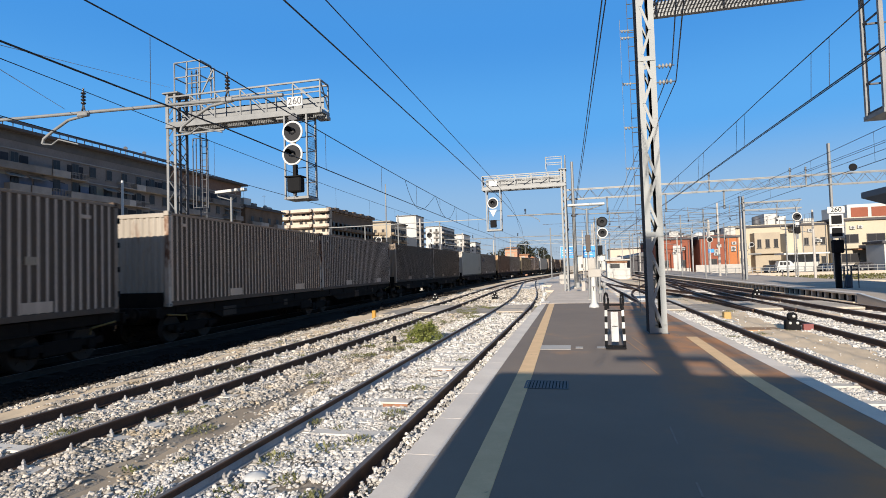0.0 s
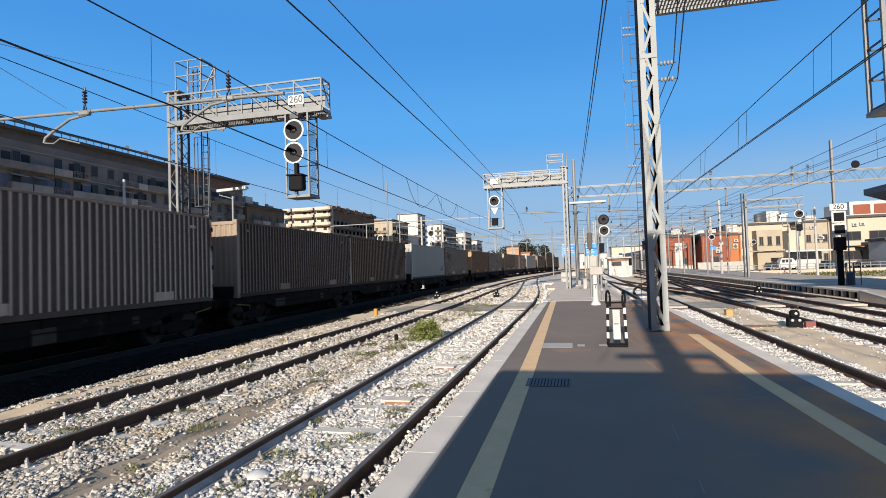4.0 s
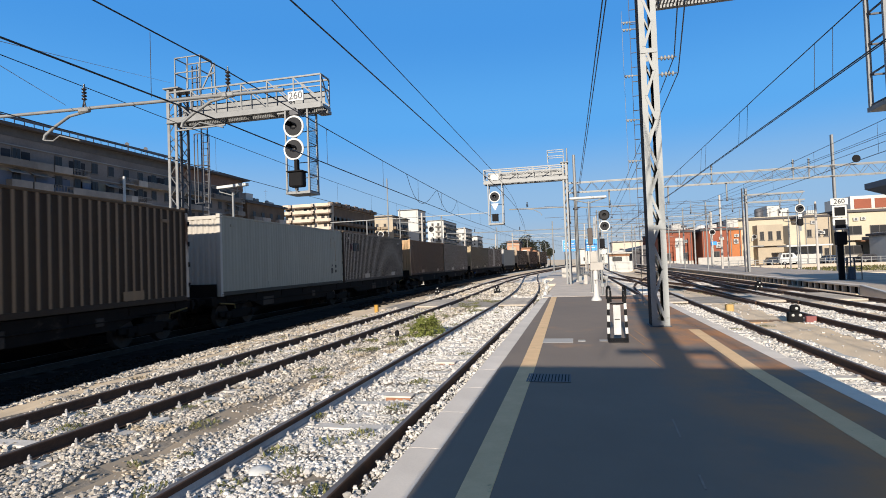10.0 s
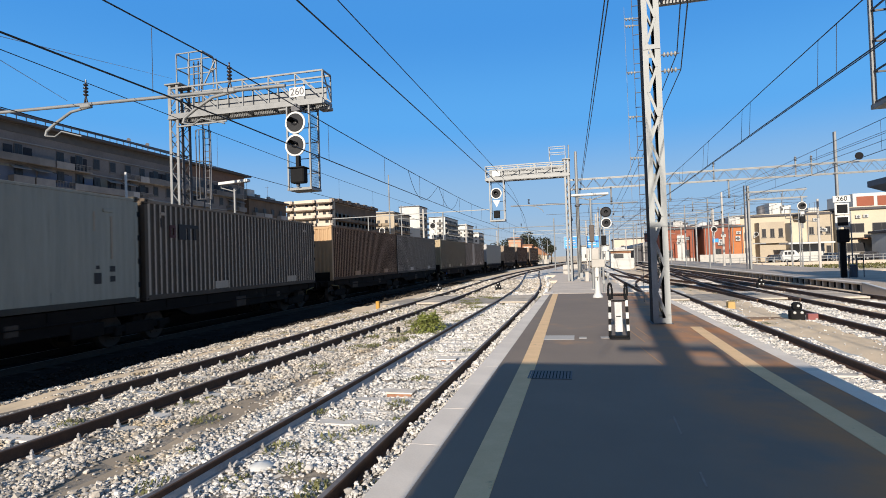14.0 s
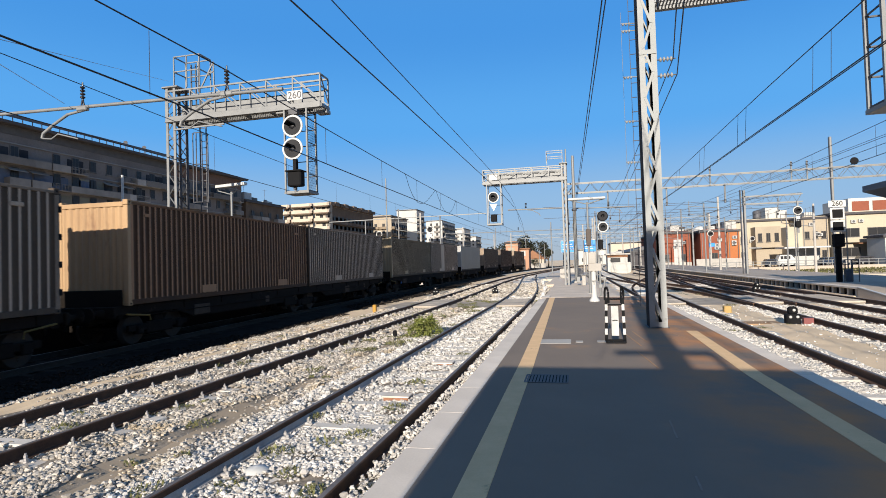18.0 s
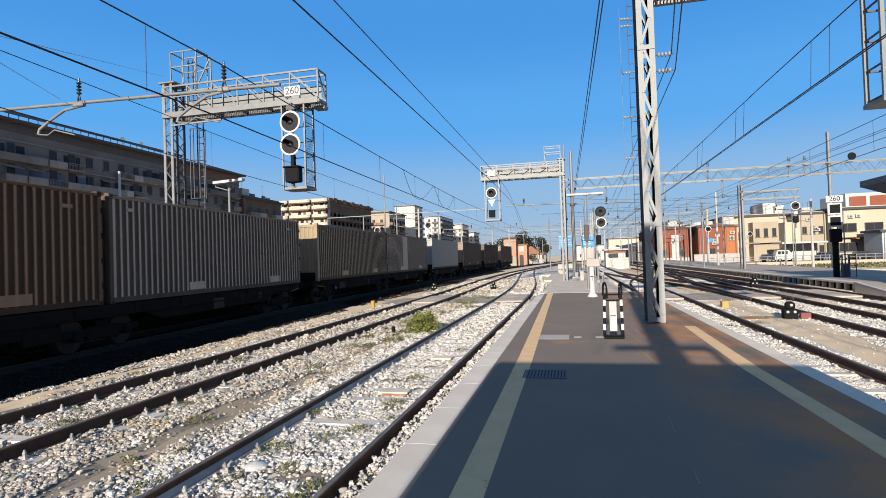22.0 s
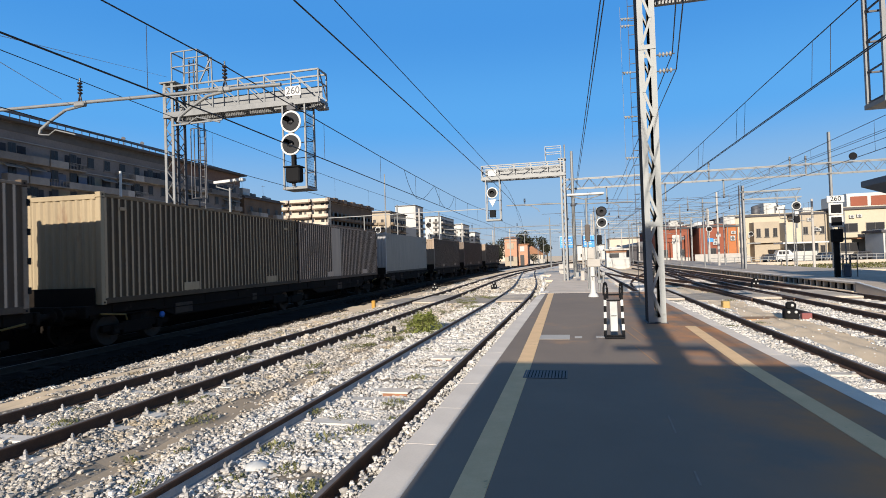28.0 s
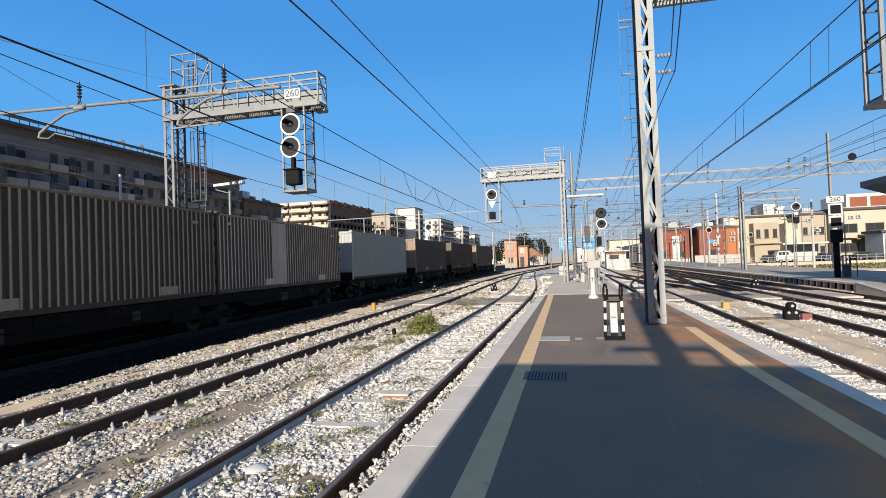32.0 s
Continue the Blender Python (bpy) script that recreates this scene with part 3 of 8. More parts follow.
for side in (-0.7535, 0.7535):
    for s in (-1, 1):
        CLIP_BITS.box(side + s * 0.075, side + s * 0.14, -0.04, 0.04, -0.16, -0.128, 0.01)
        CLIP_LOW.box(side + s * 0.075, side + s * 0.14, -0.04, 0.04, -0.16, -0.128, 0.01)
        CLIP_BITS.tube([(side + s * 0.1, 0.02, -0.13), (side + s * 0.1, 0.02, -0.07)], 0.011, 6)
        CLIP_BITS.lathe((side + s * 0.1, 0.02, -0.118), (0, 0, 1), [(0, 0.022), (0.026, 0.022), (0.03, 0.012)], 6)
        CLIP_BITS.lathe((side + s * 0.152, -0.02, -0.158), (0, 0, 1), [(0, 0.03), (0.02, 0.03), (0.022, 0.02), (0.05, 0.02), (0.054, 0.01)], 6)


def track(name, line, y0, y1, label, first=4.964, clips_to=26.0, dark=False, dusty=False, bits=CLIP_BITS, level=0.0):
    ys, xs = line
    ob = thing(name, (0, 0, 0), label, "railway track", kind="structure")
    keep = (ys >= y0 - 1e-6) & (ys <= y1 + 1e-6)
    path = [Vector((x, y, level)) for x, y in zip(xs[keep], ys[keep])]
    for s in (-0.7535, 0.7535):
        off = []
        for i, p in enumerate(path):
            d = (path[min(i + 1, len(path) - 1)] - path[max(i - 1, 0)]).normalized()
            off.append(p + Vector((d.y, -d.x, 0)) * s)
        rail = part("rail", Shape().sweep(RAIL_PROFILE, off), SLEEPER_DARK if dark else RAIL, ob, "black rail with the shade of the train painted in" if dark else "rusty brown steel rail")
        part("running_surface", Shape().sweep([(-0.026, 0.0005), (0.026, 0.0005), (0.024, 0.003), (-0.024, 0.003)], off), RAILTOP, rail, "worn grey rail head")
        if dusty and s < 0:
            part("rail_foot", Shape().sweep([(0.013, -0.157), (0.074, -0.157), (0.073, -0.143), (0.034, -0.132), (0.0125, -0.075)], off), CLIP, rail, "pale dusty rail foot")
    clips = Shape()
    y = first - 0.6 * int((first - y0) / 0.6)
    while y < min(y1, 95):
        x = float(np.interp(y, ys, xs))
        turn = -math.atan2(float(np.interp(y + 0.5, ys, xs) - np.interp(y - 0.5, ys, xs)), 1.0)
        sl = new("sleeper", DARK_SLEEPER_MESH if dark else SLEEPER_MESH)
        sl.parent = ob
        sl.matrix_basis = Matrix.Translation((x, y, level + random.uniform(-0.012, 0.004))) @ Matrix.Rotation(turn + random.uniform(-0.006, 0.006), 4, "Z")
        if 0 < y < clips_to:
            clips.add([(a + x, b + y, c) for a, b, c in bits.v], bits.f)
        y += 0.6 if y < 45 else 1.2
    if clips.v:
        part("rail_fastenings", clips, CLIP, ob, "pale bolted rail clips", "stuff")
    return ob


track("railway_track", LINES["platform_track"], -12, 78, "straight ballasted track with concrete sleepers beside the platform", dusty=True)
track("railway_track", LINES["second_track"], -12, 200, "rusty ballasted track beside a sandy path")
track("railway_track", LINES["goods_track"], -12, 260, "dark curving track under the goods train", clips_to=0, dark=True, level=GOODS_Z)
track("railway_track", LINES["right_track"], -12, 170, "ballasted track along the other side of the platform", bits=CLIP_LOW)
track("railway_track", LINES["yard_track"], -12, 170, "ballasted station track beyond a sandy path", bits=CLIP_LOW)
track("railway_track", LINES["far_platform_track"], -12, 170, "ballasted track along the far platform", clips_to=0)


def crossover(points, label):
    ys, xs = spline(points, 2.0)
    ob = thing("crossover", (0, 0, 0), label, "railway track", kind="structure")
    for s in (-0.7535, 0.7535):
        part("rail", Shape().sweep(RAIL_PROFILE, [(x + s, y, -0.012) for x, y in zip(xs, ys)]), RAIL, ob, "rusty brown steel rail")
    return ob


crossover([(24, 7.6), (34, 7.2), (46, 5.4), (60, 4.1), (72, 3.95)], "dark crossover rails joining two station tracks")
crossover([(30, 10.55), (44, 10.1), (60, 8.9), (76, 8.2)], "dark crossover rails joining the far tracks")

crossover([(30, 3.95), (40, 4.6), (52, 6.6), (64, 8.9), (74, 10.1)], "dark crossover rails between the platform and yard tracks")
crossover([(33, 7.95), (46, 9.0), (58, 10.2), (66, 10.4)], "rusty points leading to the far platform")

# a service crossing of worn boards over all the station tracks
BOARDS = mat("worn_crossing_board", (0.56, 0.49, 0.405), (0.36, 0.305, 0.25), rough=0.95, scale=3, fine=25, bump=0.15, spread=0.25)
CROSS_FILL = mat("trodden_crossing_fill", (0.50, 0.43, 0.345), (0.31, 0.265, 0.215), rough=0.97, scale=1.6, fine=25, bump=0.12, amount=0.8, dirt=(0.13, 0.11, 0.09), dirt_at=0.58)
xing = thing("service_crossing", (0, 0, 0), "worn timber and earth service crossing over the station tracks", "crossing", kind="structure")
board_mesh = Shape().box(-0.655, 0.655, -0.1235, 0.1235, -0.13, -0.05, 0.01).mesh("board", BOARDS)
for k in range(17):
    for nm in ("second_track", "platform_track", "right_track", "yard_track", "far_platform_track"):
        y = 25.25 + k * 0.25
        bd = new("board", board_mesh)
        bd.parent = xing
        bd.matrix_basis = Matrix.Translation((float(np.interp(y, *LINES[nm])), y, random.uniform(-0.008, 0.004)))
at27 = {nm: float(np.interp(27.2, *LINES[nm])) for nm in LINES}
for x0, x1 in ((at27["second_track"] - 2.4, at27["second_track"] - 0.86), (at27["second_track"] + 0.86, at27["platform_track"] - 0.86), (at27["platform_track"] + 0.86, -1.56), (2.31, at27["right_track"] - 0.86), (at27["right_track"] + 0.86, at27["yard_track"] - 0.9), (at27["yard_track"] + 0.86, at27["far_platform_track"] - 0.86)):
    part("earth_fill", Shape().box(x0, x1, 25.1, 29.3, -0.5, -0.15, 0.05), CROSS_FILL, xing, "trodden brown-grey earth")

# ---- platform ----
APRON = mat("stained_tan_concrete", (0.78, 0.66, 0.53), (0.52, 0.43, 0.345), rough=0.95, scale=0.8, fine=25, bump=0.1, amount=0.8, dirt=(0.40, 0.33, 0.26), dirt_at=0.66)
platform = thing("platform", (0, 0, 0), "dark asphalt station platform with pale stone edges", "platform", kind="structure")
part("platform_body", Shape().box(-1.23, 2.6, -60, 20.7, -0.6, 0.53), CONC, platform, "grey concrete platform wall")
pave = Shape()
pave.box(-1.045, 2.44, -60, 20.7, 0.46, 0.55)
part("paving", pave, ASPHALT, platform, "brown-grey worn asphalt paving")
edge = Shape().box(-0.125, 0.125, -0.4999, 0.4999, -0.12, 0.0, 0.003).mesh("coping_stone", COPING)
for k in range(32):
    for x in (-1.163, 2.542):
        y = -10.5 + k * 1.0
        if y > 20.2:
            continue
        st = new("coping_stone", edge)
        st.parent = platform
        st.matrix_basis = Matrix.Translation((x + random.uniform(-0.002, 0.002), y, 0.553)) @ Matrix.Diagonal((0.8 if x > 0 else 1.0, 1, 1, 1))
line = Shape()
line.sweep([(-0.1, 0), (0.1, 0), (0.098, 0.005), (-0.098, 0.005)], [(-0.655, -40, 0.55), (-0.65, 3, 0.55), (-0.67, 7.5, 0.55), (-0.74, 12.9, 0.55), (-0.84, 20.6, 0.55)])
part("safety_line", line, TACTILE, platform, "faded yellow safety line")
line = Shape().sweep([(-0.095, 0), (0.095, 0), (0.093, 0.005), (-0.093, 0.005)], [(2.03, -40, 0.55), (2.03, 4, 0.55), (1.98, 7, 0.55), (2.07, 10.95, 0.55)])
part("safety_line", line, TACTILE, platform, "faded yellow safety line")
part("end_wall", Shape().box(-1.3, 2.65, 20.7, 20.95, -0.6, 0.555, 0.03), APRON, platform, "low stained concrete end wall")

# the lower concrete apron beyond the platform's end
apron = Shape()
apron.box(-1.55, 2.3, 20.95, 44, -0.6, 0.09)
apron.box(-2.2, 1.9, 44, 58, -0.6, 0.03)
apron.box(-3.3, 1.9, 58, 86, -0.6, -0.02)
solid("apron", apron, APRON, "pale cracked concrete apron beyond the platform end", "pavement", "structure")

# ---- far right platform ----
SLAB = mat("pale_platform_slab", (0.54, 0.455, 0.37), (0.39, 0.33, 0.27), rough=0.95, scale=0.7, fine=20, bump=0.1, dirt=(0.36, 0.32, 0.27))
far_plat = thing("platform", (0, 0, 0), "long low grey platform with posts along its edge", "platform", kind="structure")
part("ramp_edge", Shape().bar((12.56, 28.7, 0.28), (12.56, 23.0, -0.28), 0.14, 0.03), WHITE, far_plat, "white painted ramp edge")
# black stands in for shade behind the edge blocks
part("platform_body", Shape().box(12.75, 19.5, 28.6, 150, -0.6, 0.185), BLACK, far_plat, "recessed platform wall, black for the shade in the recess")
part("paving", Shape().box(12.86, 19.6, 28.7, 150, 0.19, 0.27, 0.015), SLAB, far_plat, "grey asphalt platform paving")
part("edge_coping", Shape().box(12.5, 12.855, 28.7, 150, 0.18, 0.275, 0.015), COPING, far_plat, "pale stone platform edge")
ramp = Shape().add([(12.5, 28.7, 0.27), (19.6, 28.7, 0.27), (19.6, 20, -0.35), (12.5, 22.4, -0.35), (12.5, 28.7, -0.5), (19.6, 28.7, -0.5), (19.6, 20, -0.5), (12.5, 22.4, -0.5)], [(0, 3, 2, 1), (0, 4, 7, 3), (1, 2, 6, 5), (3, 7, 6, 2)])
part("ramp", ramp, SLAB, far_plat, "sloping concrete platform ramp")
# added strip that makes the platform face look lower from the camera
part("footing", Shape().box(12.42, 12.76, 28.9, 118, -0.6, -0.14, 0.03), SAND, far_plat, "sandy strip added to hide the lower platform edge")
block = Shape().box(-0.09, 0.09, -0.07, 0.07, -0.55, 0.185, 0.012).mesh("edge_block", CONC)
for k in range(110):
    pb = new("edge_block", block)
    pb.parent = far_plat
    pb.location = (12.66, 29 + k * 0.8, 0)


# ---- the goods train ----
def paint(name, a, b, rust=(0.16, 0.075, 0.04), at=0.66):
    return mat(name, a, b, rough=0.6, scale=0.9, fine=14, bump=0.05, streak=0.35, dirt=rust, dirt_at=at, amount=0.8)


COLOURS = {
    "grey_green": paint("container_grey_green", (0.34, 0.33, 0.29), (0.26, 0.25, 0.22)),
    "tan_grey": paint("container_tan_grey", (0.40, 0.35, 0.29), (0.30, 0.26, 0.21)),
    "brown": paint("container_brown", (0.33, 0.25, 0.18), (0.23, 0.17, 0.12)),
    "rust_brown": paint("container_rust_brown", (0.30, 0.17, 0.10), (0.20, 0.115, 0.07)),
    "white": paint("container_white", (0.47, 0.43, 0.37), (0.39, 0.355, 0.305), (0.38, 0.36, 0.32), 0.72),
    "light_grey": paint("container_light_grey", (0.50, 0.50, 0.47), (0.40, 0.40, 0.37), (0.28, 0.22, 0.16), 0.7),
    "orange_brown": paint("container_orange_brown", (0.46, 0.30, 0.16), (0.34, 0.21, 0.11)),
    "sage_grey": paint("container_sage_grey", (0.36, 0.37, 0.34), (0.28, 0.29, 0.26)),
    "grey": paint("container_grey", (0.40, 0.40, 0.39), (0.31, 0.31, 0.30)),
    "cream": paint("container_cream", (0.37, 0.29, 0.18), (0.285, 0.22, 0.135)),
    "blue_grey": paint("container_blue_grey", (0.44, 0.43, 0.41), (0.35, 0.345, 0.33), (0.30, 0.28, 0.25), 0.72),
    "dark_brown": paint("container_dark_brown", (0.17, 0.13, 0.10), (0.11, 0.085, 0.07)),
}
# travel-stained flanks: streaked paint on the ridges, fold shade painted in darker
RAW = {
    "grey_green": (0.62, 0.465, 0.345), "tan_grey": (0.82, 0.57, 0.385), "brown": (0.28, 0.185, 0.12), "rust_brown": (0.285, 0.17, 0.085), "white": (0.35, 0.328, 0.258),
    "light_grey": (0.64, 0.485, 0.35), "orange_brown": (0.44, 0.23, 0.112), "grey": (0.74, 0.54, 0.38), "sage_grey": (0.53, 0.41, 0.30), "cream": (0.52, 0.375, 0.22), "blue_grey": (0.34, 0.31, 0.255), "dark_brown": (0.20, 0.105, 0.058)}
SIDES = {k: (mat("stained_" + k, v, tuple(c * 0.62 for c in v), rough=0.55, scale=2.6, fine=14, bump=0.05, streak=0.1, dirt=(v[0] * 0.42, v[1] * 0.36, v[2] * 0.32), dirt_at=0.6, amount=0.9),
             mat("shade_and_grime_" + k, (v[0] * 0.19, v[1] * 0.18, v[2] * 0.17), (v[0] * 0.11, v[1] * 0.10, v[2] * 0.095), rough=0.8, scale=0.9, fine=14, bump=0.05, streak=0.3),
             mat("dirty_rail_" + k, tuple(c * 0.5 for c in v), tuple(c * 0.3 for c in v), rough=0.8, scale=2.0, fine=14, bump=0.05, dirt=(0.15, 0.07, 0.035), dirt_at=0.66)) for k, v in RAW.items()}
DATA_PLATE = mat("pale_data_panel", (0.36, 0.275, 0.19), (0.27, 0.205, 0.14), rough=0.6, dirt=(0.3, 0.25, 0.2))
RUSTY_POST = mat("rust_eaten_post", (0.62, 0.50, 0.39), (0.40, 0.31, 0.24), rough=0.8, scale=2.2, fine=12, bump=0.08, streak=0.4, dirt=(0.12, 0.05, 0.022), dirt_at=0.5)
# length and height are stretched to fit the camera's view
CL, CW, CH = 12.29, 2.438, 3.105


def corrugated(length, height, pitch, depth, offset=0.0):
    """A trapezoid-folded sheet in the y-z plane, its outer faces at x = 0, folded inwards."""
    s = Shape()
    n = max(2, round(length / pitch))
    p = length / n
    pts = []
    for k in range(n):
        y = -length / 2 + k * p
        pts += [(0, y + 0.08 * p), (0, y + 0.36 * p), (-depth, y + 0.60 * p), (-depth, y + 0.86 * p)]
    pts = [(0, -length / 2)] + pts + [(0, length / 2)]
    v = [(x, y, z) for x, y in pts for z in (0, height)]
    s.add(v, [(2 * i, 2 * i + 2, 2 * i + 3, 2 * i + 1) for i in range(len(pts) - 1)])
    # slopes and troughs take the darker tone that stands for shade
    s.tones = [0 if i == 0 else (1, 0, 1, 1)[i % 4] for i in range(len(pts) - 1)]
    return s


def build_container(colour, label, plain=False, fold=0.25, plates=2, marks=None, patch=None, rear=False, rusty=False):
    """A 40-foot container, heightened to fit the camera's view; length along y (front at -y), floor at z = 0."""
    m = COLOURS[colour]
    ob = thing("shipping_container", (0, 0, 0), label, "container", "containers on the goods train")
    hw, hl = CW / 2, CL / 2
    # ends inside the narrow gap get the shade tone as well
    fm = SIDES[colour][1] if rear else m
    pm = RUSTY_POST if rusty else SIDES[colour][0 if plain else 2]
    for sx in (1, -1):
        sh = corrugated(CL - 0.3, CH - 0.25, fold if not plain else 0.22, 0.036 if not plain else 0.006)
        sh.v = [(sx * (hw - 0.012 + x), y, z + 0.17) for x, y, z in sh.v]
        if sx < 0:
            sh.f = [q[::-1] for q in sh.f]
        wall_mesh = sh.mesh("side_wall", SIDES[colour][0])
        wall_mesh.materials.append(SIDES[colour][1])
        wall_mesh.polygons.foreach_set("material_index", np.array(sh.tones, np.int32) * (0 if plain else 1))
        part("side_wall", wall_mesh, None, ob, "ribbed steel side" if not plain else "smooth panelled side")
    for sy, nm in ((-1, "end_wall"), (1, "door_end")):
        sh = corrugated(CW - 0.26, CH - 0.3, 0.25, 0.04)
        sh.v = [(y * -sy, sy * (hl - 0.02 + x), z + 0.17) for x, y, z in sh.v]
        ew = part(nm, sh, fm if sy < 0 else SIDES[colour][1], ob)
        if sy > 0:
            for x in (-0.75, -0.3, 0.3, 0.75):
                part("lock_rod", Shape().tube([(x, hl - 0.0, 0.1), (x, hl - 0.0, CH - 0.12)], 0.022, 6), GALV_DARK, ew)
    rf = Shape()
    n = 24
    for k in range(n):
        a, b = -hl + 0.1 + k * (CL - 0.2) / n, -hl + 0.1 + (k + 1) * (CL - 0.2) / n
        rf.box(-hw + 0.06, hw - 0.06, a, a + (b - a) * 0.55, CH - 0.06, CH - 0.012)
        rf.box(-hw + 0.06, hw - 0.06, a + (b - a) * 0.55, b, CH - 0.06, CH - 0.03)
    part("roof", rf, m, ob)
    for sx in (1, -1):
        part("top_rail", Shape().box(sx * (hw - 0.07), sx * hw, -hl + 0.16, hl - 0.16, CH - 0.085, CH - 0.008, 0.01), SIDES[colour][0 if plain else 2], ob)
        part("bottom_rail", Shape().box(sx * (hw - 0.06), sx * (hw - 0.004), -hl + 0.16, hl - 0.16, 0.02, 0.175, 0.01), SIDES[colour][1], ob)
        for sy in (1, -1):
            part("corner_post", Shape().box(sx * (hw - 0.16), sx * (hw - 0.002), sy * (hl - 0.15), sy * (hl - 0.002), 0.11, CH - 0.11, 0.015), pm if sy > 0 or rusty else fm, ob)
            for z0, z1 in ((0, 0.118), (CH - 0.1, CH + 0.055)):
                cc = Shape().box(sx * (hw - 0.17), sx * (hw + 0.002), sy * (hl - 0.178), sy * hl, z0, z1, 0.012)
                cast = part("corner_casting", cc, fm if sy < 0 else SIDES[colour][1], ob)
                zc = (z0 + z1) / 2
                # a black disc painted on for the dark inside of the hole
                part("casting_hole", Shape().lathe((sx * (hw - 0.04), sy * (hl - 0.09), zc), (sx, 0, 0), [(0, 0.03), (0.046, 0.03)], 10), BLACK, cast)
    part("end_header", Shape().box(-hw + 0.16, hw - 0.16, -hl, -hl + 0.08, CH - 0.15, CH - 0.01, 0.01), fm, ob)
    part("end_sill", Shape().box(-hw + 0.16, hw - 0.16, -hl, -hl + 0.08, 0.02, 0.17, 0.01), fm, ob)
    for sx in (1, -1):
        for y in (-2.6, 3.1)[:plates]:
            part("data_panel", Shape().box(sx * (hw - 0.03), sx * (hw - 0.002), y, y + 0.85, 0.19, 0.46, 0.004), SIDES[colour][0], ob, "flat riveted panel")
        for z in (0.45, 1.15, 1.85, 2.55):
            part("hinge", Shape().box(sx * (hw - 0.02), sx * (hw + 0.012), hl - 0.05, hl + 0.05, z, z + 0.16, 0.008), BLACK, ob, "dark rusty door hinge")
    part("vent_box", Shape().box(hw - 0.03, hw + 0.015, hl - 1.35, hl - 1.0, CH - 0.5, CH - 0.4, 0.01), SIDES[colour][0], ob, "small louvred vent")
    part("vent_box", Shape().box(hw - 0.03, hw + 0.015, -hl + 0.7, -hl + 0.95, CH - 0.42, CH - 0.32, 0.01), SIDES[colour][0], ob, "small louvred vent")
    for y0, y1, z0, z1, mm, nm in marks or ():
        part(nm, Shape().box(hw - 0.05, hw - (0.002 if nm == "emblem" else 0.0045), y0, y1, z0, z1), mm, ob)
    for y0, y1 in patch or ():
        part("repair_panel", Shape().box(hw - 0.045, hw - 0.003, y0, y1, 0.18, CH - 0.12, 0.004), SIDES["light_grey"][0], ob, "pale flat repair panel")
    return ob


BARS = mat("faded_dark_lettering", (0.02, 0.018, 0.018), rough=0.6, bump=0)
BARS_RED = mat("faded_red_lettering", (0.09, 0.02, 0.018), rough=0.6, bump=0)
white_marks = [(4.45, 4.7, 0.62, 0.92, BARS, "marking"), (4.52, 4.64, 1.02, 1.12, BARS, "marking"), (5.02, 5.2, 0.66, 0.82, BARS, "marking"), (5.02, 5.2, 0.94, 1.1, BARS, "marking"), (5.06, 5.13, 1.3, 2.5, DATA_PLATE, "marking"), (4.45, 4.52, 2.05, 2.6, DATA_PLATE, "marking")]
logo_marks = [(-5.0, -4.72, 2.3, 2.4, BARS_RED, "emblem"), (-5.0, -4.72, 1.98, 2.08, BARS_RED, "emblem"), (-5.0, -4.92, 2.08, 2.3, BARS_RED, "emblem"), (-4.8, -4.72, 2.08, 2.3, BARS_RED, "emblem")]
logo_marks += [(y, y + w, z, z + h, BARS, "emblem") for y, w, z, h in ((-4.55, 0.36, 1.93, 0.52), (-4.12, 0.14, 1.93, 0.4), (-4.2, 0.3, 2.33, 0.12), (-3.8, 0.14, 1.93, 0.4), (-3.9, 0.36, 2.33, 0.12))]
logo_marks += [(-5.45, -5.4, 2.3, 2.6, BARS, "marking")]
CONTAINERS = [
    ("grey_green", "grey-green ribbed shipping container with a plate on its side", dict(marks=[(3.2, 3.5, 1.35, 1.55, DATA_PLATE, "notice_plate")])),
    ("tan_grey", "dusty tan-grey ribbed shipping container, rusty at the corners", {}),
    ("grey_green", "weathered grey ribbed shipping container behind its twin", dict(marks=[(-3.6, -3.5, 2.1, 2.5, BARS, "marking")])),
    ("brown", "dull brown ribbed shipping container with streaked paint", {}),
    ("rust_brown", "rust-brown ribbed shipping container", dict(fold=0.315)),
    ("white", "smooth white-grey panelled container with faded marks", dict(plain=True, marks=white_marks)),
    ("sage_grey", "sage grey ribbed container with a faded emblem", dict(marks=logo_marks)),
    ("orange_brown", "orange-brown ribbed container, paint faded", {}),
    ("light_grey", "light grey ribbed container next to an orange-brown one", {}),
    ("cream", "dirty cream ribbed shipping container", {}),
    ("grey", "grey ribbed container with a pale repaired panel", dict(patch=[(-1.9, -0.6)])),
    ("blue_grey", "smooth pale blue-grey container", dict(plain=True)),
    ("brown", "brown ribbed container on the rear of the train", {}),
    ("dark_brown", "dark brown ribbed container on the rear of the train", {}),
    ("brown", "brown container on the last wagon", {}),
]
# where the front of each container stands, behind the front of the first
STARTS = [0.26, 14.75, 27.24, 41.23, 53.72, 67.93, 80.53, 95.18, 107.76, 122.28, 134.77, 149.2, 164.55, 179.55, 194.75]
FLOOR = 0.985
containers = [build_container(c, lb, rear=i in (2, 4, 6, 8, 10), rusty=i in (1, 2, 4), **kw) for i, (c, lb, kw) in enumerate(CONTAINERS)]

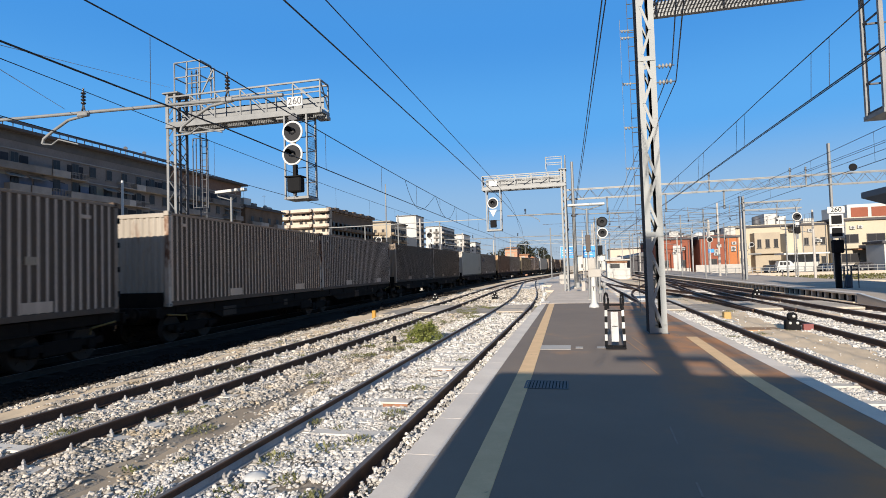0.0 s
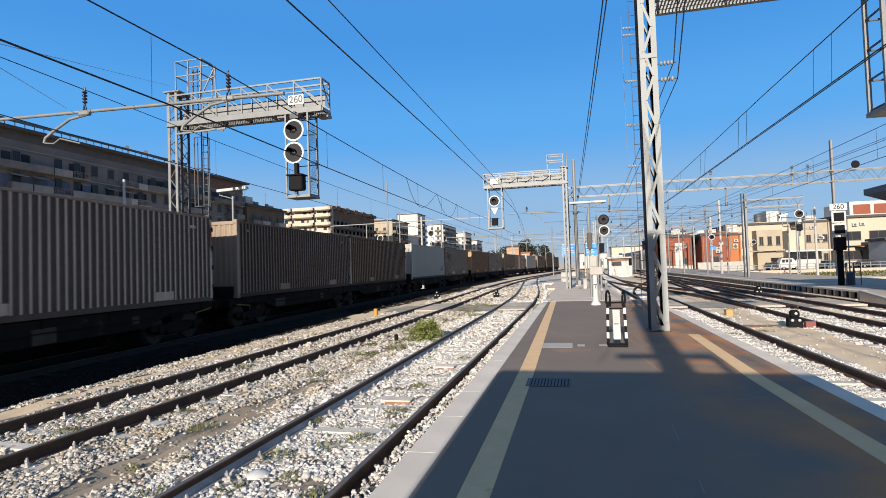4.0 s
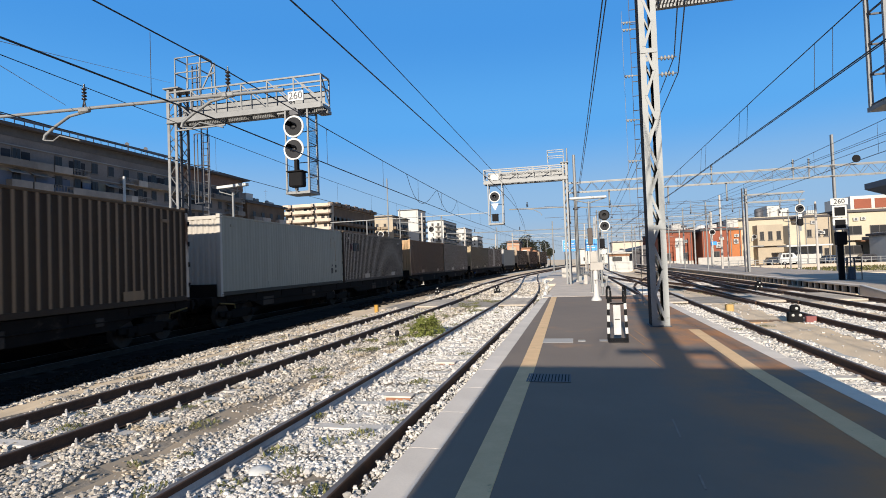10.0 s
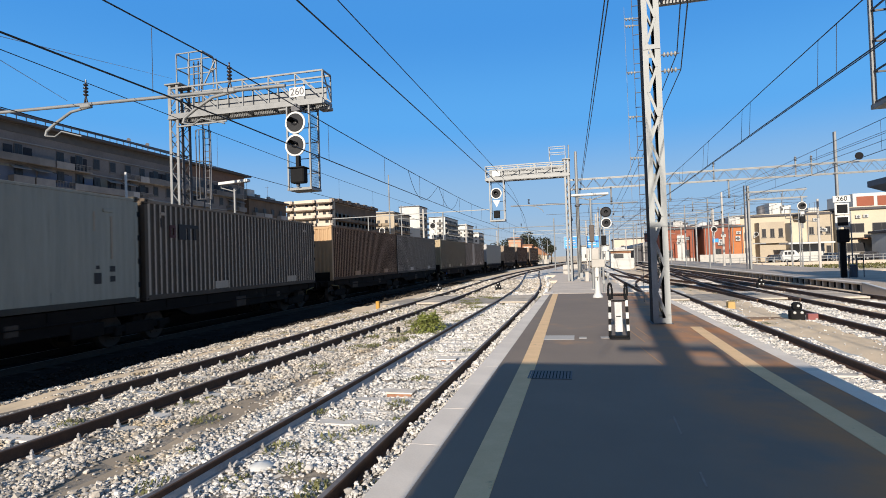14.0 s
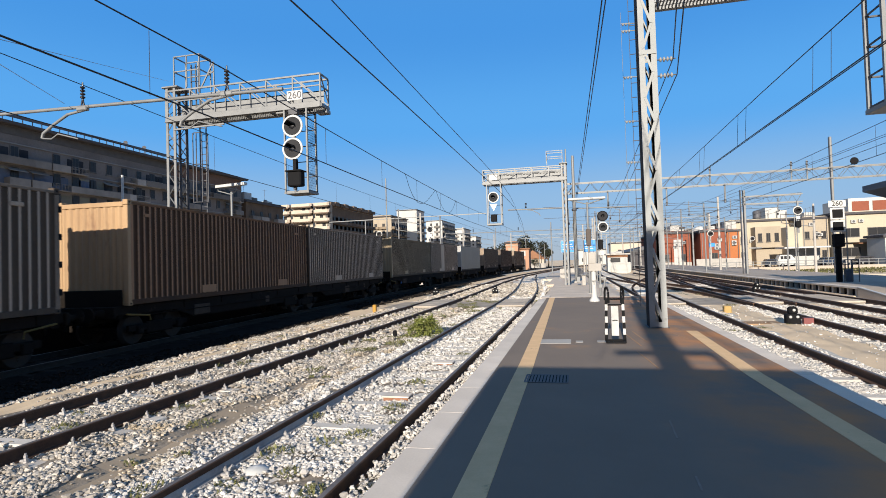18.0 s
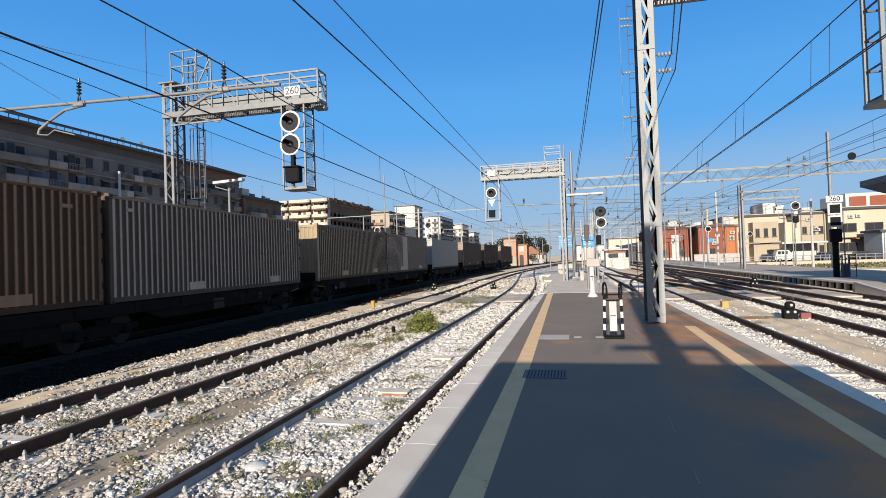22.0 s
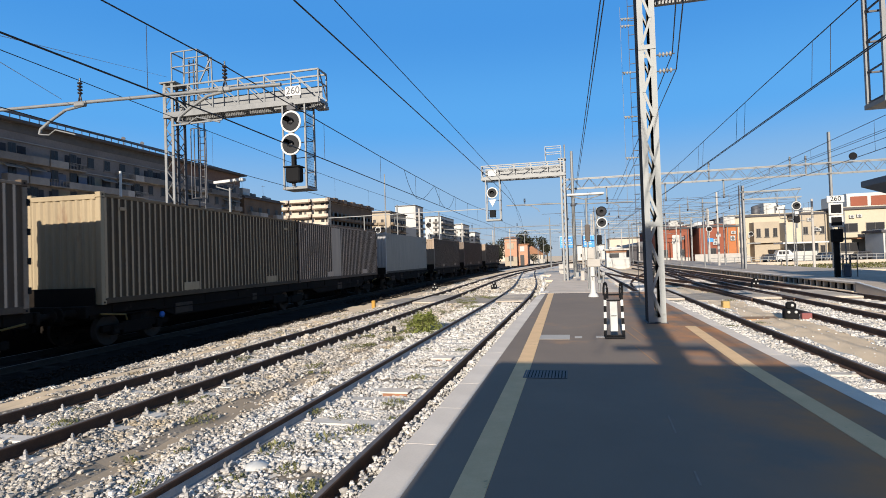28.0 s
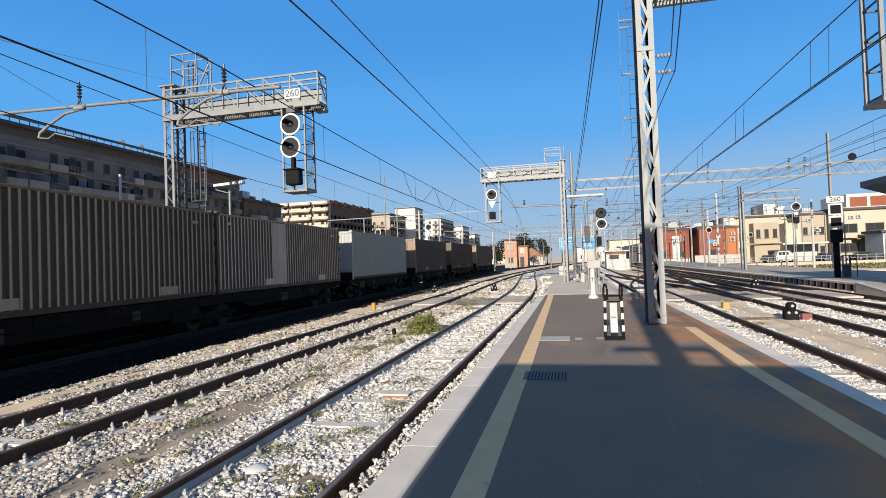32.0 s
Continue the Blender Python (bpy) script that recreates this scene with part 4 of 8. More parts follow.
wheel_shape = Shape()
for s in (-0.75, 0.75):
    wheel_shape.lathe((s, 0, 0), (math.copysign(1, -s), 0, 0), [(-0.07, 0.2), (-0.07, 0.43), (-0.065, 0.455), (0.055, 0.46), (0.06, 0.49), (0.085, 0.49), (0.085, 0.42), (0.03, 0.38), (0.03, 0.16), (0.07, 0.12)], 24)
    for k in range(6):
        a = k * math.pi / 3
        wheel_shape.box(s - 0.085, s + 0.085, 0.28 * math.cos(a) - 0.03, 0.28 * math.cos(a) + 0.03, 0.28 * math.sin(a) - 0.03, 0.28 * math.sin(a) + 0.03)
WHEEL_MESH = wheel_shape.tube([(-1.0, 0, 0), (1.0, 0, 0)], 0.08, 10).mesh("wheelset", WHEEL)


LEVER = mat("dirty_yellow_paint", (0.20, 0.13, 0.035), rough=0.8)
DUSTY = mat("dusty_wagon_box", (0.085, 0.064, 0.048), (0.05, 0.038, 0.03), rough=0.95, scale=3, bump=0.05)


def build_wagon(length, bogies, label):
    """A flat container wagon along y, z = 0 at the rail heads."""
    ob = thing("container_wagon", (0, 0, 0), label, "wagon", "wagons of the goods train")
    h = length / 2
    axles = []
    for sx in (1, -1):
        sill = Shape()
        steps = [(-h, 0.97, 1.225), (-h + 2.6, 0.95, 1.225), (-h + 3.6, 0.62, 1.225), (-2.3, 0.6, 1.225), (-1.5, 0.9, 1.225), (1.5, 0.9, 1.225), (2.3, 0.6, 1.225), (h - 3.6, 0.62, 1.225), (h - 2.6, 0.95, 1.225), (h, 0.97, 1.225)]
        if bogies == 2:
            steps = [s for s in steps if abs(s[0]) > 2.4]
        for (ya, la, ta), (yb, lb, tb) in zip(steps[:-1], steps[1:]):
            x0, x1 = sx * 0.98, sx * 1.16
            sill.add([(x0, ya, la), (x1, ya, la), (x1, ya, ta), (x0, ya, ta), (x0, yb, lb), (x1, yb, lb), (x1, yb, tb), (x0, yb, tb)], [(0, 1, 2, 3), (7, 6, 5, 4), (0, 4, 5, 1), (1, 5, 6, 2), (2, 6, 7, 3), (3, 7, 4, 0)])
        part("side_sill", sill, UNDER, ob, "dirty steel sill darkened for the shade below")
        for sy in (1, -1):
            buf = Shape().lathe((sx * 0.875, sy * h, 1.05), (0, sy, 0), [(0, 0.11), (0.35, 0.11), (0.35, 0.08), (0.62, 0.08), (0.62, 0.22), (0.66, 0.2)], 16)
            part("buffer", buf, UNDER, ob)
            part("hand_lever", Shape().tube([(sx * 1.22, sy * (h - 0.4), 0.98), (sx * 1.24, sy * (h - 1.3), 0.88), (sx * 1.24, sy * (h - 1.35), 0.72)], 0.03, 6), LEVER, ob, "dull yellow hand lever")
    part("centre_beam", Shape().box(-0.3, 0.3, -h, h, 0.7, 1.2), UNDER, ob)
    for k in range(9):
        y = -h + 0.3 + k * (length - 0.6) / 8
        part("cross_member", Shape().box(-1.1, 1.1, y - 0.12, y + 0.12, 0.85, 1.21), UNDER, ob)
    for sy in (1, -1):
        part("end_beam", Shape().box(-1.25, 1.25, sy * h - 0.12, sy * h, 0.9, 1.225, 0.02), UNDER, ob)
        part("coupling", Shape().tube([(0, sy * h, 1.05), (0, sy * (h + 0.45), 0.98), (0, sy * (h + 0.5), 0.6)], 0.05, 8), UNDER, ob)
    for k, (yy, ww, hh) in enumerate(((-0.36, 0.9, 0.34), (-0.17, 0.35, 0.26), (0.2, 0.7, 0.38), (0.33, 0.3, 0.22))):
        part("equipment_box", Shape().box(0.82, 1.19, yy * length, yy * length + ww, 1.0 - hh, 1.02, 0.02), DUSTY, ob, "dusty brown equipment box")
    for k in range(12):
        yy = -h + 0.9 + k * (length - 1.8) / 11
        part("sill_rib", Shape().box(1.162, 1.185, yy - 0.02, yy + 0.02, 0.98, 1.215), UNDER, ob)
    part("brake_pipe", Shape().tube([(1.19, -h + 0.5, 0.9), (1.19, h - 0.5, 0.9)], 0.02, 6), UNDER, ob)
    part("brake_box", Shape().box(0.75, 1.2, -2.6, -1.5, 0.42, 0.8, 0.03), UNDER, ob, "brown equipment box")
    part("air_tank", Shape().lathe((-0.5, 2.2, 0.62), (0, 1, 0), [(0, 0.05), (0.05, 0.2), (1.1, 0.2), (1.15, 0.05)], 14), UNDER, ob)
    ends = [-h + 2.0, h - 2.0] + ([0.0] if bogies == 3 else [])
    for yb in ends:
        bg = Shape()
        for sx in (1, -1):
            bg.box(sx * 1.0 - 0.06, sx * 1.0 + 0.06, yb - 1.35, yb - 0.55, 0.42, 0.62, 0.02)
            bg.box(sx * 1.0 - 0.06, sx * 1.0 + 0.06, yb + 0.55, yb + 1.35, 0.42, 0.62, 0.02)
            bg.box(sx * 1.0 - 0.07, sx * 1.0 + 0.07, yb - 0.6, yb + 0.6, 0.3, 0.66, 0.03)
            for a in (-0.9, 0.9):
                bg.box(sx * 1.0 - 0.1, sx * 1.0 + 0.12, yb + a - 0.14, yb + a + 0.14, 0.32, 0.6, 0.03)
        bg.box(-1.0, 1.0, yb - 0.22, yb + 0.22, 0.5, 0.84, 0.03)
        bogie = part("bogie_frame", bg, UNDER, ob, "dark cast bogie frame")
        for a in (-0.9, 0.9):
            wl_ = new("wheelset", WHEEL_MESH)
            wl_.parent = ob
            wl_.location = (0, yb + a, 0.46)
            axles.append(wl_)
    return ob, axles


# each wagon: centre and length along the train, measured from the front of the first container
WAGON_SPECS = []
for k in (1, 3, 5, 7, 9):
    WAGON_SPECS.append((STARTS[k] - 0.35, STARTS[k + 1] + CL + 0.35, 3, "long articulated container wagon carrying two containers"))
WAGON_SPECS.insert(0, (STARTS[0] - 13.0, STARTS[0] + CL + 0.35, 3, "long articulated container wagon carrying containers"))
for k in (11, 12, 13, 14):
    WAGON_SPECS.append((STARTS[k] - 0.6, STARTS[k] + CL + 0.6, 2, "short container wagon carrying one container"))
wagons = []
VALVE = mat("blue_brake_valve", (0.03, 0.16, 0.55), rough=0.5, bump=0)
for a, b, n, lb in WAGON_SPECS:
    ob, axles = build_wagon(b - a, n, lb)
    wagons.append((ob, axles, (a + b) / 2))
    for s0 in STARTS:
        if a - 0.01 < s0 < b and not any(0 < s0 - s1 - CL < 1 for s1 in STARTS):
            # black plate added across the lower end wall of leading containers
            part("end_stop", Shape().box(-1.17, 1.17, s0 - (a + b) / 2 - 0.07, s0 - (a + b) / 2 - 0.035, 1.15, 1.71, 0.012), UNDER, ob, "plain black plate across the lower container end")
    if abs(a - STARTS[9] + 0.35) < 0.01:
        part("brake_valve", Shape().lathe((1.14, -(b - a) / 2 + 2.9, 0.72), (1, 0, 0), [(0, 0.03), (0.02, 0.1), (0.08, 0.1), (0.1, 0.04)], 12), VALVE, ob, "bright blue brake valve")

RUN = (0.57, -201.69875, 216.31617, -388.00901, 397.03866, -140.83853)


def run(t):
    """How far along the goods track the front of the first container stands at t seconds."""
    u = t / 32.0
    return sum(k * u**i for i, k in enumerate(RUN))


def on_track(s, z):
    """The pose of a body on the goods track whose middle is s metres along it."""
    y, y2 = float(np.interp(s, TRAIN_S, TRAIN_Y)), float(np.interp(s + 1, TRAIN_S, TRAIN_Y))
    x, x2 = float(np.interp(s, TRAIN_S, TRAIN_X)), float(np.interp(s + 1, TRAIN_S, TRAIN_X))
    return Matrix.Translation((x, y, z)) @ Matrix.Rotation(-math.atan2(x2 - x, y2 - y), 4, "Z")


def motions():
    """The train rolls towards the camera and slows down; the wheels turn with it."""
    ts = [k * 0.8 for k in range(41)]
    for ob, s0 in zip(containers, STARTS):
        walk(ob, [(t, on_track(run(t) + s0 + CL / 2, FLOOR)) for t in ts])
    for ob, axles, mid in wagons:
        walk(ob, [(t, on_track(run(t) + mid, GOODS_Z)) for t in ts])
        for ax in axles:
            x, y, z = ax.location
            walk(ax, [(k * 0.1, Matrix.Translation((x, y, z)) @ Matrix.Rotation(-run(k * 0.1) / 0.46, 4, "X")) for k in range(321)])


# ---- lattice work ----
def laced(shape, p, q, across, w, pitch, bar=0.05, flat=0.012, phase=0):
    """One bent zigzag lacing bar between two parallel chords that run from p to q, w apart along across."""
    p, q, a = Vector(p), Vector(q), Vector(across).normalized()
    n = max(1, round((q - p).length / pitch))
    pts = [p + (q - p) * k / n + a * ((1 if (k + phase) % 2 else -1) * w / 2) for k in range(n + 1)]
    return shape.tube(pts, bar * 0.6, 4, True, None, False)


def lattice_mast(ob, x, y, z0, z1, w, d, chord, label="pale grey steel chord", pitch=0.42, dark=None):
    """Four legs joined by lacing on four sides, as parts of ob."""
    for sx in (-1, 1):
        for sy in (-1, 1):
            px, py = x + sx * (w / 2 - chord / 2), y + sy * d / 2
            # rear legs get a darker steel that stands for their shade
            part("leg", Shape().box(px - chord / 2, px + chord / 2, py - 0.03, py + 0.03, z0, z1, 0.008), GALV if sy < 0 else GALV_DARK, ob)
    for sy in (-1, 1):
        sh = laced(Shape(), (x, y + sy * d / 2, z0 + 0.1), (x, y + sy * d / 2, z1 - 0.1), (1, 0, 0), w - chord * 1.2, pitch)
        # rear lacing, and the side lacing below, darkened for shade likewise
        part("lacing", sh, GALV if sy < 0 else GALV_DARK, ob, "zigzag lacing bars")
    for sx in (-1, 1):
        sh = laced(Shape(), (x + sx * (w / 2 - chord / 2), y, z0 + 0.1), (x + sx * (w / 2 - chord / 2), y, z1 - 0.1), (0, 1, 0), d, max(pitch, d * 0.75))
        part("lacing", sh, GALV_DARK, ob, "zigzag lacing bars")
    part("base_plate", Shape().box(x - w / 2 - 0.1, x + w / 2 + 0.1, y - d / 2 - 0.12, y + d / 2 + 0.12, z0 - 0.02, z0 + 0.03, 0.01), CONC, ob)


def signal_head(ob, x, y, z, r, hood=0.35, rim=None):
    """A round black target with a white rim, a lens and a hood, facing -y."""
    tgt = part("target", Shape().lathe((x, y, z), (0, -1, 0), [(0, r), (0.02, r), (0.035, r * 0.98)], 36), rim or WHITE, ob, "white-rimmed round signal target")
    part("target_face", Shape().lathe((x, y - 0.036, z), (0, -1, 0), [(0, r * 0.82), (0.012, r * 0.82)], 36), FACE, tgt, "weathered dark grey face")
    hd = Shape()
    n = 14
    v = []
    for k in range(n + 1):
        a = math.pi * (0.02 + 0.96 * k / n)
        c, s = math.cos(a) * r * 0.34, math.sin(a) * r * 0.34
        v += [(x + c, y - 0.04, z + s), (x + c * 0.98, y - 0.04 - hood, z + s * 0.9)]
    hd.add(v, [(2 * k, 2 * k + 1, 2 * k + 3, 2 * k + 2) for k in range(n)])
    hd.add([(a, b, c - 0.012) for a, b, c in v], [(2 * k, 2 * k + 2, 2 * k + 3, 2 * k + 1) for k in range(n)])
    part("hood", hd, BLACK, tgt, "black lamp hood")
    part("lens", Shape().lathe((x, y - 0.048, z), (0, -1, 0), [(0, r * 0.28), (0.02, r * 0.25), (0.035, r * 0.1)], 20), LENS, tgt, "unlit dark lens")


def railing(ob, pts, z, h, posts, name="railing", rails=(0.5, 1.0)):
    """Rails and posts of a railing, each a part of its own."""
    for a, b in zip(pts[:-1], pts[1:]):
        a, b = Vector(a), Vector(b)
        for r in rails:
            part("hand_rail", Shape().bar((a.x, a.y, z + h * r), (b.x, b.y, z + h * r), 0.045), GALV, ob)
        n = max(1, round((b - a).length / posts))
        for k in range(n):
            p = a + (b - a) * k / n
            part("railing_post", Shape().bar((p.x, p.y, z), (p.x, p.y, z + h), 0.045), GALV, ob)


def grating(ob, x0, x1, y0, y1, z, step=0.09):
    sh = Shape()
    sh.box(x0, x1, y0, y0 + 0.03, z - 0.05, z)
    sh.box(x0, x1, y1 - 0.03, y1, z - 0.05, z)
    n = int((x1 - x0) / step)
    for k in range(n):
        x = x0 + (k + 0.5) * (x1 - x0) / n
        sh.box(x - 0.012, x + 0.012, y0 + 0.03, y1 - 0.03, z - 0.035, z - 0.003)
    for k in range(1, 6):
        y = y0 + (y1 - y0) * k / 6
        sh.box(x0, x1, y - 0.008, y + 0.008, z - 0.045, z - 0.036)
    return part("walkway", sh, GALV, ob, "open steel grating walkway")


def text_on(parent, words, at, size, material, name="number"):
    """Raised lettering in the built-in font, facing -y."""
    cu = bpy.data.curves.new(name, "FONT")
    cu.body, cu.size, cu.extrude, cu.align_x, cu.align_y = words, size, 0.004, "CENTER", "CENTER"
    tmp = bpy.data.objects.new(name, cu)
    scene.collection.objects.link(tmp)
    me = bpy.data.meshes.new_from_object(tmp.evaluated_get(bpy.context.evaluated_depsgraph_get()))
    bpy.data.objects.remove(tmp)
    me.materials.clear()
    me.materials.append(material)
    me.transform(Matrix.Translation(at) @ Matrix.Rotation(radians(90), 4, "X"))
    ob = new(name, me)
    ob.parent = parent
    return ob


def hanging_cage(ob, x0, x1, y0, y1, z0, z1, dark_side=False):
    """The open ladder cage that hangs below a gantry round a signal."""
    for x, y in ((x0, y0), (x1, y0), (x0, y1), (x1, y1)):
        part("hanger", Shape().box(x - 0.035, x + 0.035, y - 0.035, y + 0.035, z0, z1), GALV, ob)
    n = int((z1 - z0) / 0.62)
    for k in range(n + 1):
        z = z0 + 0.1 + k * (z1 - z0 - 0.2) / n
        part("rung", Shape().bar((x0, y1, z), (x1, y1, z), 0.035), GALV_DARK, ob)
        part("rung", Shape().bar((x0 if dark_side else x1, y0, z), (x0 if dark_side else x1, y1, z), 0.03), GALV_DARK, ob)
    part("floor_frame", Shape().box(x0 - 0.05, x1 + 0.05, y0 - 0.05, y1 + 0.05, z0 - 0.03, z0 + 0.06).box(x0, x1, y0, y1, z0 + 0.05, z0 + 0.09), GALV, ob)


def gantry(col_x, col_w, y0, y1, base, beam_z, beam_h, x_end, crow, label):
    """A signal gantry: a laced tower, a cantilever beam with a walkway and railing, and a crow's nest over the tower."""
    ob = thing("signal_gantry", (0, 0, 0), label, "signal gantry")
    ym, d = (y0 + y1) / 2, y1 - y0
    top = beam_z + beam_h * 1.08
    lattice_mast(ob, col_x, ym, base, top, col_w, d, 0.13, pitch=0.48)
    part("cap_plate", Shape().box(col_x - col_w * 0.8, col_x + col_w * 0.8, y0 - 0.1, y1 + 0.1, top, top + 0.07, 0.01), GALV, ob, "flat steel cap plate")
    s = 1 if x_end > col_x else -1
    xa, xb = col_x - s * col_w * 0.5, x_end
    for y in (y0, y1):
        part("bottom_girder", Shape().box(xa, xb, y - 0.05, y + 0.05, beam_z, beam_z + 0.24, 0.012), GALV, ob, "pale steel beam")
        part("girder_flange", Shape().box(xa, xb, y - 0.11, y + 0.11, beam_z - 0.03, beam_z), GALV, ob)
        part("top_chord", Shape().box(xa, xb, y - 0.035, y + 0.035, beam_z + beam_h - 0.07, beam_z + beam_h), GALV, ob)
        part("mid_rail", Shape().box(xa, xb, y - 0.02, y + 0.02, beam_z + beam_h * 0.62, beam_z + beam_h * 0.62 + 0.045), GALV, ob)
        n = max(2, round(abs(xb - xa) / 1.35))
        for k in range(n + 1):
            x = xa + (xb - xa) * k / n
            part("truss_post", Shape().bar((x, y, beam_z + 0.24), (x, y, beam_z + beam_h - 0.07), 0.055), GALV, ob)
            if k < n:
                x2 = xa + (xb - xa) * (k + 1) / n
                part("truss_diagonal", Shape().bar((x, y, beam_z + beam_h - 0.07), (x2, y, beam_z + 0.24), 0.045), GALV, ob)
    for k in range(7):
        x = xa + (xb - xa) * k / 6
        part("cross_beam", Shape().box(x - 0.05, x + 0.05, y0, y1, beam_z + 0.02, beam_z + 0.16), GALV, ob)
    grating(ob, min(xa, xb), max(xa, xb), y0 + 0.06, y1 - 0.06, beam_z + 0.22)
    part("toe_panel", Shape().box(min(xa, xb) + 0.2, max(xa, xb) - 0.2, y1 - 0.02, y1, beam_z + 0.36, beam_z + 0.95), GALV, ob, "grey sheet panel")
    for x in (xb,):
        part("end_bar", Shape().bar((x, y0, beam_z + beam_h - 0.04), (x, y1, beam_z + beam_h - 0.04), 0.06), GALV, ob)
        part("end_bar", Shape().bar((x, y0, beam_z + beam_h * 0.62), (x, y1, beam_z + beam_h * 0.62), 0.05), GALV, ob)
        part("end_diagonal", Shape().bar((x, y0, beam_z + beam_h), (x, y1, beam_z + 0.3), 0.045), GALV, ob)
    c0, c1, cz0, cz1 = crow
    railing(ob, [(c0, y0, 0), (c1, y0, 0), (c1, y1, 0), (c0, y1, 0), (c0, y0, 0)], cz0, cz1 - cz0, 0.9, "crows_nest", (0.52, 1.0))
    return ob


BOARD = mat("faded_white_board", (0.62, 0.62, 0.60), (0.5, 0.5, 0.49), rough=0.6)
# ---- the near signal gantry over the goods track ----
g1 = gantry(-17.85, 0.52, 21.5, 22.3, -0.5, 8.86, 1.46, -10.35, (-17.65, -16.3, 10.4, 11.85), "pale grey lattice signal gantry with a walkway and two-lamp signal")
for a, b in (((-16.2, 10.3), (-15.56, 11.4)), ((-15.56, 11.4), (-15.55, 10.3)), ((-15.85, 10.9), (-15.55, 10.95))):
    part("gate_bar", Shape().bar((a[0], 21.5, a[1]), (b[0], 21.5, b[1]), 0.05), GALV, g1)
for x in (-17.35, -17.1, -16.9):
    part("ladder_top", Shape().bar((x, 22.3, 9.6), (x, 22.3, 11.75), 0.05), GALV_DARK, g1)
for z in (10.3, 10.62, 10.94, 11.26, 11.58):
    part("ladder_rung", Shape().bar((-17.35, 22.3, z), (-17.1, 22.3, z), 0.025), GALV_DARK, g1)
signal_head(g1, -11.5, 21.15, 8.02, 0.48, 0.4)
signal_head(g1, -11.52, 21.15, 7.05, 0.48, 0.4)
part("signal_mount", Shape().box(-11.56, -11.46, 21.2, 21.36, 5.3, 8.86).box(-11.7, -11.3, 21.18, 21.4, 8.55, 8.75), GALV_DARK, g1)
part("lamp_box", Shape().box(-11.74, -11.1, 20.98, 21.4, 5.42, 6.06, 0.05).box(-11.8, -11.04, 20.9, 21.45, 6.04, 6.1, 0.02).box(-11.5, -11.36, 21.1, 21.3, 6.1, 6.6), BLACK, g1, "dark hooded lamp box")
hanging_cage(g1, -12.05, -11.0, 21.45, 22.3, 5.2, 8.86)
guard = Shape()
for k in range(9):
    guard.tube([(-11.0, 21.47 + k * 0.1, 5.25), (-11.0, 21.47 + k * 0.1, 8.5)], 0.006, 4)
for k in range(30):
    guard.tube([(-11.0, 21.47, 5.3 + k * 0.11), (-11.0, 22.28, 5.3 + k * 0.11)], 0.006, 4)
part("mesh_panel", guard, GALV, g1, "fine wire mesh guard")
board = part("number_board", Shape().box(-11.86, -11.12, 21.36, 21.40, 9.2, 9.62, 0.006), BOARD, g1, "faded white number board")
text_on(board, "260", (-11.49, 21.352, 9.41), 0.44, GALV_DARK)
part("beam_box", Shape().box(-10.75, -10.25, 21.9, 22.3, 8.68, 8.84, 0.02), GALV, g1, "grey junction box")
part("beam_box", Shape().box(-12.5, -12.05, 21.5, 22.2, 8.72, 8.86, 0.02), GALV, g1, "grey junction box")
lad = part("ladder", Shape().bar((-17.54, 23.1, 4.0), (-17.54, 23.1, 9.9), 0.045), GALV_DARK, g1, "caged access ladder")
part("stile", Shape().bar((-17.20, 23.1, 4.0), (-17.20, 23.1, 9.9), 0.045), GALV_DARK, lad)
for k in range(18):
    part("rung", Shape().bar((-17.54, 23.1, 4.1 + k * 0.32), (-17.20, 23.1, 4.1 + k * 0.32), 0.025), GALV_DARK, lad)
for z in (5.2, 7.0, 8.5):
    part("cage_hoop", Shape().tube([(-17.22 + 0.36 * math.cos(a), 22.75 + 0.4 * math.sin(a), z) for a in np.linspace(-2.9, 0.1, 9)], 0.025, 5), GALV_DARK, lad)
for a in (-2.2, -1.5, -0.8, 0.0):
    part("cage_bar", Shape().bar((-17.22 + 0.36 * math.cos(a), 22.75 + 0.4 * math.sin(a), 5.2), (-17.22 + 0.36 * math.cos(a), 22.75 + 0.4 * math.sin(a), 8.5), 0.035), GALV_DARK, lad)
part("side_arm", Shape().bar((-17.6, 21.4, 8.45), (-15.0, 21.4, 8.5), 0.07), GALV, g1, "pale bracket arm")

# ---- the farther gantry beyond the platform end ----
g2 = gantry(-0.55, 0.36, 41.0, 41.8, -0.02, 7.82, 1.1, -6.55, (-1.75, -0.6, 9.1, 10.0), "pale lattice signal gantry beyond the platform end")
signal_head(g2, -5.72, 40.6, 6.78, 0.42, 0.35)
part("lower_target", Shape().add([(-6.0, 40.62, 6.28), (-5.44, 40.62, 6.28), (-5.72, 40.62, 5.75), (-6.0, 40.66, 6.28), (-5.44, 40.66, 6.28), (-5.72, 40.66, 5.75)], [(0, 2, 1), (3, 4, 5), (0, 1, 4, 3), (1, 2, 5, 4), (2, 0, 3, 5)]), WHITE, g2, "white triangular plate")
part("lamp_box", Shape().box(-5.95, -5.5, 40.5, 40.8, 4.95, 5.5, 0.03), BLACK, g2)
hanging_cage(g2, -6.25, -5.2, 40.9, 41.7, 4.75, 7.82)
part("number_board", Shape().box(-6.0, -5.4, 40.86, 40.9, 8.1, 8.5), WHITE, g2)


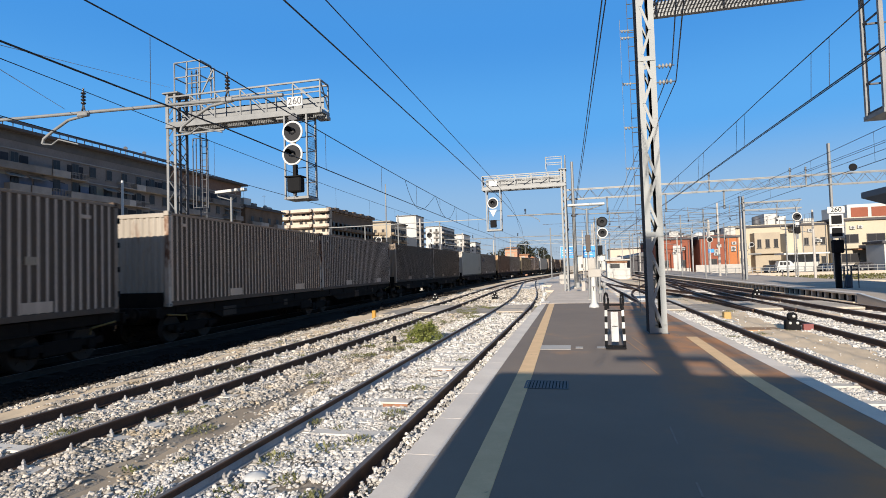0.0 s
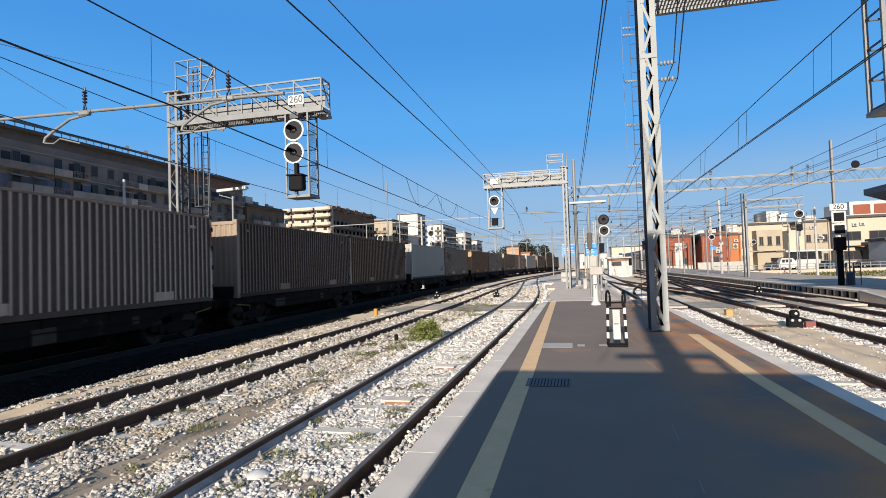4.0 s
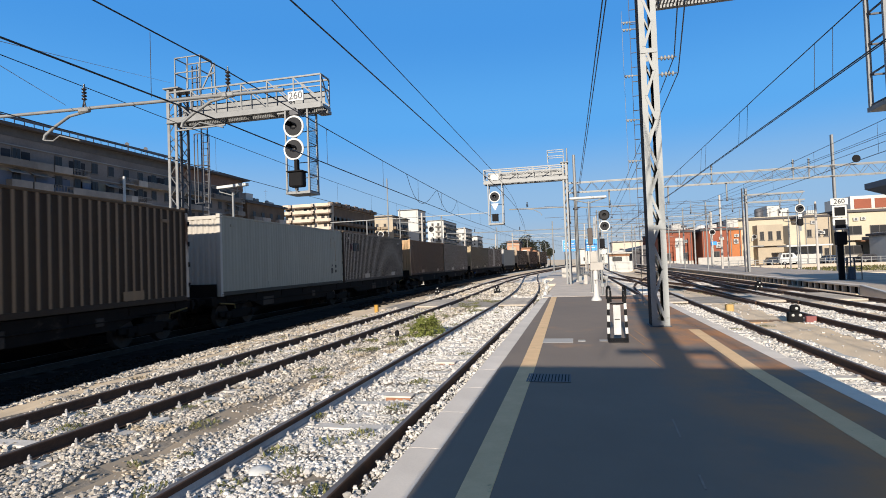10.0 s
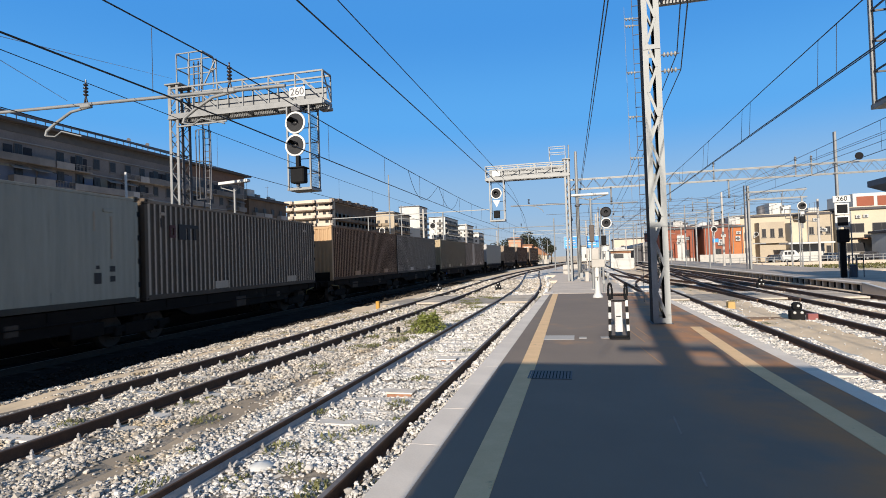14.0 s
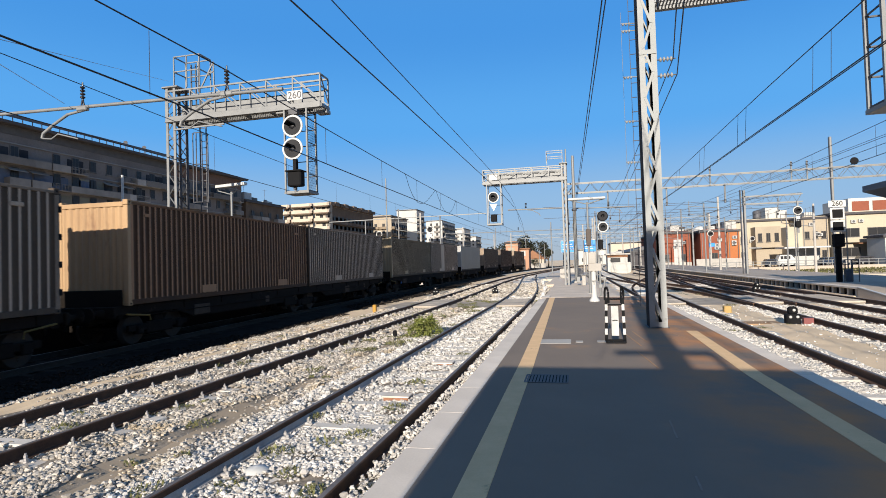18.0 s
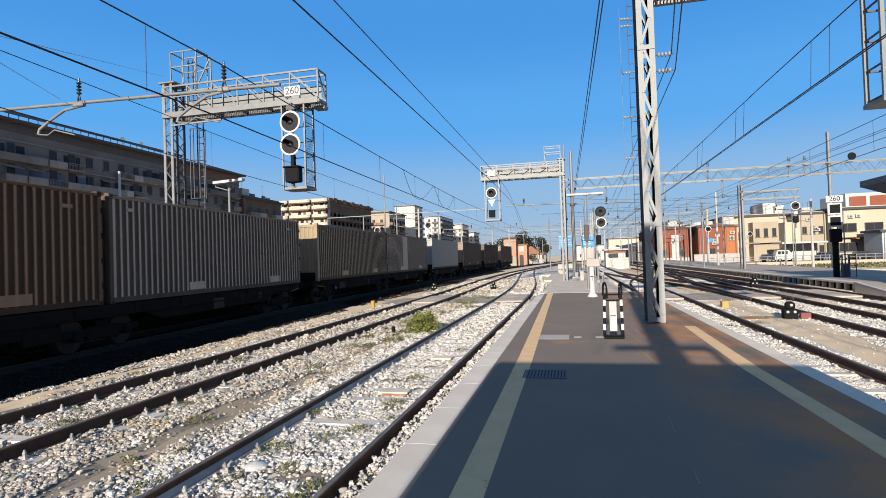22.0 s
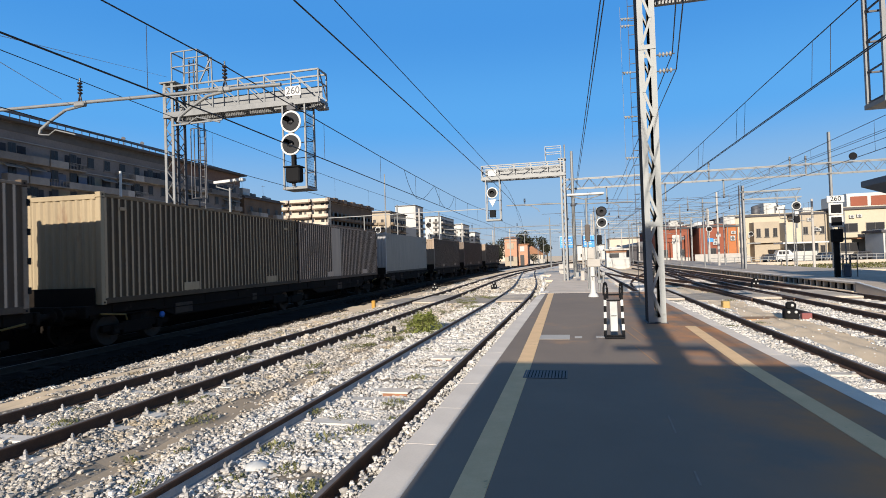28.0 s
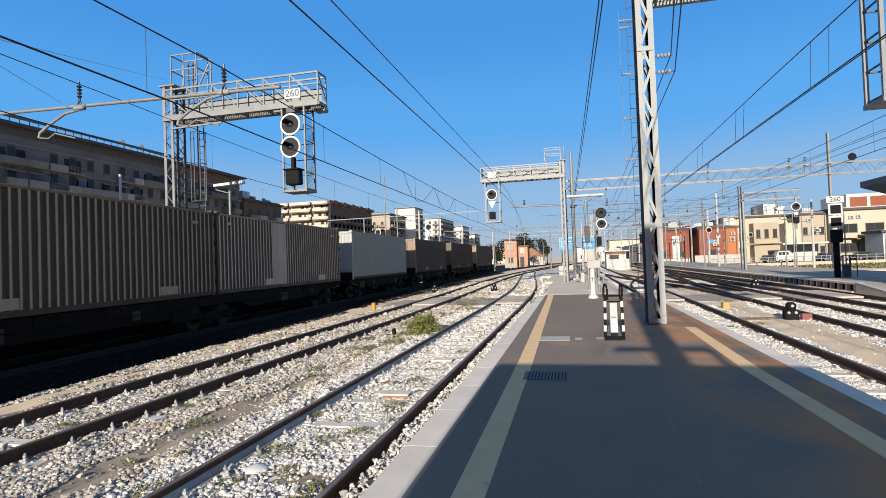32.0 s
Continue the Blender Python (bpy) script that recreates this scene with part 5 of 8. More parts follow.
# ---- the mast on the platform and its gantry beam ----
# darker than the flanges: shade of the mast's sides is painted in
WEB_SHADE = mat("shaded_mast_plate", (0.06, 0.056, 0.053), (0.035, 0.033, 0.032), rough=0.85, scale=2, bump=0.05)
pm = thing("lattice_mast", (1.565, 11.95, 0.55), "tall pale lattice mast standing on the platform, carrying a beam", "mast")
for sx in (-1, 1):
    part("front_flange", Shape().box(sx * 0.058, sx * 0.165, -0.56, -0.544, 0, 8.2), GREY_PAINT, pm, "grey painted front flange")
    part("web", Shape().box(sx * 0.149, sx * 0.163, -0.543, -0.077, 0, 8.2), WEB_SHADE, pm, "side plate darkened for its shade")
    part("rear_flange", Shape().box(sx * 0.07, sx * 0.165, -0.076, -0.06, 0, 8.2), WEB_SHADE, pm)
for yy in (-0.566, -0.054):
    for k in range(16):
        a, b = (-0.085, 0.085) if k % 2 else (0.085, -0.085)
        part("lacing_bar", Shape().bar((a, yy, 0.14 + k * 0.49), (b, yy, 0.63 + k * 0.49), 0.05, 0.01, (0, 1, 0)), GREY_PAINT, pm)
    for z in (0.03, 1.9, 5.4):
        part("tie_plate", Shape().box(-0.16, 0.16, yy - 0.012, yy - 0.006, z, z + 0.09), GREY_PAINT, pm)
part("foot", Shape().box(-0.2, 0.2, -0.58, -0.04, -0.0, 0.012, 0.004), GALV_DARK, pm, "dark steel foot plate")
for zz in (5.25, 4.93):
    arm = part("insulator_arm", Shape().tube([(0.16, -0.6, zz), (0.5, -0.6, zz)], 0.012, 6), GALV_DARK, pm)
    disc = Shape()
    for k in range(4):
        disc.lathe((0.2 + k * 0.065, -0.6, zz), (1, 0, 0), [(0, 0.015), (0.015, 0.05), (0.035, 0.045), (0.05, 0.015)], 12)
    part("insulator", disc, INSUL_W, arm, "string of grey insulator discs")
for zz in (6.24, 6.09, 5.12, 4.2, 3.35):
    arm = part("insulator_arm", Shape().tube([(-0.17, -0.1, zz), (-0.44, -0.1, zz + 0.02)], 0.011, 6), GALV, pm)
    disc = Shape()
    for k in range(3):
        disc.lathe((-0.26 - k * 0.06, -0.1, zz), (-1, 0, 0), [(0, 0.012), (0.012, 0.034), (0.026, 0.03), (0.04, 0.012)], 10)
    part("insulator", disc, INSUL_W, arm, "pale insulator")
part("down_wire", Shape().tube([(-0.44, -0.1, 6.5), (-0.43, -0.1, 2.4)], 0.004, 5), GALV, pm)
part("down_wire", Shape().tube([(-0.29, -0.1, 7.0), (-0.27, -0.1, 0.4)], 0.006, 5), GALV_DARK, pm)
for k in range(22):
    part("step_peg", Shape().tube([(-0.175, -0.1, 0.8 + k * 0.3), (-0.29, -0.1, 0.8 + k * 0.3)], 0.009, 5), GALV_DARK, pm)

pb = thing("signal_gantry", (0, 0, 0), "gantry beam with grating walkway reaching over the tracks", "signal gantry")
for y in (11.35, 12.65):
    part("bottom_girder", Shape().box(1.76, 13.0, y - 0.06, y + 0.06, 7.32, 7.66, 0.012), GALV, pb)
    part("top_chord", Shape().box(1.76, 13.0, y - 0.03, y + 0.03, 8.7, 8.77), GALV, pb)
    for k in range(9):
        part("railing_post", Shape().bar((1.9 + k * 1.35, y, 7.66), (1.9 + k * 1.35, y, 8.7), 0.055), GALV, pb)
grating(pb, 1.8, 12.8, 11.42, 12.58, 7.36, 0.07)
hanging_cage(pb, 5.84, 6.85, 11.9, 12.55, 4.68, 7.32, True)
part("signal_back", Shape().lathe((6.4, 11.65, 6.2), (0, -1, 0), [(0, 0.42), (0.04, 0.42)], 30), WHITE, pb, "white-rimmed round signal target")
part("post", Shape().box(6.02, 6.1, 11.8, 11.9, 4.7, 7.32), WHITE, pb)
part("far_leg", Shape().box(12.6, 13.0, 11.3, 12.7, -0.35, 7.32), GALV, pb)

# ---- the platform canopy behind the camera, which shades the platform ----
cn = thing("platform_canopy", (0, 0, 0), "flat platform canopy on steel columns", "canopy", kind="structure")
CY = 7.33 - 2.85 / math.tan(radians(SUN_UP))
CX = 8.1 * math.tan(radians(SUN_SIDE))
part("roof_slab", Shape().box(-1.07 - CX, 3.15 - CX, -48, CY, 3.25, 3.4, 0.03), CONC, cn)
for y in (CY - 2.5, CY - 10, CY - 18, CY - 26, CY - 34):
    part("column", Shape().tube([(0.6, y, 0.55), (0.6, y, 3.25)], 0.12, 12), GALV_DARK, cn)
# unseen frame, added to cast a post-and-arm shadow across the platform
rear = thing("sign_frame", (0, 0, 0), "unseen post and cross arm placed for their shadow on the platform", "sign frame")
PX = 1.2 - 14.8 * math.tan(radians(SUN_SIDE))
part("post", Shape().box(PX - 0.2, PX + 0.2, -7.5, -7.3, 0.55, 8.4, 0.02), GALV, rear)
part("cross_arm", Shape().box(PX - 0.72, PX + 0.62, -7.45, -7.35, 5.5, 5.62), GALV, rear)
part("side_bar", Shape().box(PX + 0.54, PX + 0.64, -7.45, -7.35, 0.55, 5.5), GALV, rear)

# ---- platform furniture ----
ss = thing("striped_warning_stand", Matrix.Translation((0.62, 9.45, 0.553)) @ Matrix.Diagonal((0.84, 1, 1, 1)), "black and white striped warning stand with hoops", "sign stand")
for sx in (-1, 1):
    for k in range(7):
        a, b = 0.03 + k * 0.1, 0.03 + (k + 1) * 0.1
        lean = [(sx * (0.175 - 0.03 * z), 0, z) for z in (a, b)]
        part("striped_band", Shape().bar(lean[0], lean[1], 0.052, 0.04, (0, 1, 0)), BLACK if k % 2 == 0 else WHITE, ss)
    cx = sx * 0.15
    arc = [(cx + sx * 0.03 * math.cos(t) - sx * 0.004, 0.08 * math.cos(t) - 0.05, 0.80 + 0.11 * math.sin(t)) for t in np.linspace(0, math.pi, 11)]
    part("hoop", Shape().tube([(cx + sx * 0.026, 0.03, 0.7)] + arc + [(cx - sx * 0.034, -0.13, 0.66)], 0.02, 8), BLACK, ss, "black rubber-covered hoop")
part("cross_bar", Shape().tube([(-0.155, 0, 0.715), (0.155, 0, 0.715)], 0.016, 6), BLACK, ss)
part("cross_bar", Shape().tube([(-0.155, 0, 0.62), (0.155, 0, 0.62)], 0.012, 6), BLACK, ss)
part("panel", Shape().box(-0.07, 0.07, -0.015, 0.015, 0.11, 0.6, 0.006), WHITE, ss, "plain white panel")
part("panel_bar", Shape().box(-0.05, 0.05, -0.02, -0.0155, 0.36, 0.372), BLACK, ss)
for y in (-0.12, 0.12):
    part("foot_bar", Shape().tube([(-0.18, y, 0.02), (0.18, y, 0.02)], 0.018, 6), BLACK, ss)
for sx in (-0.175, 0.175):
    part("side_foot", Shape().tube([(sx, -0.12, 0.02), (sx, 0, 0.05), (sx, 0.12, 0.02)], 0.018, 6), BLACK, ss)

tp = thing("marker_post", (0.6, 18.6, 0.553), "white concrete marker post with a black letter T", "marker post")
part("shaft", Shape().lathe((0, 0, 0), (0, 0, 1), [(0, 0.17), (0.05, 0.16), (0.14, 0.095), (0.3, 0.085), (1.0, 0.078)], 14), WHITE, tp)
part("cap_box", Shape().box(-0.16, 0.26, -0.1, 0.1, 0.98, 1.24, 0.02), CONC, tp, "pale junction box")
part("top_box", Shape().box(-0.15, 0.08, -0.1, 0.1, 1.24, 1.6, 0.02), CONC, tp)
text_on(tp, "T", (0.0, -0.09, 0.6), 0.2, BLACK, "letter")

gr = thing("drain_grate", (-0.36, 6.55, 0.552), "dark metal drain grate set in the platform", "drain")
sh = Shape().box(-0.25, 0.25, -0.22, -0.20, 0, 0.006).box(-0.25, 0.25, 0.20, 0.22, 0, 0.006).box(-0.25, -0.23, -0.2, 0.2, 0, 0.006).box(0.23, 0.25, -0.2, 0.2, 0, 0.006)
part("rim", sh, GALV_DARK, gr)
# no opening here: a flat black sheet gives the drain its shade
part("pit", Shape().box(-0.23, 0.23, -0.2, 0.2, -0.002, 0.001), BLACK, gr, "black sheet standing for the shade under the slats")
for k in range(12):
    part("slat", Shape().box(-0.225 + k * 0.038, -0.2 + k * 0.038, -0.2, 0.2, 0.0012, 0.005), GALV_DARK, gr)
SCUFF = mat("pale_scuff", (0.34, 0.29, 0.25), (0.24, 0.19, 0.16), rough=0.9, scale=9, fine=90)
solid("concrete_patch", Shape().box(-0.6, -0.1, 9.3, 9.8, 0.5505, 0.556, 0.002), CONC, "pale concrete cover plate in the platform", "cover plate")
for a, b in (((0.74, 4.98), (0.72, 4.5)), ((0.7, 3.75), (0.69, 3.52))):
    solid("paint_scratch", Shape().bar((*a, 0.5515), (*b, 0.5515), 0.014, 0.002), SCUFF, "thin pale scratch in the platform asphalt", "scratch")
RUBBED = mat("rubbed_rust_scratch", (0.50, 0.30, 0.17), (0.38, 0.22, 0.12), rough=0.9, scale=9, fine=90)
for a, b in (((0.98, 9.1), (0.86, 10.6)), ((1.12, 9.5), (1.02, 10.9)), ((1.62, 9.6), (1.5, 10.4)), ((1.8, 9.9), (1.66, 10.8)), ((0.86, 8.6), (0.98, 7.3)), ((1.95, 10.4), (1.85, 11.4)), ((2.2, 11.2), (2.1, 12.6))):
    solid("paint_scratch", Shape().bar((*a, 0.5515), (*b, 0.5515), 0.016, 0.002), RUBBED, "thin rust-coloured scratch in the platform asphalt", "scratch")
for x0, x1, y in ((-0.02, 0.1, 9.55), (0.33, 0.62, 9.58)):
    solid("paint_mark", Shape().box(x0, x1, y - 0.1, y + 0.1, 0.5505, 0.554), CONC, "worn white paint mark on the platform", "paint mark")


# ---- overhead wires ----
def wire(name, a, b, r, label, sag=0.0, n=2, parent=None, group="overhead wires"):
    pts = []
    for k in range(n + 1):
        u = k / n
        p = Vector(a).lerp(Vector(b), u)
        pts.append((p.x, p.y, p.z - 4 * sag * u * (1 - u)))
    sh = Shape().tube(pts, r, 6)
    if parent:
        return part(name, sh, WIRE, parent)
    return solid(name, sh, WIRE, label, "wire", group=group)


def catenary(line, label, y0, y1, contact=5.3, carrier=6.5, x_shift=0.0, spans=(), r=0.011, drops=True, sag=0.5, over=0.0, dip=0.0, twin=None):
    """Contact wire and carrier with droppers, over a track line from y0 to y1."""
    ys, xs = line
    ob = thing("overhead_wire", (0, 0, 0), label, "overhead wire", "overhead wires")
    cuts = [y0, *spans, y1]
    con, car, dr = [], [], []
    for a, b in zip(cuts[:-1], cuts[1:]):
        n = max(2, int((b - a) / 5))
        for k in range(n):
            y = a + (b - a) * k / n
            x = float(np.interp(y, ys, xs)) + x_shift
            u = (y - a) / (b - a)
            z = carrier - 4 * (sag if a > 0 else 0) * u * (1 - u)
            con.append((x, y, contact - 4 * (dip if a > 0 else 0) * u * (1 - u)))
            car.append((x + over, y, z))
            if k and drops:
                dr.append([(x + over, y, z), con[-1]])
    if twin:
        dr = []
        y = twin[0]
        while y < 70:
            for yy in (y - 0.42, y + 0.42):
                hi = Vector([float(np.interp(yy, [q[1] for q in car], [q[i] for q in car])) for i in range(3)])
                lo = Vector([float(np.interp(yy - 0.14, [q[1] for q in con], [q[i] for q in con])) for i in range(3)])
                dr.append([hi, lo])
            y += twin[1]
        part("contact_wire", Shape().tube([(x + 0.05, y, z) for x, y, z in con], r * 0.8, 6), WIRE, ob)
    part("contact_wire", Shape().tube(con, r, 6), WIRE, ob)
    part("carrier_wire", Shape().tube(car, r * 0.9, 6), WIRE, ob)
    for ends in dr:
        part("dropper", Shape().tube(ends, r * 0.45, 4, False), WIRE, ob)
    return ob


catenary(LINES["second_track"], "dark overhead wires above the second track", -14, 190, 5.28, 6.5, -0.6, (10.75, 52, 98, 144), 0.016, sag=0.38, dip=0.16)
catenary(LINES["platform_track"], "dark overhead wires above the platform track", -14, 76, 5.2, 6.25, -0.33, (20, 41), 0.0115, drops=False, sag=0.02, over=-0.42)
catenary(LINES["right_track"], "dark overhead wires along the platform", -14, 165, 5.2, 6.2, 1.08, (16, 60, 104), 0.0125, sag=0.06, over=0.1, twin=(6.8, 5.5))
catenary(LINES["far_platform_track"], "dark overhead wires above the far platform track", -14, 165, 5.28, 6.42, 0.0, (17, 60, 104), 0.012, sag=0.12)
for x, z in ((12.15, 6.55), (12.15, 6.28), (14.0, 7.3)):
    wire("feeder_wire", (x, -14, z), (x + 0.4, 52, z + 0.35), 0.011, "thin feeder wire over the far platform", 0.25, 8)
# slack jumper wires that hang from the carrier
for pts in ([(24.3, 6.15), (25.2, 5.4), (27.4, 5.12), (30.0, 6.12)], [(30.1, 6.1), (31.4, 5.35), (33.4, 5.12), (35.4, 6.1)]):
    ky = np.array([p[0] for p in pts])
    line_pts = [(-7.5, y, float(np.polyval(np.polyfit(ky, [p[1] for p in pts], 3), y))) for y in np.linspace(ky[0], ky[-1], 12)]
    solid("jumper_wire", Shape().tube(line_pts, 0.011, 5), WIRE, "slack jumper wire hanging between carrier and contact wire", "wire", group="overhead wires")
catenary((TRAIN_Y, TRAIN_X), "thin overhead wires above the goods track", -20, 230, 5.35, 6.54, 2.36, (10.75, 60, 110, 160), 0.011, sag=0.1)
wire("feeder_wire", (1.02, -14, 7.2), (0.2, 60, 7.2), 0.014, "twin feeder wire above the platform", 0.05, 8)
wire("feeder_wire", (1.10, -14, 7.25), (0.28, 60, 7.25), 0.014, "twin feeder wire above the platform", 0.05, 8)
wire("feeder_wire", (-0.73, -8, 5.9), (2.02, 11.35, 5.80), 0.010, "thin feeder wire tied to the platform mast")
wire("feeder_wire", (2.02, 11.35, 5.80), (3.4, 60, 6.2), 0.010, "thin feeder wire tied to the platform mast", 0.3, 6)
wire("feeder_wire", (-0.65, -8, 5.55), (2.08, 11.35, 5.48), 0.010, "thin feeder wire tied to the platform mast")
wire("feeder_wire", (2.08, 11.35, 5.48), (3.6, 60, 5.9), 0.010, "thin feeder wire tied to the platform mast", 0.3, 6)

for a, b in (((-9.34, 8.0, 6.09), (-17.9, 21.5, 10.75)), ((-8.98, 7.0, 5.39), (-11.95, 10.75, 6.13))):
    stay = Vector(a) + (Vector(a) - Vector(b)) * 0.8
    solid("stay_wire", Shape().tube([stay, b], 0.006, 5), INSUL_W, "thin pale stay wire tied to the gantry", "wire", group="overhead wires")
wire("dropper_wire", (-7.63, 8.65, 5.26), (-7.63, 8.65, 6.5), 0.006, "thin dropper between carrier and contact wire")

# the cross tube with its insulators and steady arms
def cross_arm(y, x0, x1, z, drops, label):
    """A smaller bracket tube with insulators, farther along the line."""
    ob = thing("overhead_bracket", (0, 0, 0), label, "overhead bracket", "overhead brackets")
    part("cross_tube", Shape().tube([(x0, y, z), (x1, y, z - 0.05)], 0.05, 8), GALV, ob)
    for x in drops:
        ins = Shape()
        for k in range(4):
            ins.lathe((x, y, z + 0.1 + k * 0.1), (0, 0, 1), [(0, 0.03), (0.03, 0.09), (0.05, 0.085), (0.08, 0.03)], 10)
        part("insulator", ins, INSUL, ob)
        part("steady_arm", Shape().tube([(x, y, z - 0.05), (x + 0.5, y, z - 0.12), (x + 1.0, y, z - 0.4), (x + 1.1, y, z - 0.6)], 0.03, 6), GALV, ob)
    return ob


cross_arm(42.6, -4.9, -0.6, 5.95, (-3.5,), "dark bracket tube fixed to the far gantry")
cross_arm(51.5, 0.2, 5.4, 6.6, (3.2,), "bracket tube fixed to a lattice mast")
cross_arm(72.0, -16.0, -1.5, 5.9, (-13, -7), "distant bracket tube over the tracks")
cb = thing("overhead_bracket", (0, 0, 0), "pale tube bracket carrying overhead wires on insulators", "overhead bracket")
part("mast", Shape().box(-18.6, -18.3, 10.6, 10.9, -0.5, 8.4, 0.03), GALV, cb)
part("cross_tube", Shape().tube([(-18.4, 10.75, 6.15), (-6.06, 10.75, 5.87)], 0.04, 10), GALV, cb)
for x, ze in ((-11.4, 5.95), (-7.44, 5.9)):
    st = Shape()
    for k in range(4):
        st.lathe((x, 10.75, ze + 0.24 + k * 0.08), (0, 0, 1), [(0, 0.022), (0.025, 0.058), (0.045, 0.055), (0.068, 0.022)], 14)
    st.tube([(x - 0.06, 10.75, ze), (x, 10.75, ze + 0.24)], 0.02, 6).tube([(x + 0.06, 10.75, ze), (x, 10.75, ze + 0.24)], 0.02, 6).tube([(x, 10.75, ze + 0.55), (x, 10.75, ze + 0.64)], 0.02, 6)
    part("insulator", st, INSUL, cb, "brown ribbed insulator")
    part("clamp", Shape().box(x - 0.15, x + 0.15, 10.69, 10.81, ze - 0.055, ze + 0.055, 0.02), GALV, cb)
    xr = x - 1.2
    part("steady_arm", Shape().tube([(x + 0.1, 10.75, ze - 0.03), (x - 0.45, 10.75, ze - 0.1), (x - 0.9, 10.75, ze - 0.32), (xr, 10.75, ze - 0.5), (xr - 0.04, 10.75, ze - 0.62)], 0.035, 8), GALV, cb, "curved steady arm")
    part("registration_arm", Shape().tube([(xr - 0.04, 10.75, ze - 0.62), (xr + 0.25, 10.75, ze - 0.66), (xr + 0.45, 10.75, ze - 0.55), (xr + 1.05, 10.75, ze - 0.72)], 0.018, 6), GALV, cb)


# ---- posts, signals and poles beyond the platform end ----
def round_post(name, x, y, z0, z1, r0, r1, label, group="", material=None):
    ob = thing(name, (x, y, z0), label, "pole", group)
    part("shaft", Shape().tube([(0, 0, 0), (0, 0, z1 - z0)], r0, 12, True, r1), material or GALV, ob)
    part("foot", Shape().box(-r0 * 2.2, r0 * 2.2, -r0 * 2.2, r0 * 2.2, -0.1, 0.06, 0.01), CONC, ob)
    return ob


p = round_post("signal_post", 1.55, 36.0, 0.05, 4.9, 0.07, 0.06, "slim post with two round signal heads")
signal_head(p, 0.28, -0.2, 4.57, 0.33, 0.25, BLACK)
signal_head(p, 0.28, -0.2, 3.88, 0.33, 0.25)
part("lamp_box", Shape().box(-0.05, 0.25, -0.15, 0.15, 2.5, 3.1, 0.03), BLACK, p)
part("white_box", Shape().box(-0.05, 0.3, -0.12, 0.12, 2.1, 2.4, 0.02), WHITE, p)
p = round_post("lamp_post", 0.78, 30.4, 0.05, 5.0, 0.06, 0.05, "grey platform lamp post with a long pale lamp")
part("arm", Shape().tube([(-0.9, 0, 5.1), (0, 0, 4.85), (0.9, 0, 5.1)], 0.03, 8), GALV, p)
part("lamp_housing", Shape().box(-1.0, 0.95, -0.18, 0.18, 5.08, 5.2, 0.04), WHITE, p, "long pale lamp housing")
part("brown_box", Shape().box(-0.12, 0.14, -0.15, 0.15, 2.6, 3.5, 0.03), mat("rusty_cabinet", (0.10, 0.08, 0.068), rough=0.7), p, "rusty brown cabinet")
lp = thing("catenary_mast", (0, 0, 0), "thick pale tubular mast with cables beyond the platform end", "mast")
part("shaft", Shape().tube([(0.15, 46.8, 0.0), (0.15, 46.8, 10.6)], 0.17, 14, True, 0.11), GALV, lp)
for k in range(3):
    part("cable", Shape().tube([(0.02 + 0.12 * k, 46.6, 8.0 - k), (0.05 + 0.1 * k, 46.6, 4.0), (0.1 + 0.08 * k, 46.55, 0.1)], 0.02, 5), WIRE, lp)
part("clamp", Shape().lathe((0.15, 46.8, 6.0), (0, 0, 1), [(0, 0.18), (0.02, 0.22), (0.16, 0.22), (0.18, 0.18)], 14), GALV_DARK, lp)
part("foot", Shape().box(-0.15, 0.45, 46.5, 47.1, -0.1, 0.14, 0.03), CONC, lp)
for dx in (-0.55,):
    part("tall_rod", Shape().tube([(0.15 + dx, 46.8, 0), (0.15 + dx, 46.8, 11.2)], 0.06, 8), GALV, lp)
for x0, x1, lbl in ((-1.35, 0.28, "pale"), (1.05, 2.3, "dark")):
    bs = thing("blue_sign", (0, 0, 0), "blue station sign board on two posts", "sign")
    part("panel", Shape().box(x0, x1, 61.5, 61.58, 2.75, 4.0, 0.02), BLUE, bs)
    part("panel_rim", Shape().box(x0 - 0.03, x1 + 0.03, 61.58, 61.62, 2.7, 4.05), WHITE, bs)
    part("post", Shape().tube([(x0 + 0.2, 61.6, -0.1), (x0 + 0.2, 61.6, 2.8)], 0.05, 8), GALV, bs)
    part("post", Shape().tube([(x1 - 0.2, 61.6, -0.1), (x1 - 0.2, 61.6, 2.8)], 0.05, 8), GALV, bs)
    for k in range(3):
        part("lettering_bar", Shape().box(x0 + 0.15, x1 - 0.25 - 0.1 * k, 61.48, 61.499, 3.05 + k * 0.26, 3.13 + k * 0.26), WHITE, bs)


# ---- buildings ----
WALL_TAN = mat("tan_render", (0.45, 0.38, 0.285), (0.35, 0.295, 0.225), rough=0.9, scale=0.25, fine=4, bump=0.08, dirt=(0.28, 0.23, 0.17))
WALL_BROWN = mat("brown_grey_render", (0.222, 0.202, 0.19), (0.138, 0.128, 0.123), rough=0.9, scale=0.15, fine=3, bump=0.1, dirt=(0.14, 0.12, 0.11), dirt_at=0.6)
WALL_CREAM = mat("cream_render", (0.60, 0.51, 0.415), (0.50, 0.42, 0.335), rough=0.9, scale=0.2, fine=3, bump=0.08, dirt=(0.42, 0.35, 0.26))
WALL_WHITE = mat("white_render", (0.56, 0.55, 0.52), (0.47, 0.46, 0.43), rough=0.9, scale=0.2, fine=3, bump=0.05, dirt=(0.5, 0.48, 0.44))
WALL_YELLOW = mat("yellow_render", (0.53, 0.46, 0.345), (0.45, 0.39, 0.295), rough=0.9, scale=0.2, fine=3, bump=0.08, dirt=(0.48, 0.38, 0.25))
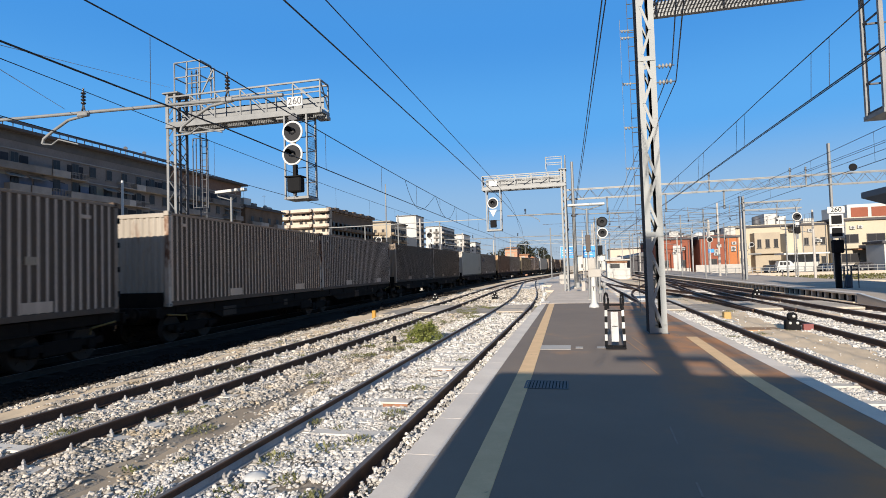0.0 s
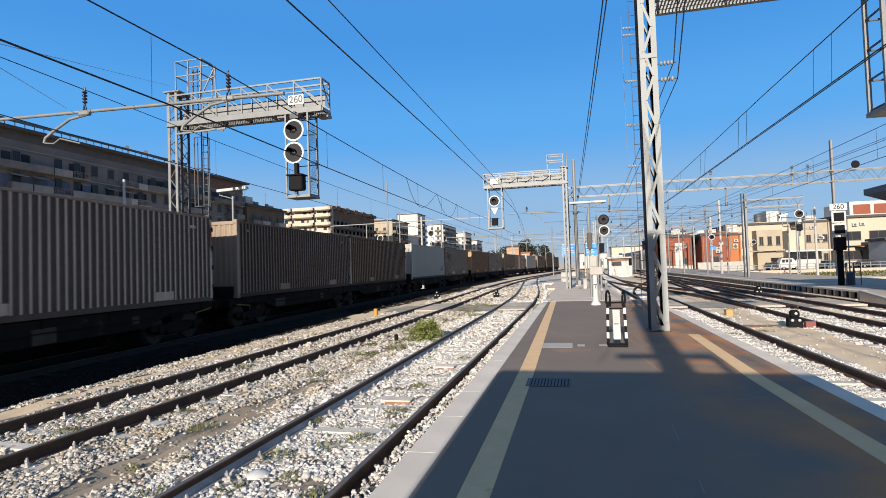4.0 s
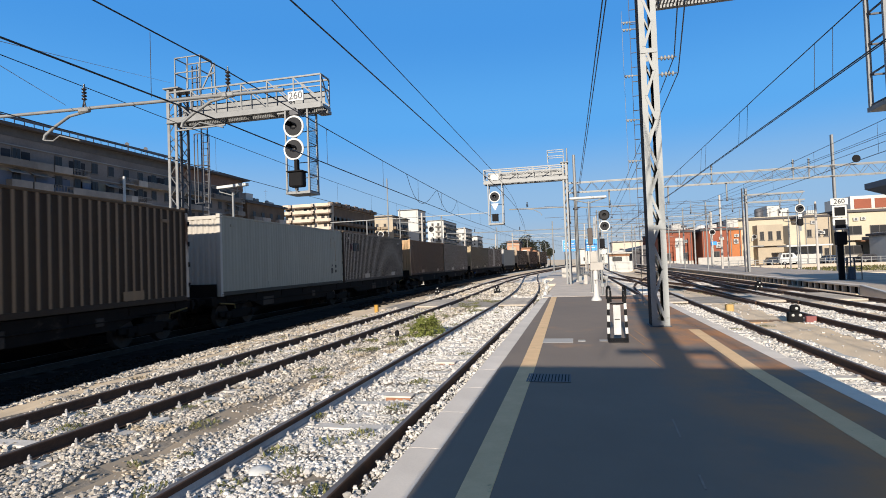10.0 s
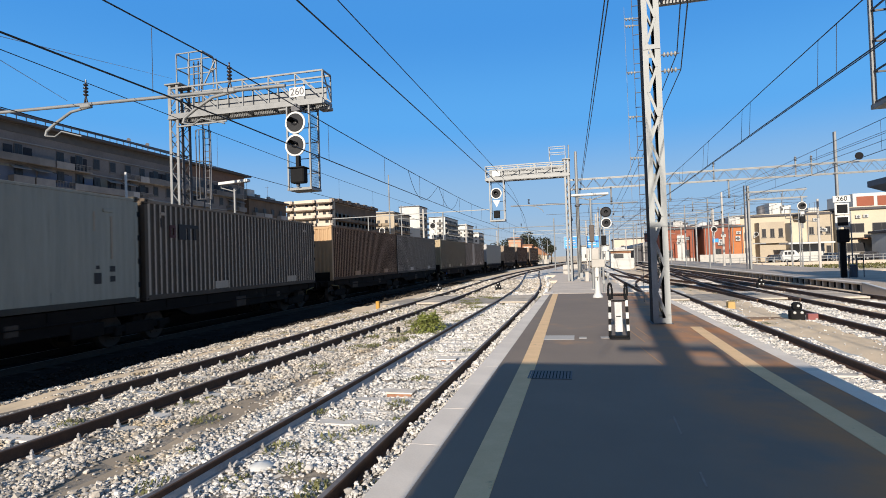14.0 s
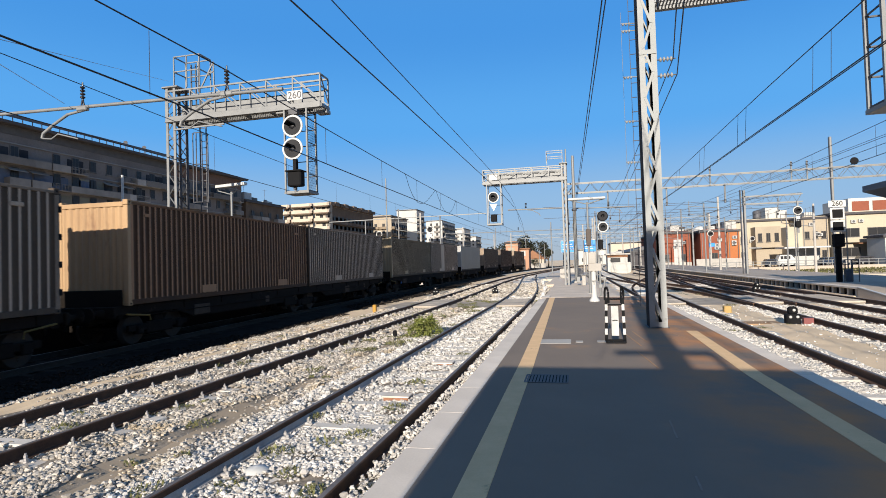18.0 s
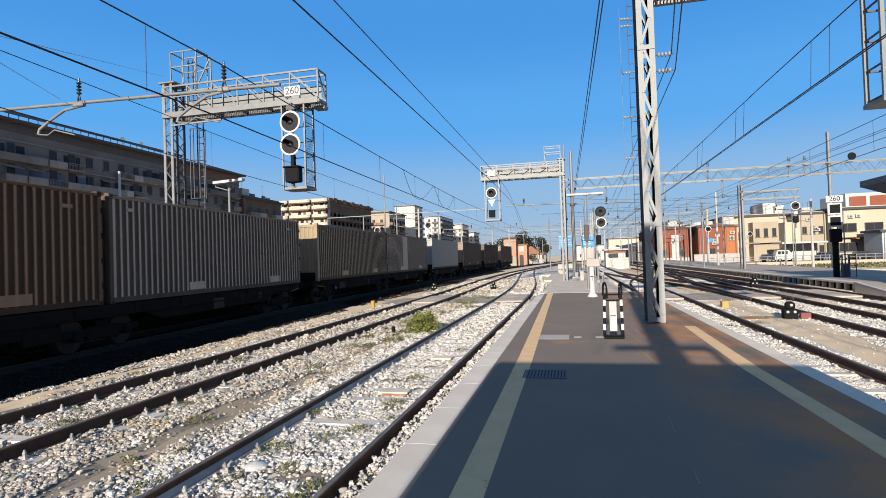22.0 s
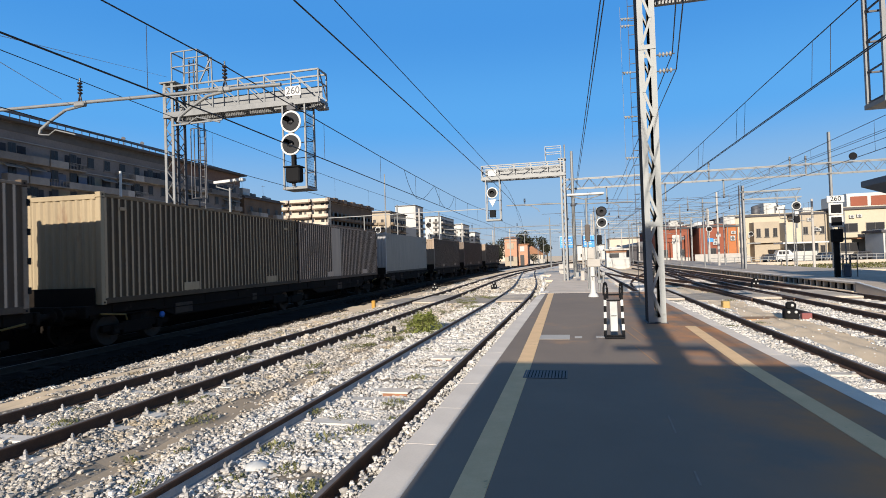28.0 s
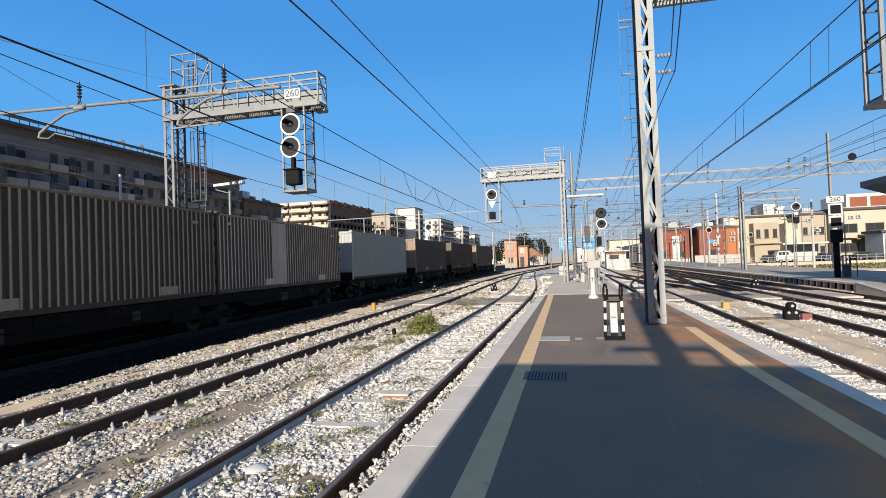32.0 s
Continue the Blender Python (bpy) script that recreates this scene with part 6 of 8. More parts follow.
WALL_ORANGE = mat("orange_render", (0.45, 0.17, 0.07), (0.37, 0.135, 0.055), rough=0.9, scale=0.3, fine=4, bump=0.08)
WALL_PEACH = mat("peach_render", (0.50, 0.285, 0.19), (0.42, 0.235, 0.155), rough=0.9, scale=0.3, fine=4, bump=0.08)
WALL_RED = mat("dark_red_render", (0.30, 0.10, 0.062), (0.23, 0.08, 0.05), rough=0.9, scale=0.3, fine=4, bump=0.08)
ROOF = mat("flat_roof_felt", (0.10, 0.095, 0.10), rough=0.9, scale=0.3)
TILE = mat("clay_roof_tile", (0.33, 0.17, 0.10), rough=0.9, scale=0.5)
PANE = glass("dark_window_pane", (0.02, 0.02, 0.022), 0.35)
SHUTTER = mat("window_shutter", (0.16, 0.15, 0.14), (0.10, 0.095, 0.09), rough=0.7, scale=1, spread=0.4)
# brown render with the shade on balconies and side walls mixed in
BROWN_SHADED = mat("brown_shaded_render", (0.21, 0.155, 0.115), (0.13, 0.095, 0.07), rough=0.9, scale=0.4, spread=0.4)
BALC = mat("balcony_render", (0.35, 0.325, 0.295), (0.20, 0.187, 0.172), rough=0.9, scale=0.4, spread=0.45)
BALC_W = mat("pale_balcony_render", (0.30, 0.235, 0.165), (0.22, 0.17, 0.12), rough=0.9, scale=0.4, spread=0.15)
INFILL = mat("faded_green_grey_panel", (0.23, 0.225, 0.18), (0.16, 0.16, 0.135), rough=0.9, scale=0.5, fine=5, spread=0.35, bump=0.05)
# flat dark sheets that stand for shade inside loggias and gaps
OPENING_SHADE = mat("painted_opening_shade", (0.045, 0.05, 0.06), (0.03, 0.034, 0.042), rough=0.9, spread=0.3, bump=0.02)
LEDGE = mat("grey_ledge", (0.30, 0.30, 0.29), (0.20, 0.20, 0.195), rough=0.9, scale=0.3)
SHARED = {}


def shared(key, make):
    if key not in SHARED:
        SHARED[key] = make()
    return SHARED[key]


def window_mesh(w, h):
    return shared(("win", w, h), lambda: Shape().box(-w / 2, w / 2, -0.1, 0.02, 0, h).box(-w / 2 - 0.12, w / 2 + 0.12, -0.14, 0.0, -0.14, 0).mesh("window", SHUTTER))


def pane_mesh(w, h):
    return shared(("pane", w, h), lambda: Shape().box(-w / 2 + 0.08, -0.03, -0.13, -0.101, 0.08, h - 0.08).box(0.03, w / 2 - 0.08, -0.13, -0.101, 0.08, h - 0.08).mesh("pane", PANE))


def balcony_mesh(w, d, solid_front, material):
    def make():
        s = Shape().box(-w / 2, w / 2, -d, 0, -0.16, 0)
        if solid_front:
            s.box(-w / 2, w / 2, -d, -d + 0.1, 0, 0.95).box(-w / 2, -w / 2 + 0.1, -d + 0.1, 0, 0, 0.95).box(w / 2 - 0.1, w / 2, -d + 0.1, 0, 0, 0.95)
        else:
            n = int(w / 0.25)
            for k in range(n + 1):
                x = -w / 2 + k * w / n
                s.box(x - 0.02, x + 0.02, -d, -d + 0.04, 0, 0.95)
            s.box(-w / 2, w / 2, -d - 0.02, -d + 0.05, 0.95, 1.0)
            s.box(-w / 2, -w / 2 + 0.05, -d, 0, 0.5, 1.0).box(w / 2 - 0.05, w / 2, -d, 0, 0.5, 1.0)
        return s.mesh("balcony", material)
    return shared(("balc", w, d, solid_front, material.name), make)


def dress(ob, origin, turn, length, z0, z1, storey, bay, win=(1.3, 1.5), balconies=None, skip=0.0, solid_front=True, material=None, start=0):
    """Windows and balconies over one face of a building: origin at its lower corner, turn about z; the face looks along local -y."""
    m0 = Matrix.Translation(origin) @ Matrix.Rotation(turn, 4, "Z")
    rows, cols = int((z1 - z0) / storey), max(1, int(length / bay))
    pad = (length - cols * bay) / 2
    for r in range(start, rows):
        for c in range(cols):
            if random.random() < skip:
                continue
            at = m0 @ Matrix.Translation((pad + (c + 0.5) * bay, 0, z0 + r * storey + 0.9))
            has = balconies and (c % balconies[0] in balconies[1])
            w = new("window", window_mesh(*win))
            w.parent, w.matrix_basis = ob, at
            pn = new("pane", pane_mesh(*win))
            pn.parent = w
            if has:
                b = new("balcony", balcony_mesh(bay * 0.92, 1.2, solid_front, material or BALC))
                b.parent, b.matrix_basis = ob, m0 @ Matrix.Translation((pad + (c + 0.5) * bay, 0, z0 + r * storey))


def block(name, x0, x1, y0, y1, z1, wall, label, storey=3.1, bay=3.6, east=True, south=True, west=False, balc=(2, (0,)), balc_s=(2, (1,)), cornice=0.7, solid_front=True, bmat=None, skip=0.05, group="apartment blocks", z0=-0.5, win=(1.3, 1.5), start=0, category="building", deep=False):
    ob = thing(name, (0, 0, 0), label, category, group)
    part("wall", Shape().box(x0, x1, y0, y1, z0 - 0.1, z1), wall, ob)
    part("roof", Shape().box(x0 - cornice, x1 + cornice, y0 - cornice, y1 + cornice, z1, z1 + 0.45, 0.05), ROOF, ob)
    part("parapet", Shape().box(x0 + 0.3, x1 - 0.3, y0 + 0.3, y1 - 0.3, z1 + 0.45, z1 + (0.9 if cornice > 0.5 else 0.6)), wall, ob)
    if east:
        dress(ob, (x1, y0, z0), radians(90), y1 - y0, 0.5, z1 - z0 - 0.4, storey, bay, win, balc, skip, solid_front, bmat, start)
    if deep:
        # dark strips and brown slabs put the side's shade into colour
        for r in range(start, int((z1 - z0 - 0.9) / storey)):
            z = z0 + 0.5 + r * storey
            part("loggia_recess", Shape().box(x1, x1 + 0.06, y0 + 0.8, y1 - 0.8, z + 0.04, z + storey * 0.84), OPENING_SHADE, ob, "flat dark panel painted as loggia shade")
            part("balcony_slab", Shape().box(x1, x1 + 1.45, y0 + 0.6, y1 - 0.6, z - 0.2, z), BROWN_SHADED if wall is not WALL_WHITE else LEDGE, ob)
    if south:
        dress(ob, (x0, y0, z0), 0, x1 - x0, 0.5, z1 - z0 - 0.4, storey, bay, win, balc_s, skip, solid_front, bmat, start)
    if west:
        dress(ob, (x0, y1, z0), radians(-90), y1 - y0, 0.5, z1 - z0 - 0.4, storey, bay, win, balc, skip, solid_front, bmat, start)
    return ob


ba = block("apartment_block", -96, -80, 34, 120.4, 24.2, WALL_BROWN, "long shaded grey apartment block with rows of balconies", bay=3.4, south=False, balc=None, cornice=1.3, start=3, win=(1.3, 1.8), skip=0.06)
part("eaves_band", Shape().box(-80.0, -79.93, 34, 95.9, 22.9, 24.1), SHUTTER, ba, "dark band under the roof edge")
infill = Shape().box(-0.06, 0.06, -0.95, 0.95, 0, 1.75).mesh("infill_panel", INFILL)
recess = Shape().box(-0.03, 0.03, -1.5, 1.5, 0, 2.3).mesh("loggia_recess", OPENING_SHADE)
awning = Shape().add([(0, -1.4, 0), (0, 1.4, 0), (1.0, 1.4, -0.55), (1.0, -1.4, -0.55), (0, -1.4, -0.08), (0, 1.4, -0.08), (1.0, 1.4, -0.62), (1.0, -1.4, -0.62)], [(0, 3, 2, 1), (4, 5, 6, 7), (3, 7, 6, 2), (0, 4, 7, 3), (1, 2, 6, 5)]).mesh("awning", BALC)
for r in range(3, 8):
    z = r * 3.1
    if z < 22:
        part("ledge", Shape().box(-80, -79.78, 34.1, 120.3, z - 0.16, z + 0.02), LEDGE, ba, "grey storey ledge")
    for c in range(25):
        y = 34 + 0.7 + (c + 0.5) * 3.4
        k = (c * 7 + r * 3) % 5
        if r < 7 and k in (0, 1, 3):
            bal = new("balcony", balcony_mesh(3.13, 1.2, k == 3 or y < 70, BALC))
            bal.parent = ba
            bal.matrix_basis = Matrix.Translation((-80, y, z)) @ Matrix.Rotation(radians(90), 4, "Z")
            if k == 0:
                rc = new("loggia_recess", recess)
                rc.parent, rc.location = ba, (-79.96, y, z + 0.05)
            elif r % 2:
                aw = new("awning", awning)
                aw.parent, aw.location = ba, (-79.99, y, z + 2.6)
        elif k in (1, 2, 4) and r in (4, 5) and y < 90:
            pn = new("infill_panel", infill)
            pn.parent, pn.location = ba, (-79.99, y + 1.7, z + 0.75)
# blue-grey patches laid over part of one storey
BLUE_BAY = mat("blue_grey_render", (0.13, 0.155, 0.21), (0.09, 0.11, 0.15), rough=0.9, scale=0.4, fine=5, bump=0.05)
for y0, y1 in ((58, 66.2), (66.6, 72.4), (73.4, 77)):
    part("painted_bay", Shape().box(-80, -79.9, y0, y1, 15.55, 17.7), BLUE_BAY, ba, "flat blue-grey patch on the facade")
for r, y0, y1 in ((4, 62, 71), (4, 84, 93), (5, 72, 84), (5, 97, 106), (6, 60, 66), (6, 88, 99), (6, 108, 118), (3, 70, 82), (3, 100, 112)):
    sill = part("parapet_run", Shape().box(-79.98, -78.75, y0, y1, r * 3.1 - 0.14, r * 3.1 + 0.02).box(-78.85, -78.75, y0, y1, r * 3.1 + 0.02, r * 3.1 + 0.92), BALC, ba, "long stained balcony parapet")
    for y in np.arange(y0 + 1.4, y1 - 1, 3.0):
        part("balcony_door", Shape().box(-79.97, -79.9, y, y + 1.3, r * 3.1 + 0.05, r * 3.1 + 2.35), OPENING_SHADE, sill, "dark balcony doorway")
rail_top = Shape()
for k in range(44):
    y = 34 + k * 1.5
    rail_top.box(-78.9, -78.85, y, y + 0.12, 24.65, 25.3)
rail_top.box(-78.92, -78.83, 34, 99, 25.2, 25.62)
part("roof_railing", rail_top, GALV_DARK, ba)
part("eaves_band", Shape().box(-80.0, -79.9, 96, 120.4, 21.6, 24.1), mat("brown_eaves_band", (0.20, 0.13, 0.10), rough=0.9), ba)
for y in (84, 88.5):
    part("roof_dish", Shape().lathe((-79.6, y, 26.0), (0.6, -0.8, 0.1), [(0, 0.05), (0.06, 0.28), (0.1, 0.36), (0.12, 0.35)], 14), GALV_DARK, ba, "dark roof dish")
    part("dish_post", Shape().tube([(-79.6, y, 24.6), (-79.6, y, 26.0)], 0.06, 6), GALV_DARK, ba)
lb = block("apartment_block", -94, -79.5, 121.5, 139.5, 18.9, BROWN_SHADED, "lower shaded brown apartment block with white rooms on its roof", bay=4.0, balc=(3, (0, 1)), bmat=BALC, start=2, storey=3.65)
for x, y, w, d, h in ((-83, 124.5, 4.5, 3.2, 1.9), (-86, 131.5, 5, 2.4, 1.3), (-82.5, 136, 2.2, 2.4, 0.8)):
    part("roof_room", Shape().box(x - w / 2, x + w / 2, y - d / 2, y + d / 2, 19.7, 19.8 + h, 0.04), WALL_WHITE, lb, "pale rooftop room")
for y in (127.5, 129, 133.8):
    part("water_tank", Shape().lathe((-81.5, y, 19.8), (0, 0, 1), [(0, 0.5), (0.9, 0.5), (1.05, 0.3)], 12), BALC, lb)
for y in (123, 132.6):
    part("aerial", Shape().tube([(-81, y, 19.8), (-81, y, 23.6)], 0.035, 5).tube([(-81.6, y, 23.2), (-80.4, y, 23.2)], 0.025, 5), GALV_DARK, lb)
cc = block("apartment_block", -97.6, -81.4, 172, 216, 23.0, WALL_CREAM, "cream apartment block with stacked balconies, side in shade", storey=2.85, bay=3.6, win=(1.5, 1.9), south=False, balc=(1, (0,)), start=3, cornice=0.0, skip=0.0, bmat=BROWN_SHADED, deep=True)
for r in range(2, 9):
    z = 23.4 - (8 - r) * 2.85
    for x0, x1 in ((-98.4, -95.0), (-94.3, -86.6), (-85.8, -80.2)):
        if r == 8 and x0 < -98:
            z -= 0.5
        bend = [(x0, 172.0), (x0, 170.9), (x0 + 0.5, 170.45), (x1 - 0.5, 170.45), (x1, 170.9), (x1, 172.0)]
        bal = Shape()
        for (xa, ya), (xb, yb) in zip(bend[:-1], bend[1:]):
            bal.bar((xa, ya, z + 0.5), (xb, yb, z + 0.5), 0.14, 1.0, (0, 0, 1))
        front = part("balcony", bal, WALL_CREAM, cc, "lit balcony with a solid front")
        part("balcony_slab", Shape().box(x0 + 0.1, x1 - 0.1, 170.36, 171.98, z - 0.42, z + 0.02), BROWN_SHADED, front, "slab edge painted dark for its shade")
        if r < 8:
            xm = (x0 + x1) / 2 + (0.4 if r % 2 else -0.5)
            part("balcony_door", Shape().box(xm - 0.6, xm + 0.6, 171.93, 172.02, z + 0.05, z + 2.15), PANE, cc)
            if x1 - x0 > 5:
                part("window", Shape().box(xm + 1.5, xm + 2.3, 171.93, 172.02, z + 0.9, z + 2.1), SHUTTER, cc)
            part("loggia_recess", Shape().box(x1 - 0.15, x1 + 0.75, 171.95, 172.03, z - 0.1, z + 2.6), OPENING_SHADE, cc, "flat dark strip painted as a shaded gap")
# brown sheet laid over the cream wall, standing for the side's shade
part("side_render", Shape().box(-81.4, -81.34, 172.1, 215.9, 6.0, 22.9), BROWN_SHADED, cc, "side wall painted brown for its shade")
for k in range(11):
    y = 172.6 + k * 3.96
    part("terrace_parapet", Shape().box(-81.9, -80.1, y, y + 3.1, 23.2, 24.35 + 0.3 * (k % 2), 0.03), BROWN_SHADED, cc, "stepped roof terrace parapet")
for x, y, w, h in ((-90, 180, 5, 2.2), (-95, 178, 3, 1.6), (-86, 196, 4, 2.4)):
    part("roof_room", Shape().box(x - w / 2, x + w / 2, y, y + 5, 23.0, 23.0 + h, 0.05), WALL_WHITE, cc)
block("apartment_block", -91.5, -80.2, 236, 260, 24.0, WALL_TAN, "cream apartment block with balconies behind the train", bay=3.8, balc=(2, (0,)), balc_s=(1, (0,)), bmat=BALC_W, start=3, deep=True)
block("apartment_block", -91, -80, 277, 292, 30.6, WALL_WHITE, "tall white apartment block with a blank end wall", bay=3.7, south=False, skip=0.05, win=(1.4, 1.8), balc=(1, (0,)), start=4, cornice=0.3, deep=True)
block("apartment_block", -90.5, -80, 334, 372, 28.8, WALL_WHITE, "white apartment block with shaded balconies along its side", bay=3.8, skip=0.1, win=(1.4, 1.8), balc=(1, (0,)), balc_s=(3, (1,)), start=3, cornice=0.3, deep=True)
block("apartment_block", -88, -80, 405, 430, 27.5, WALL_WHITE, "distant white apartment block", bay=4.0, balc=(2, (0,)), balc_s=(2, (0,)), start=3, deep=True)
block("apartment_block", -89, -80, 455, 480, 23.5, WALL_WHITE, "distant pale apartment block beside the trees", bay=4.0, balc=(2, (0,)), balc_s=(2, (0,)), start=2, deep=True)

# the peach signal box and the house beyond the train
sb = block("signal_box", -18.2, -14.9, 150, 158, 6.9, WALL_PEACH, "peach rendered signal box with a pale upper window", storey=3.4, bay=2.4, balc=None, balc_s=None, cornice=0.35, group="", win=(1.3, 1.4))
part("upper_window", Shape().box(-17.6, -15.7, 149.8, 150, 4.2, 5.7, 0.02), WALL_TAN, sb, "pale shuttered window")
part("cornice_band", Shape().box(-18.3, -14.8, 149.85, 150, 6.2, 6.45), WALL_TAN, sb, "pale cornice band")
part("side_wing", Shape().box(-14.9, -12.2, 153, 160, -0.5, 5.2, 0.02), WALL_PEACH, sb)
part("wing_roof", Shape().box(-14.95, -11.8, 152.6, 160.4, 5.2, 5.5, 0.03), TILE, sb)
part("wing_window", Shape().box(-14.3, -13.1, 152.9, 153, 3.4, 4.8), WALL_WHITE, sb)
part("dark_doorway", Shape().box(-14.3, -13.2, 152.9, 153, -0.5, 2.4), PANE, sb)
part("lower_wall", Shape().box(-18.22, -14.88, 149.93, 150, -0.5, 2.0), WALL_TAN, sb, "pale lower wall")
hs = thing("house", (0, 0, 0), "small house with a tiled gable roof among trees", "house")
part("wall", Shape().box(-17.0, -10.2, 192, 204, -0.6, 2.9), WALL_CREAM, hs)
part("roof", Shape().add([(-17.5, 191.6, 2.9), (-9.6, 191.6, 2.4), (-14.0, 191.6, 5.6), (-17.5, 204.4, 2.9), (-9.6, 204.4, 2.4), (-14.0, 204.4, 5.6)], [(0, 1, 2), (3, 5, 4), (0, 2, 5, 3), (1, 4, 5, 2), (0, 3, 4, 1)]), TILE, hs)
part("window", Shape().box(-15.4, -14.0, 191.9, 192, 0.8, 2.2), PANE, hs)
solid("garden_wall", Shape().box(-14.6, -9.4, 188, 188.3, -0.6, 1.0, 0.03), CONC, "low pale garden wall before a house", "wall")

# ---- trees: trunk, limbs and a crown of many small leaf blades ----
def tree(x, y, z, h, r, label, n=900, leaf=0.5, material=None):
    ob = thing("tree", (x, y, z), label, "tree", "trees behind the station")
    tk = Shape().tube([(0, 0, 0), (0.1, 0, h * 0.3), (0, 0.1, h * 0.6)], h * 0.035, 8, True, h * 0.018)
    part("trunk", tk, BARK, ob)
    limbs = Shape()
    lobes = []
    for k in range(7):
        a, b = rng.uniform(0, 6.28), rng.uniform(0.45, 0.95)
        tip = (math.cos(a) * r * 0.65, math.sin(a) * r * 0.65, h * b)
        limbs.tube([(0, 0, h * 0.35), (tip[0] * 0.5, tip[1] * 0.5, h * (b * 0.5 + 0.15)), tip], h * 0.014, 5, True, h * 0.005)
        lobes.append((*tip, r * rng.uniform(0.35, 0.6)))
    lobes.append((0, 0, h * 0.85, r * 0.5))
    part("limb", limbs, BARK, ob)
    lob = np.array(lobes)[rng.integers(0, len(lobes), n)]
    d = rng.normal(size=(n, 3))
    d /= np.linalg.norm(d, axis=1, keepdims=True)
    c = lob[:, :3] + d * (lob[:, 3:] * rng.uniform(0.45, 1.05, (n, 1)))
    a1 = rng.normal(size=(n, 3))
    a1 /= np.linalg.norm(a1, axis=1, keepdims=True)
    a2 = np.cross(a1, rng.normal(size=(n, 3)))
    a2 /= np.linalg.norm(a2, axis=1, keepdims=True)
    s = leaf * rng.uniform(0.5, 1.3, (n, 1))
    v = np.stack([c - a1 * s, c + a2 * s * 0.5, c + a1 * s, c - a2 * s * 0.5], 1).reshape(-1, 3)
    k = np.arange(n)[:, None] * 4
    f = np.concatenate([k + [0, 1, 2], k + [0, 2, 3]])
    cr = new("crown", fast_mesh("crown", v, f, material or WOODLEAF))
    cr.parent = ob
    return ob


for x, y, h, r in ((-33, 195, 7.5, 3.6), (-27, 192, 9.2, 4.2), (-21.5, 190, 8.2, 4), (-19.5, 214, 11.5, 4.2), (-13.5, 216, 9.6, 3.6), (-9.3, 205, 7.2, 1.5), (-13.2, 187, 3.0, 1.7), (-38, 205, 7, 4), (-24, 168, 6.5, 3.2)):
    tree(x, y, -0.56, h * (0.72 if x < -22 else 1.0), r * (0.9 if x < -22 else 1.15), "dark green leafy tree behind the yard", 1100, h * 0.045)

# ---- the right side: town buildings beyond the far platform ----
block("town_house", 17, 23.5, 122, 150, 6.6, WALL_RED, "dark red and white town house beyond the tracks", bay=3.2, west=True, east=False, balc=None, balc_s=None, group="town buildings", cornice=0.3)
part("white_bay", Shape().box(20.2, 21.6, 121.8, 122, -0.5, 5.4), WALL_WHITE, bpy.data.objects["town_house"], "white wall strip")
part("white_bay", Shape().box(17.0, 18.3, 121.85, 122, -0.5, 4.4), WALL_WHITE, bpy.data.objects["town_house"], "white wall strip")
ob = block("town_house", 25.0, 29.9, 120, 150, 6.6, WALL_RED, "red rendered town house beside an orange one", bay=3.0, east=False, balc=None, balc_s=None, group="town buildings", cornice=0.3)
ob = block("town_house", 29.9, 32.1, 119.6, 150, 6.5, WALL_ORANGE, "narrow bright orange town house", bay=3.0, east=False, south=False, balc=None, balc_s=None, group="town buildings", cornice=0.25)
solid("garden_wall", Shape().box(23.6, 33.0, 117.6, 118.0, -0.6, 1.25, 0.04), CONC, "long pale boundary wall in front of the houses", "wall")
yb = block("town_house", 31.2, 47.2, 124, 150, 8.5, WALL_YELLOW, "pale yellow two-storey town house", bay=3.4, west=True, east=False, balc=None, balc_s=(3, (1,)), group="town buildings", cornice=0.3)
part("side_wing", Shape().box(35.4, 40.0, 121.0, 124, -0.5, 7.3), WALL_TAN, yb, "tan side wing with a balcony")
dress(yb, (35.4, 121.0, 0), 0, 4.6, 3.4, 7.0, 3.2, 1.5, (0.75, 1.7), None, 0)
part("wing_balcony", Shape().box(35.2, 40.1, 120.0, 121.0, 3.1, 3.35), WALL_TAN, yb)
part("front_block", Shape().box(40.0, 42.5, 117.5, 123.9, -0.5, 6.9), WALL_YELLOW, yb, "plain cream front block")
part("rooftop_room", Shape().box(39.5, 42, 128, 134, 8.9, 11.6), WALL_WHITE, yb, "white rooftop room")
part("water_tank", Shape().lathe((37.6, 127, 9.3), (0, 0, 1), [(0, 0.8), (1.5, 0.8), (1.7, 0.5)], 16), GALV_DARK, yb, "dark rooftop water tank")
block("town_house", 42.6, 47.1, 118, 123.9, 8.2, WALL_TAN, "tan town house front with narrow dark windows", storey=3.6, bay=1.4, east=False, balc=None, balc_s=None, group="town buildings", cornice=0.2, win=(0.8, 1.4))
cb2 = block("town_house", 47.4, 66, 117, 135, 8.7, WALL_YELLOW, "long cream building with wide shuttered windows", storey=3.6, bay=4.3, east=False, balc=None, balc_s=None, group="town buildings", cornice=0.5, win=(3.0, 1.7))
part("red_upper_floor", Shape().box(51, 66, 119, 130, 9.1, 11.9), WALL_WHITE, cb2, "white set-back top floor")
for k in range(4):
    part("brick_panel", Shape().box(51.6 + k * 3.4, 54.4 + k * 3.4, 118.9, 119, 9.5, 11.3), WALL_RED, cb2, "red panel")
part("balcony_band", Shape().box(47.4, 66, 115.9, 117, 3.5, 4.4, 0.03), WALL_YELLOW, cb2)
part("awning", Shape().box(50.6, 56, 114.8, 117, 3.2, 3.4, 0.03), TILE, cb2, "brown tiled awning")
